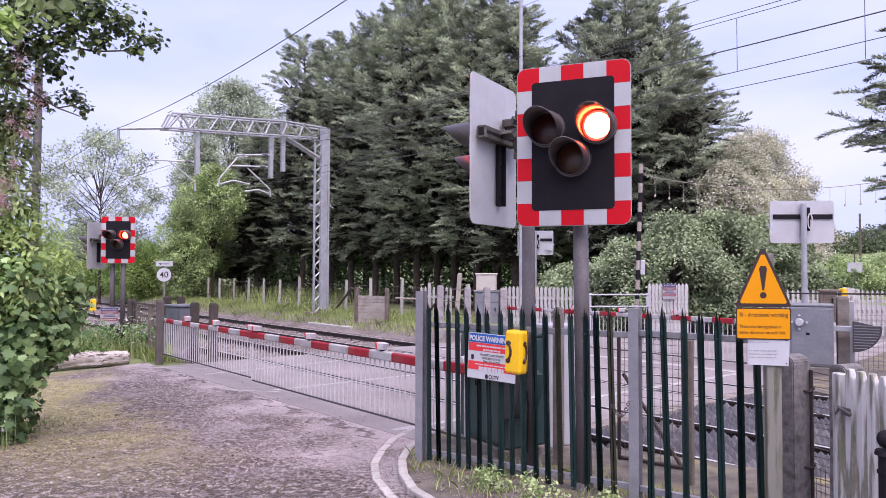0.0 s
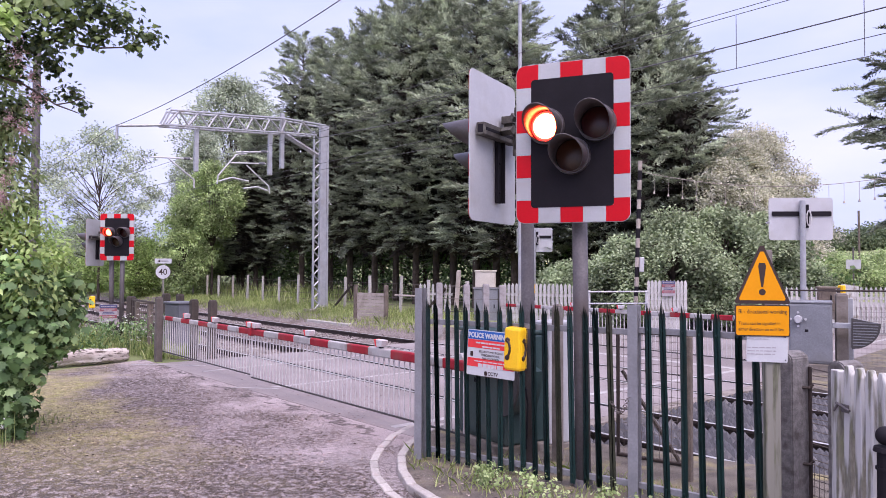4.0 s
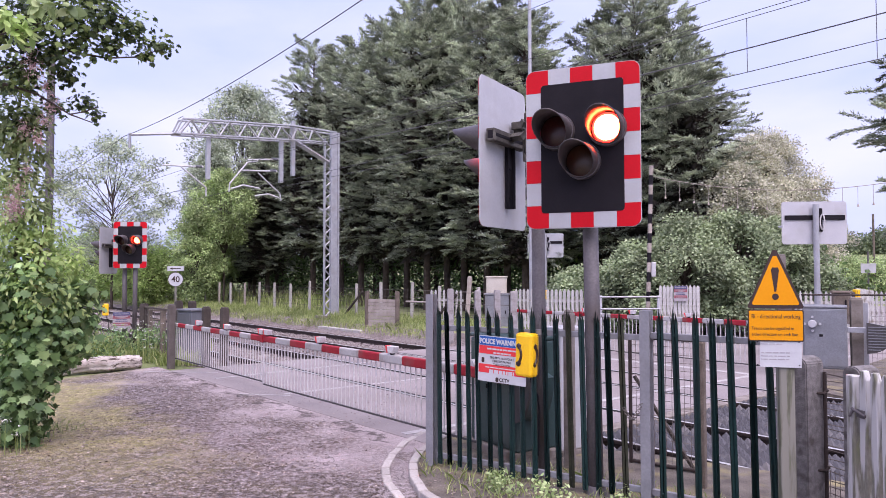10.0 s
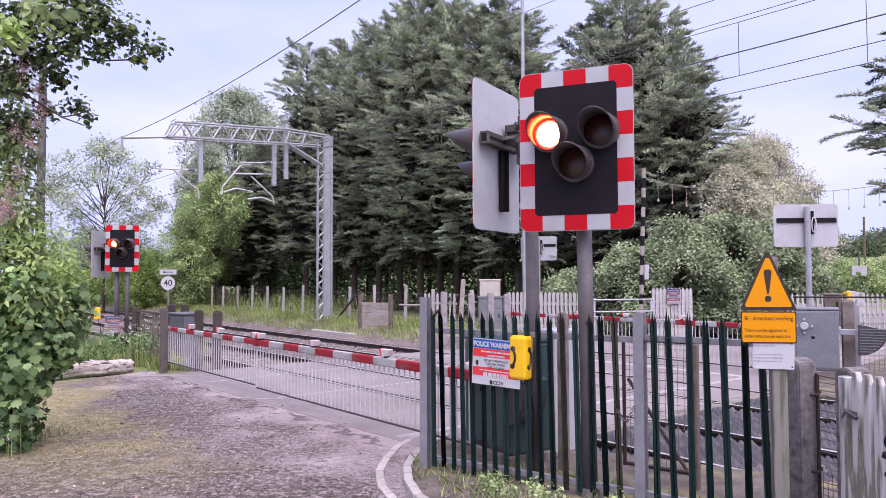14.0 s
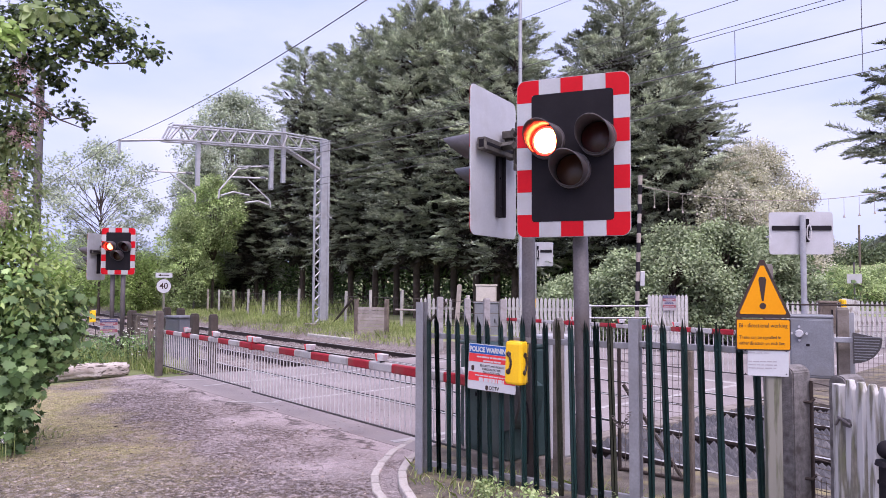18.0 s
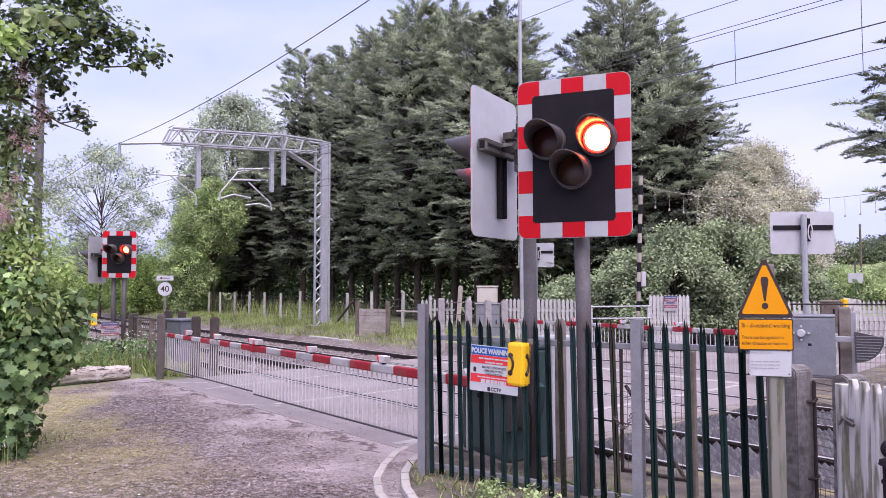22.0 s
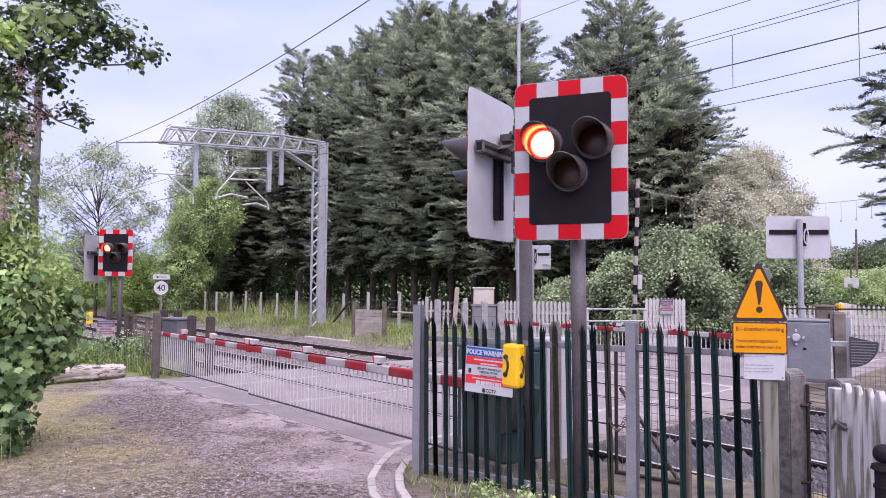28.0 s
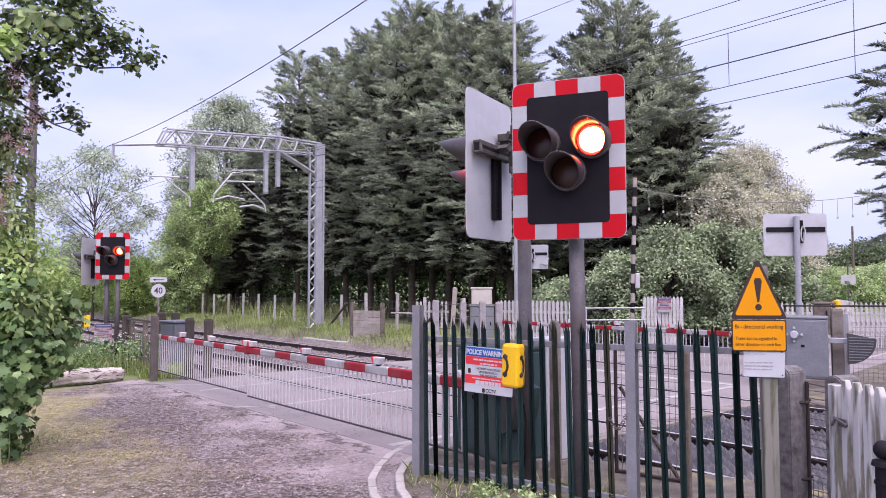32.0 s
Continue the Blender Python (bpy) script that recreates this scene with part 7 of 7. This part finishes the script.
broadleaf(-30.0, 60, 0, 4.8, 5.6, 38, L_LIME, "far green thicket beside the line", "shrub", "shrub", n=14000, leaf=0.24, clear=0.03, gaps=0.28, lumps=44, clumped=True)
broadleaf(9.7, 24.7, 0.2, 5.6, 2.1, 43, L_HAW, "low hawthorn with pale blossom beside the conifers", n=36000, leaf=0.095, gaps=0.24, lumps=60, clear=0.08, clumped=True)
broadleaf(13.5, 31, 0.3, 7.9, 3.4, 41, L_HAW, "hawthorn in pale blossom behind the crossing", n=64000, leaf=0.10, gaps=0.22, lumps=84, clear=0.08, clumped=True)
broadleaf(15.0, 31.5, 0.3, 6.0, 1.9, 44, L_HAW, "spreading hawthorn with pale blossom beside the far road", n=36000, leaf=0.10, gaps=0.24, lumps=60, clear=0.06, clumped=True)
broadleaf(11.2, 27.3, 0.3, 6.7, 2.5, 42, L_HAW, "hawthorn with pale blossom beside the conifers", n=48000, leaf=0.097, gaps=0.23, lumps=70, clear=0.08, clumped=True)
for i, (x, y, h, r) in enumerate(((5.6, 22.0, 2.5, 1.2), (7.2, 22.2, 3.4, 1.7), (8.9, 22.5, 3.6, 1.8), (10.5, 23.2, 3.4, 1.7), (4.1, 23, 1.75, 1.1))):
    broadleaf(x, y, 0.2, h, r, 50 + i, L_BUSH, "dense elder shrub with grey-green leaves", "shrub", "shrub", n=23000, leaf=0.105, clear=0.04, gaps=0.27, lumps=46, clumped=True)
t = conifer_meshes(9.8, 2.8, 61, 90, 1500, 0.36, 0.4, 0.85)
plant_tree("conifer", *t, pose(15.5, 21.5, 0, 0, 0, 40), "dark cedar with layered level branches")
for i, (x, y, h, r) in enumerate(((34, 62, 2.9, 4), (40, 64, 2.9, 4), (46, 68, 3.0, 5), (29, 60, 2.6, 3.5), (76, 150, 3.6, 6), (84, 152, 3.1, 6), (91, 150, 3.7, 6), (99, 156, 3.6, 7), (68, 155, 3.4, 6))):
    broadleaf(x, y, max(0, 0.065 * (0.768 * x + 0.64 * y - 70)), h, r, 70 + i, L_FRESH if i < 4 else L_FAR, "green hedge beside the far road" if i < 4 else "far tree on the field edge", "hedge_shrub" if i < 4 else "tree", "shrub" if i < 4 else "tree", n=14000 if i < 4 else 5000, leaf=0.2 if i < 4 else 0.6, clear=0.03, gaps=0.3, lumps=44, clumped=i < 4)


# ---- foliage close to the camera ----
def lobed_leaf(five=True):
    """The outline of a sycamore leaf, stalk at the origin, tip at y = 1."""
    half = [(0.0, 0.0), (0.18, 0.08), (0.45, -0.06), (0.40, 0.18), (0.66, 0.40), (0.39, 0.47), (0.38, 0.68), (0.16, 0.70), (0.0, 1.05)]
    pts = half + [(-x, y) for x, y in half[-2:0:-1]]
    return np.array(pts)


def narrow_leaf():
    half = [(0.0, 0.0), (0.16, 0.22), (0.2, 0.45), (0.12, 0.75), (0.0, 1.0)]
    return np.array(half + [(-x, y) for x, y in half[-2:0:-1]])


def leaf_cloud(blobs, per, size, outline, rng, hang=0.5, squash=0.8, shell=0.55, lift=0.75):
    """Leaves round each blob (x, y, z, radius): more at its outside, hanging and facing outwards."""
    out = []
    for x, y, z, r in blobs:
        n = int(per * (r / 0.3) ** 2)
        d = rng.normal(0, 1, (n, 3))
        d /= np.linalg.norm(d, axis=1, keepdims=True)
        rad = r * (shell + (1.15 - shell) * rng.random(n)) * rng.uniform(0.85, 1.2, n)
        c = np.array([x, y, z]) + d * rad[:, None] * np.array([1, 1, squash])
        nor = d * 0.8 + rng.normal(0, 0.45, (n, 3)) + np.array([0, -0.15, lift])
        nor /= np.linalg.norm(nor, axis=1, keepdims=True)
        tip = d * 0.5 + rng.normal(0, 0.5, (n, 3)) + np.array([0, 0, -hang])
        tip -= nor * (tip * nor).sum(1, keepdims=True)
        tip /= np.linalg.norm(tip, axis=1, keepdims=True)
        side = np.cross(tip, nor)
        s = (size * rng.uniform(0.6, 1.25, n))[:, None, None]
        px, py = outline[:, 0][None, :, None], outline[:, 1][None, :, None]
        bend = -0.38 * np.abs(px) - 0.22 * py ** 2
        out.append(c[:, None] + s * (side[:, None] * px + tip[:, None] * py + nor[:, None] * bend))
    return np.concatenate(out)


def branch_path(p, q, sag, n=8):
    p, q = Vector(p), Vector(q)
    return [p.lerp(q, i / n) + Vector((0.02 * math.sin(i * 1.7), 0.02 * math.cos(i * 2.3), sag * math.sin(math.pi * i / n))) for i in range(n + 1)]


def hedge_side():
    rng = np.random.default_rng(77)
    bush = [(-4.86, 7.98, 2.28, 0.32), (-4.78, 8.28, 2.43, 0.28), (-4.71, 8.18, 2.03, 0.39), (-4.53, 8.38, 2.07, 0.22), (-4.72, 7.88, 1.71, 0.34),
            (-4.51, 8.18, 1.57, 0.34), (-4.31, 8.38, 1.4, 0.17), (-4.58, 7.88, 1.21, 0.38), (-4.4, 8.18, 1.15, 0.27), (-4.7, 7.78, 0.85, 0.28),
            (-4.62, 7.88, 0.78, 0.24), (-4.6, 8.28, 0.92, 0.2), (-4.68, 7.98, 0.55, 0.16), (-5.1, 8.2, 1.5, 0.5), (-5.1, 8.2, 0.8, 0.45), (-5.2, 8.3, 2.2, 0.45), (-4.7, 8.0, 0.32, 0.2), (-4.75, 7.8, 0.45, 0.3), (-4.85, 7.9, 0.2, 0.3), (-4.3, 8.3, 1.75, 0.16)]
    th = thing("sycamore_bush", pose(0, 0, 0), "dense sycamore bush with broad lobed green leaves", "bush")
    part("stem", path_tube(bmesh.new(), branch_path((-4.95, 8.15, -0.05), (-4.75, 8.2, 2.5), 0.05), 0.045, 8, 0.012), M_BARK, th)
    for x, y, z, r in bush[:8]:
        part("branch", path_tube(bmesh.new(), branch_path((-4.9, 8.2, max(0.2, z - 0.7)), (x, y, z), 0.06), 0.016, 5, 0.005), M_BARK, th)
    low, high = [b for b in bush if b[2] < 2.0], [b for b in bush if b[2] >= 1.5 and b[0] < -4.4]
    part("crown", quads("crown", leaf_cloud(low, 200, 0.102, lobed_leaf(), rng, 1.5, 1.0, 0.25, 0.4), len(lobed_leaf()), L_SYCAMORE), None, th)
    part("upper_crown", quads("upper_crown", leaf_cloud(high, 330, 0.085, narrow_leaf(), rng, 0.35, 0.9, 0.3), len(narrow_leaf()), L_LIME), None, th, "yellow-green fresh shoots")

    top = [(-4.37, 7.18, 4.56, 0.34), (-4.02, 7.28, 4.6, 0.35), (-3.66, 7.38, 4.64, 0.29), (-3.4, 7.48, 4.55, 0.22), (-3.13, 7.48, 4.37, 0.16), (-3.28, 7.48, 4.25, 0.12),
           (-3.64, 7.48, 4.34, 0.17), (-3.95, 7.38, 4.34, 0.22), (-4.3, 7.38, 4.27, 0.28), (-4.6, 7.48, 4.06, 0.27), (-4.17, 7.58, 4.09, 0.16), (-4.09, 7.78, 3.83, 0.14),
           (-3.96, 7.78, 3.68, 0.10), (-4.4, 7.78, 3.77, 0.15), (-4.83, 7.98, 3.63, 0.25), (-3.8, 7.3, 4.95, 0.3), (-4.2, 7.2, 5.0, 0.4), (-4.8, 7.3, 4.5, 0.4)]
    th = thing("overhanging_tree", pose(0, 0, 0), "tree with small lobed leaves overhanging the lane", "tree")
    part("trunk", path_tube(bmesh.new(), branch_path((-6.4, 7.4, -0.05), (-5.9, 7.4, 5.6), 0.1), 0.14, 10, 0.07), M_BARK, th)
    limbs = (((-6.0, 7.4, 3.6), (-4.7, 7.45, 4.14), (-4.34, 7.45, 4.24), (-4.04, 7.45, 4.33), (-3.6, 7.45, 4.6)),
             ((-4.1, 7.45, 4.29), (-3.68, 7.45, 4.21), (-3.35, 7.45, 4.22), (-3.1, 7.45, 4.3)),
             ((-6.0, 7.4, 3.3), (-4.8, 7.5, 3.95), (-4.45, 7.5, 3.84), (-4.12, 7.55, 3.63), (-3.9, 7.6, 3.55)),
             ((-4.12, 7.55, 3.63), (-3.98, 7.6, 3.67), (-3.85, 7.6, 3.72)),
             ((-5.95, 7.4, 4.4), (-4.6, 7.4, 4.5), (-3.9, 7.4, 4.75), (-3.4, 7.4, 4.6)))
    for k, pts in enumerate(limbs):
        part("branch", path_tube(bmesh.new(), [Vector(p) for p in pts], (0.026, 0.012, 0.022, 0.008, 0.024)[k], 6, 0.005), M_BARK, th, "thin dark branch")
    near = [(-3.04, 5.0, 3.67, 0.07), (-3.14, 5.0, 3.62, 0.08), (-2.93, 5.02, 3.72, 0.05), (-3.2, 5.0, 3.75, 0.1)]
    part("near_shoot", quads("near_shoot", leaf_cloud(near, 380, 0.105, narrow_leaf(), rng, -0.2, 0.9, 0.1), len(narrow_leaf()), L_LIME), None, th, "pale fresh shoot with narrow leaves")
    part("shoot_stem", path_tube(bmesh.new(), [Vector(p) for p in ((-3.6, 5.0, 3.5), (-3.2, 5.0, 3.64), (-2.95, 5.02, 3.72))], 0.008, 5, 0.003), M_BARK, th)
    broad = [(-2.86, 5.0, 3.84, 0.06), (-2.76, 5.02, 3.83, 0.05), (-2.97, 5.0, 3.86, 0.07)]
    part("near_leaves", quads("near_leaves", leaf_cloud(broad, 330, 0.10, narrow_leaf() * np.array([1.7, 1.0]), rng, 0.7, 0.9, 0.1), len(narrow_leaf()), L_FRESH), None, th, "broad hanging leaves")
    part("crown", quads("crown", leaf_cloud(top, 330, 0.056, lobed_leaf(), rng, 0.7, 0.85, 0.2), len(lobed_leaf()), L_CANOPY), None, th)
    col = [(-5.03, 8.18, 3.14, 0.33), (-4.82, 8.18, 3.3, 0.16), (-4.95, 8.18, 2.68, 0.28), (-4.83, 8.38, 2.97, 0.13), (-5.1, 8.1, 3.7, 0.35), (-5.0, 7.9, 4.1, 0.3), (-4.75, 7.9, 3.75, 0.16), (-5.05, 8.0, 3.45, 0.36), (-4.85, 8.0, 3.5, 0.2), (-5.2, 8.1, 2.6, 0.4), (-4.95, 7.9, 2.95, 0.3), (-4.8, 8.1, 2.7, 0.2)]
    th = thing("lilac_bush", pose(0, 0, 0), "tall shrub with narrow leaves and fading pink blossom", "bush")
    part("stem", path_tube(bmesh.new(), branch_path((-5.15, 8.3, -0.05), (-5.0, 8.1, 4.2), 0.08), 0.04, 8, 0.012), M_BARK, th)
    part("crown", quads("crown", leaf_cloud(col, 340, 0.085, narrow_leaf(), rng, 0.4, 0.9, 0.25), len(narrow_leaf()), L_FRESH), None, th)
    fl = [(-4.61, 7.7, 4.55, 0.06), (-4.58, 7.6, 4.36, 0.08), (-4.56, 7.6, 4.17, 0.08), (-4.53, 7.8, 4.02, 0.07), (-4.53, 7.9, 3.82, 0.09), (-4.6, 7.9, 3.66, 0.06), (-4.61, 7.8, 3.42, 0.07), (-4.8, 7.85, 3.56, 0.06), (-4.88, 7.8, 2.65, 0.1), (-4.99, 8.0, 2.70, 0.10), (-4.92, 7.95, 2.9, 0.07), (-4.85, 8.0, 3.1, 0.06)]
    fl = [(0.96 * x, y - 0.32, 1.89 + 0.96 * (z - 1.89), 1.35 * r) for x, y, z, r in fl]
    part("blossom", quads("blossom", leaf_cloud(fl, 1700, 0.026, narrow_leaf(), rng, 0.0, 1.3, 0.1), len(narrow_leaf()), L_PINK), None, th, "fading pink blossom")


hedge_side()


def blades(n, rng, place, hmin, hmax, wide, lean=0.35):
    """Grass: n tapered blades; place(rng, n) gives their feet."""
    p = place(rng, n)
    h = rng.uniform(hmin, hmax, n)
    w = rng.uniform(0, 2 * math.pi, n)
    s = np.stack([np.cos(w), np.sin(w), np.zeros(n)], -1) * (wide * rng.uniform(0.6, 1.3, n))[:, None]
    d = np.stack([rng.normal(0, lean, n), rng.normal(0, lean, n), np.ones(n)], -1)
    m = p + d * np.array([0.35, 0.35, 0.6]) * h[:, None]
    t = p + d * h[:, None]
    return np.stack([p - s, p + s, m + s * 0.7, t, m - s * 0.7], 1)


def in_rail_frame(a0, a1, b0, b1, z):
    def place(rng, n):
        a, b = rng.uniform(a0, a1, n), rng.uniform(b0, b1, n)
        zz = ground_height(a, b) if z is None else np.full(n, z)
        return np.stack([0.640 * a + 0.768 * b, -0.768 * a + 0.640 * b, zz], -1)
    return place


def in_box(x0, x1, y0, y1, z):
    return lambda rng, n: np.stack([rng.uniform(x0, x1, n), rng.uniform(y0, y1, n), np.full(n, z)], -1)


def build_grass():
    rng = np.random.default_rng(5)
    v = np.concatenate([blades(20000, rng, in_rail_frame(-60, -16.2, 12.8, 16.5, None), 0.06, 0.24, 0.007),
                        blades(9000, rng, in_rail_frame(-40, -16.2, 12.8, 14.8, None), 0.06, 0.30, 0.006),
                        blades(2500, rng, in_rail_frame(-60, -18, 4.4, 5.3, None), 0.15, 0.5, 0.012),
                        blades(3000, rng, in_rail_frame(-60, -30, 16, 24, None), 0.3, 0.9, 0.02)])
    single("line_side_grass", quads("line_side_grass", v, 5, L_GRASS), None, pose(0, 0, 0), "long pale green grass along the railway", "grass", kind="stuff")
    v = np.concatenate([blades(2600, rng, in_box(-8.8, -6.0, 15.5, 18.0, -0.02), 0.12, 0.45, 0.010), blades(500, rng, in_box(-6.3, -5.4, 14.9, 15.6, -0.02), 0.1, 0.35, 0.010),
                        blades(260, rng, in_box(-5.6, -4.6, 7.6, 9.0, 0.0), 0.03, 0.09, 0.005)])
    single("verge_grass", quads("verge_grass", v, 5, L_GRASS), None, pose(0, 0, 0), "rough grass on the verge beside the log", "grass", kind="stuff")
    v = np.concatenate([blades(2600, rng, in_box(-0.3, 2.6, 4.9, 7.4, 0.02), 0.03, 0.13, 0.005, 0.7)])
    keep = v[:, 0, 1] > 6.6 - 0.62 * v[:, 0, 0] - 0.55
    keep &= v[:, 0, 1] < 7.5 - 0.7 * v[:, 0, 0]
    keep &= np.sin(5 * v[:, 0, 0]) * np.cos(4 * v[:, 0, 1]) > -0.25
    single("weed_grass", quads("weed_grass", v[keep], 5, L_GRASS), None, pose(0, 0, 0), "tufts of weedy grass at the foot of the fence", "grass", kind="stuff")
    # ivy and nettles below the fence
    bl = []
    r2 = random.Random(6)
    for i in range(60):
        x = 0.35 + 1.9 * r2.random() ** 1.5
        y = 6.62 - 0.645 * x + r2.uniform(-0.42, 0.12)
        bl.append((x, y, r2.uniform(0.05, 0.13), r2.uniform(0.05, 0.12)))
    single("ivy", quads("ivy", leaf_cloud(bl, 210, 0.036, narrow_leaf() * np.array([1.7, 1.0]), rng, 0.1, 0.9, 0.1), len(narrow_leaf()), L_FRESH), None, pose(0, 0, 0), "low ivy and nettles growing below the fence", "weeds", kind="stuff")
    bl = []
    for i in range(120):
        bl.append((r2.uniform(-7.9, -6.05), r2.uniform(15.4, 16.6), r2.uniform(0.1, 0.95) * r2.uniform(0.4, 1), r2.uniform(0.1, 0.2)))
    single("nettles", quads("nettles", leaf_cloud(bl, 110, 0.07, narrow_leaf(), rng, 0.3, 0.9, 0.1), len(narrow_leaf()), L_SYCAMORE), None, pose(0, 0, 0), "nettles and weeds round the timber posts", "weeds", kind="stuff")
    bl = [(-4.72 + 0.16 * math.sin(i * 2.1), 7.6 + 0.12 * math.cos(i * 3.3), 0.16 + 0.07 * (i % 5), 0.05) for i in range(9)]
    bl += [(r2.uniform(-6.9, -6.05), r2.uniform(15.3, 16.0), r2.uniform(0.3, 1.0), 0.05) for i in range(44)]
    single("cow_parsley", quads("cow_parsley", leaf_cloud(bl, 700, 0.02, narrow_leaf(), rng, -0.3, 0.35, 0.1), len(narrow_leaf()), L_WHITE), None, pose(0, 0, 0), "white cow parsley flower heads", "flowers", kind="stuff")
    v = np.concatenate([np.stack([np.array([b[0], b[1], 0.0]) + np.array(o) for o in ((-0.004, 0, 0), (0.004, 0, 0), (0.004, 0, b[2] * 0.6), (0, 0, b[2]), (-0.004, 0, b[2] * 0.6))])[None] for b in bl])
    single("parsley_stalks", quads("parsley_stalks", v, 5, L_GRASS), None, pose(0, 0, 0), "thin green cow parsley stalks", "flowers", kind="stuff")


build_grass()


def build_litter():
    """Dry leaf scraps and twigs scattered on the lane and round the fence."""
    rng = np.random.default_rng(15)
    n = 110000
    x, y = rng.uniform(-5.2, 0.2, n), rng.uniform(3.4, 13.0, n)
    dens = np.clip(1.25 - (y - 4.0) / 6.5, 0.05, 1) * np.clip(1.0 - (x + 2.5) / 5.0, 0.25, 1)
    wav = 0.5 + 0.5 * np.sin(1.3 * x + 0.9 * y + 2.0 * np.sin(0.8 * x - 0.6 * y)) * np.cos(1.1 * y - 0.7 * x)
    keep = (rng.random(n) < dens * (0.14 + 0.9 * wav ** 1.5)) & (x < -0.62 + 0.25 * np.clip(6.2 - y, 0, 4))
    x, y = x[keep], y[keep]
    k = len(x)
    sx, sy = rng.uniform(-0.35, 2.4, 1500), rng.uniform(0, 1, 1500)
    yy = 6.75 - 0.645 * sx - sy * 0.75
    x, y = np.concatenate([x, sx]), np.concatenate([y, yy])
    z = np.concatenate([np.full(k, 0.004), np.full(1500, 0.034)])
    m = len(x)
    s = 0.005 + 0.016 * rng.random(m) ** 2.2
    w = rng.uniform(0, 2 * math.pi, m)
    d = np.stack([np.cos(w), np.sin(w), rng.normal(0, 0.15, m)], -1) * s[:, None]
    e = np.stack([-np.sin(w), np.cos(w), rng.normal(0, 0.25, m)], -1) * (s * rng.uniform(0.25, 0.7, m))[:, None]
    p = np.stack([x, y, z + 0.25 * s], -1)
    v = np.stack([p - d, p + e, p + d * 1.1, p - e], 1)
    single("leaf_litter", quads("leaf_litter", v, 4, L_LITTER), None, pose(0, 0, 0), "dry brown leaf scraps strewn over the lane", "leaf litter", kind="stuff")


L_LITTER = leaf_material("dry_leaf_scraps", (0.055, 0.038, 0.032), (0.17, 0.128, 0.108), (0.46, 0.38, 0.335), 0.85, 0.05)
build_litter()


def understory():
    """Scrub below and behind the conifers, its leaf colour picked dark to stand for shade."""
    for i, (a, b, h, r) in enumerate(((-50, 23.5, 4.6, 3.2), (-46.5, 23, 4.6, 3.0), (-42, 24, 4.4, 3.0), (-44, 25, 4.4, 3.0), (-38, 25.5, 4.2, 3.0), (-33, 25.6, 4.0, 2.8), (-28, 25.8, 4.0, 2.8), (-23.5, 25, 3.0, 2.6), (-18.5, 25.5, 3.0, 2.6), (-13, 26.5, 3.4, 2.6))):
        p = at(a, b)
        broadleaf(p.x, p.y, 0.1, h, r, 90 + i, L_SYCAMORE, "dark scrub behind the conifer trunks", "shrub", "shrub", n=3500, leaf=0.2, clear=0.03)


understory()

tall_post(35.3, 60, 6.9, 0.1, M_TIMBER, "far timber pole beside the fields", "pole")


# ---- what moves: the lamps flash in turn ----
def motions():
    """Each lit lamp comes forward into its lens to shine and draws back behind it when dark."""
    period, first = 0.7668, 0.489
    for lamp, m, x, z, side in FLASHING:
        start = first - 2 * period if side == "right" else first - 1.5 * period
        out, back = m @ pose(x, -0.036, z), m @ pose(x, 0.0, z)
        on = lambda t: ((t - start) % period) < period / 2
        rows = [(0.0, out if on(0.0) else back)]
        state = on(0.0)
        for k in range(1, int(32 * FPS) + 1):
            now = on(k / FPS)
            if now != state:
                rows.append(((k - 1) / FPS, out if state else back))
                rows.append((k / FPS, out if now else back))
                state = now
        rows.append((32.0 + 1 / FPS, out if state else back))
        clean = [rows[0]]
        for r in rows[1:]:
            if r[0] > clean[-1][0] + 1e-6:
                clean.append(r)
        walk(lamp, clean)


motions()
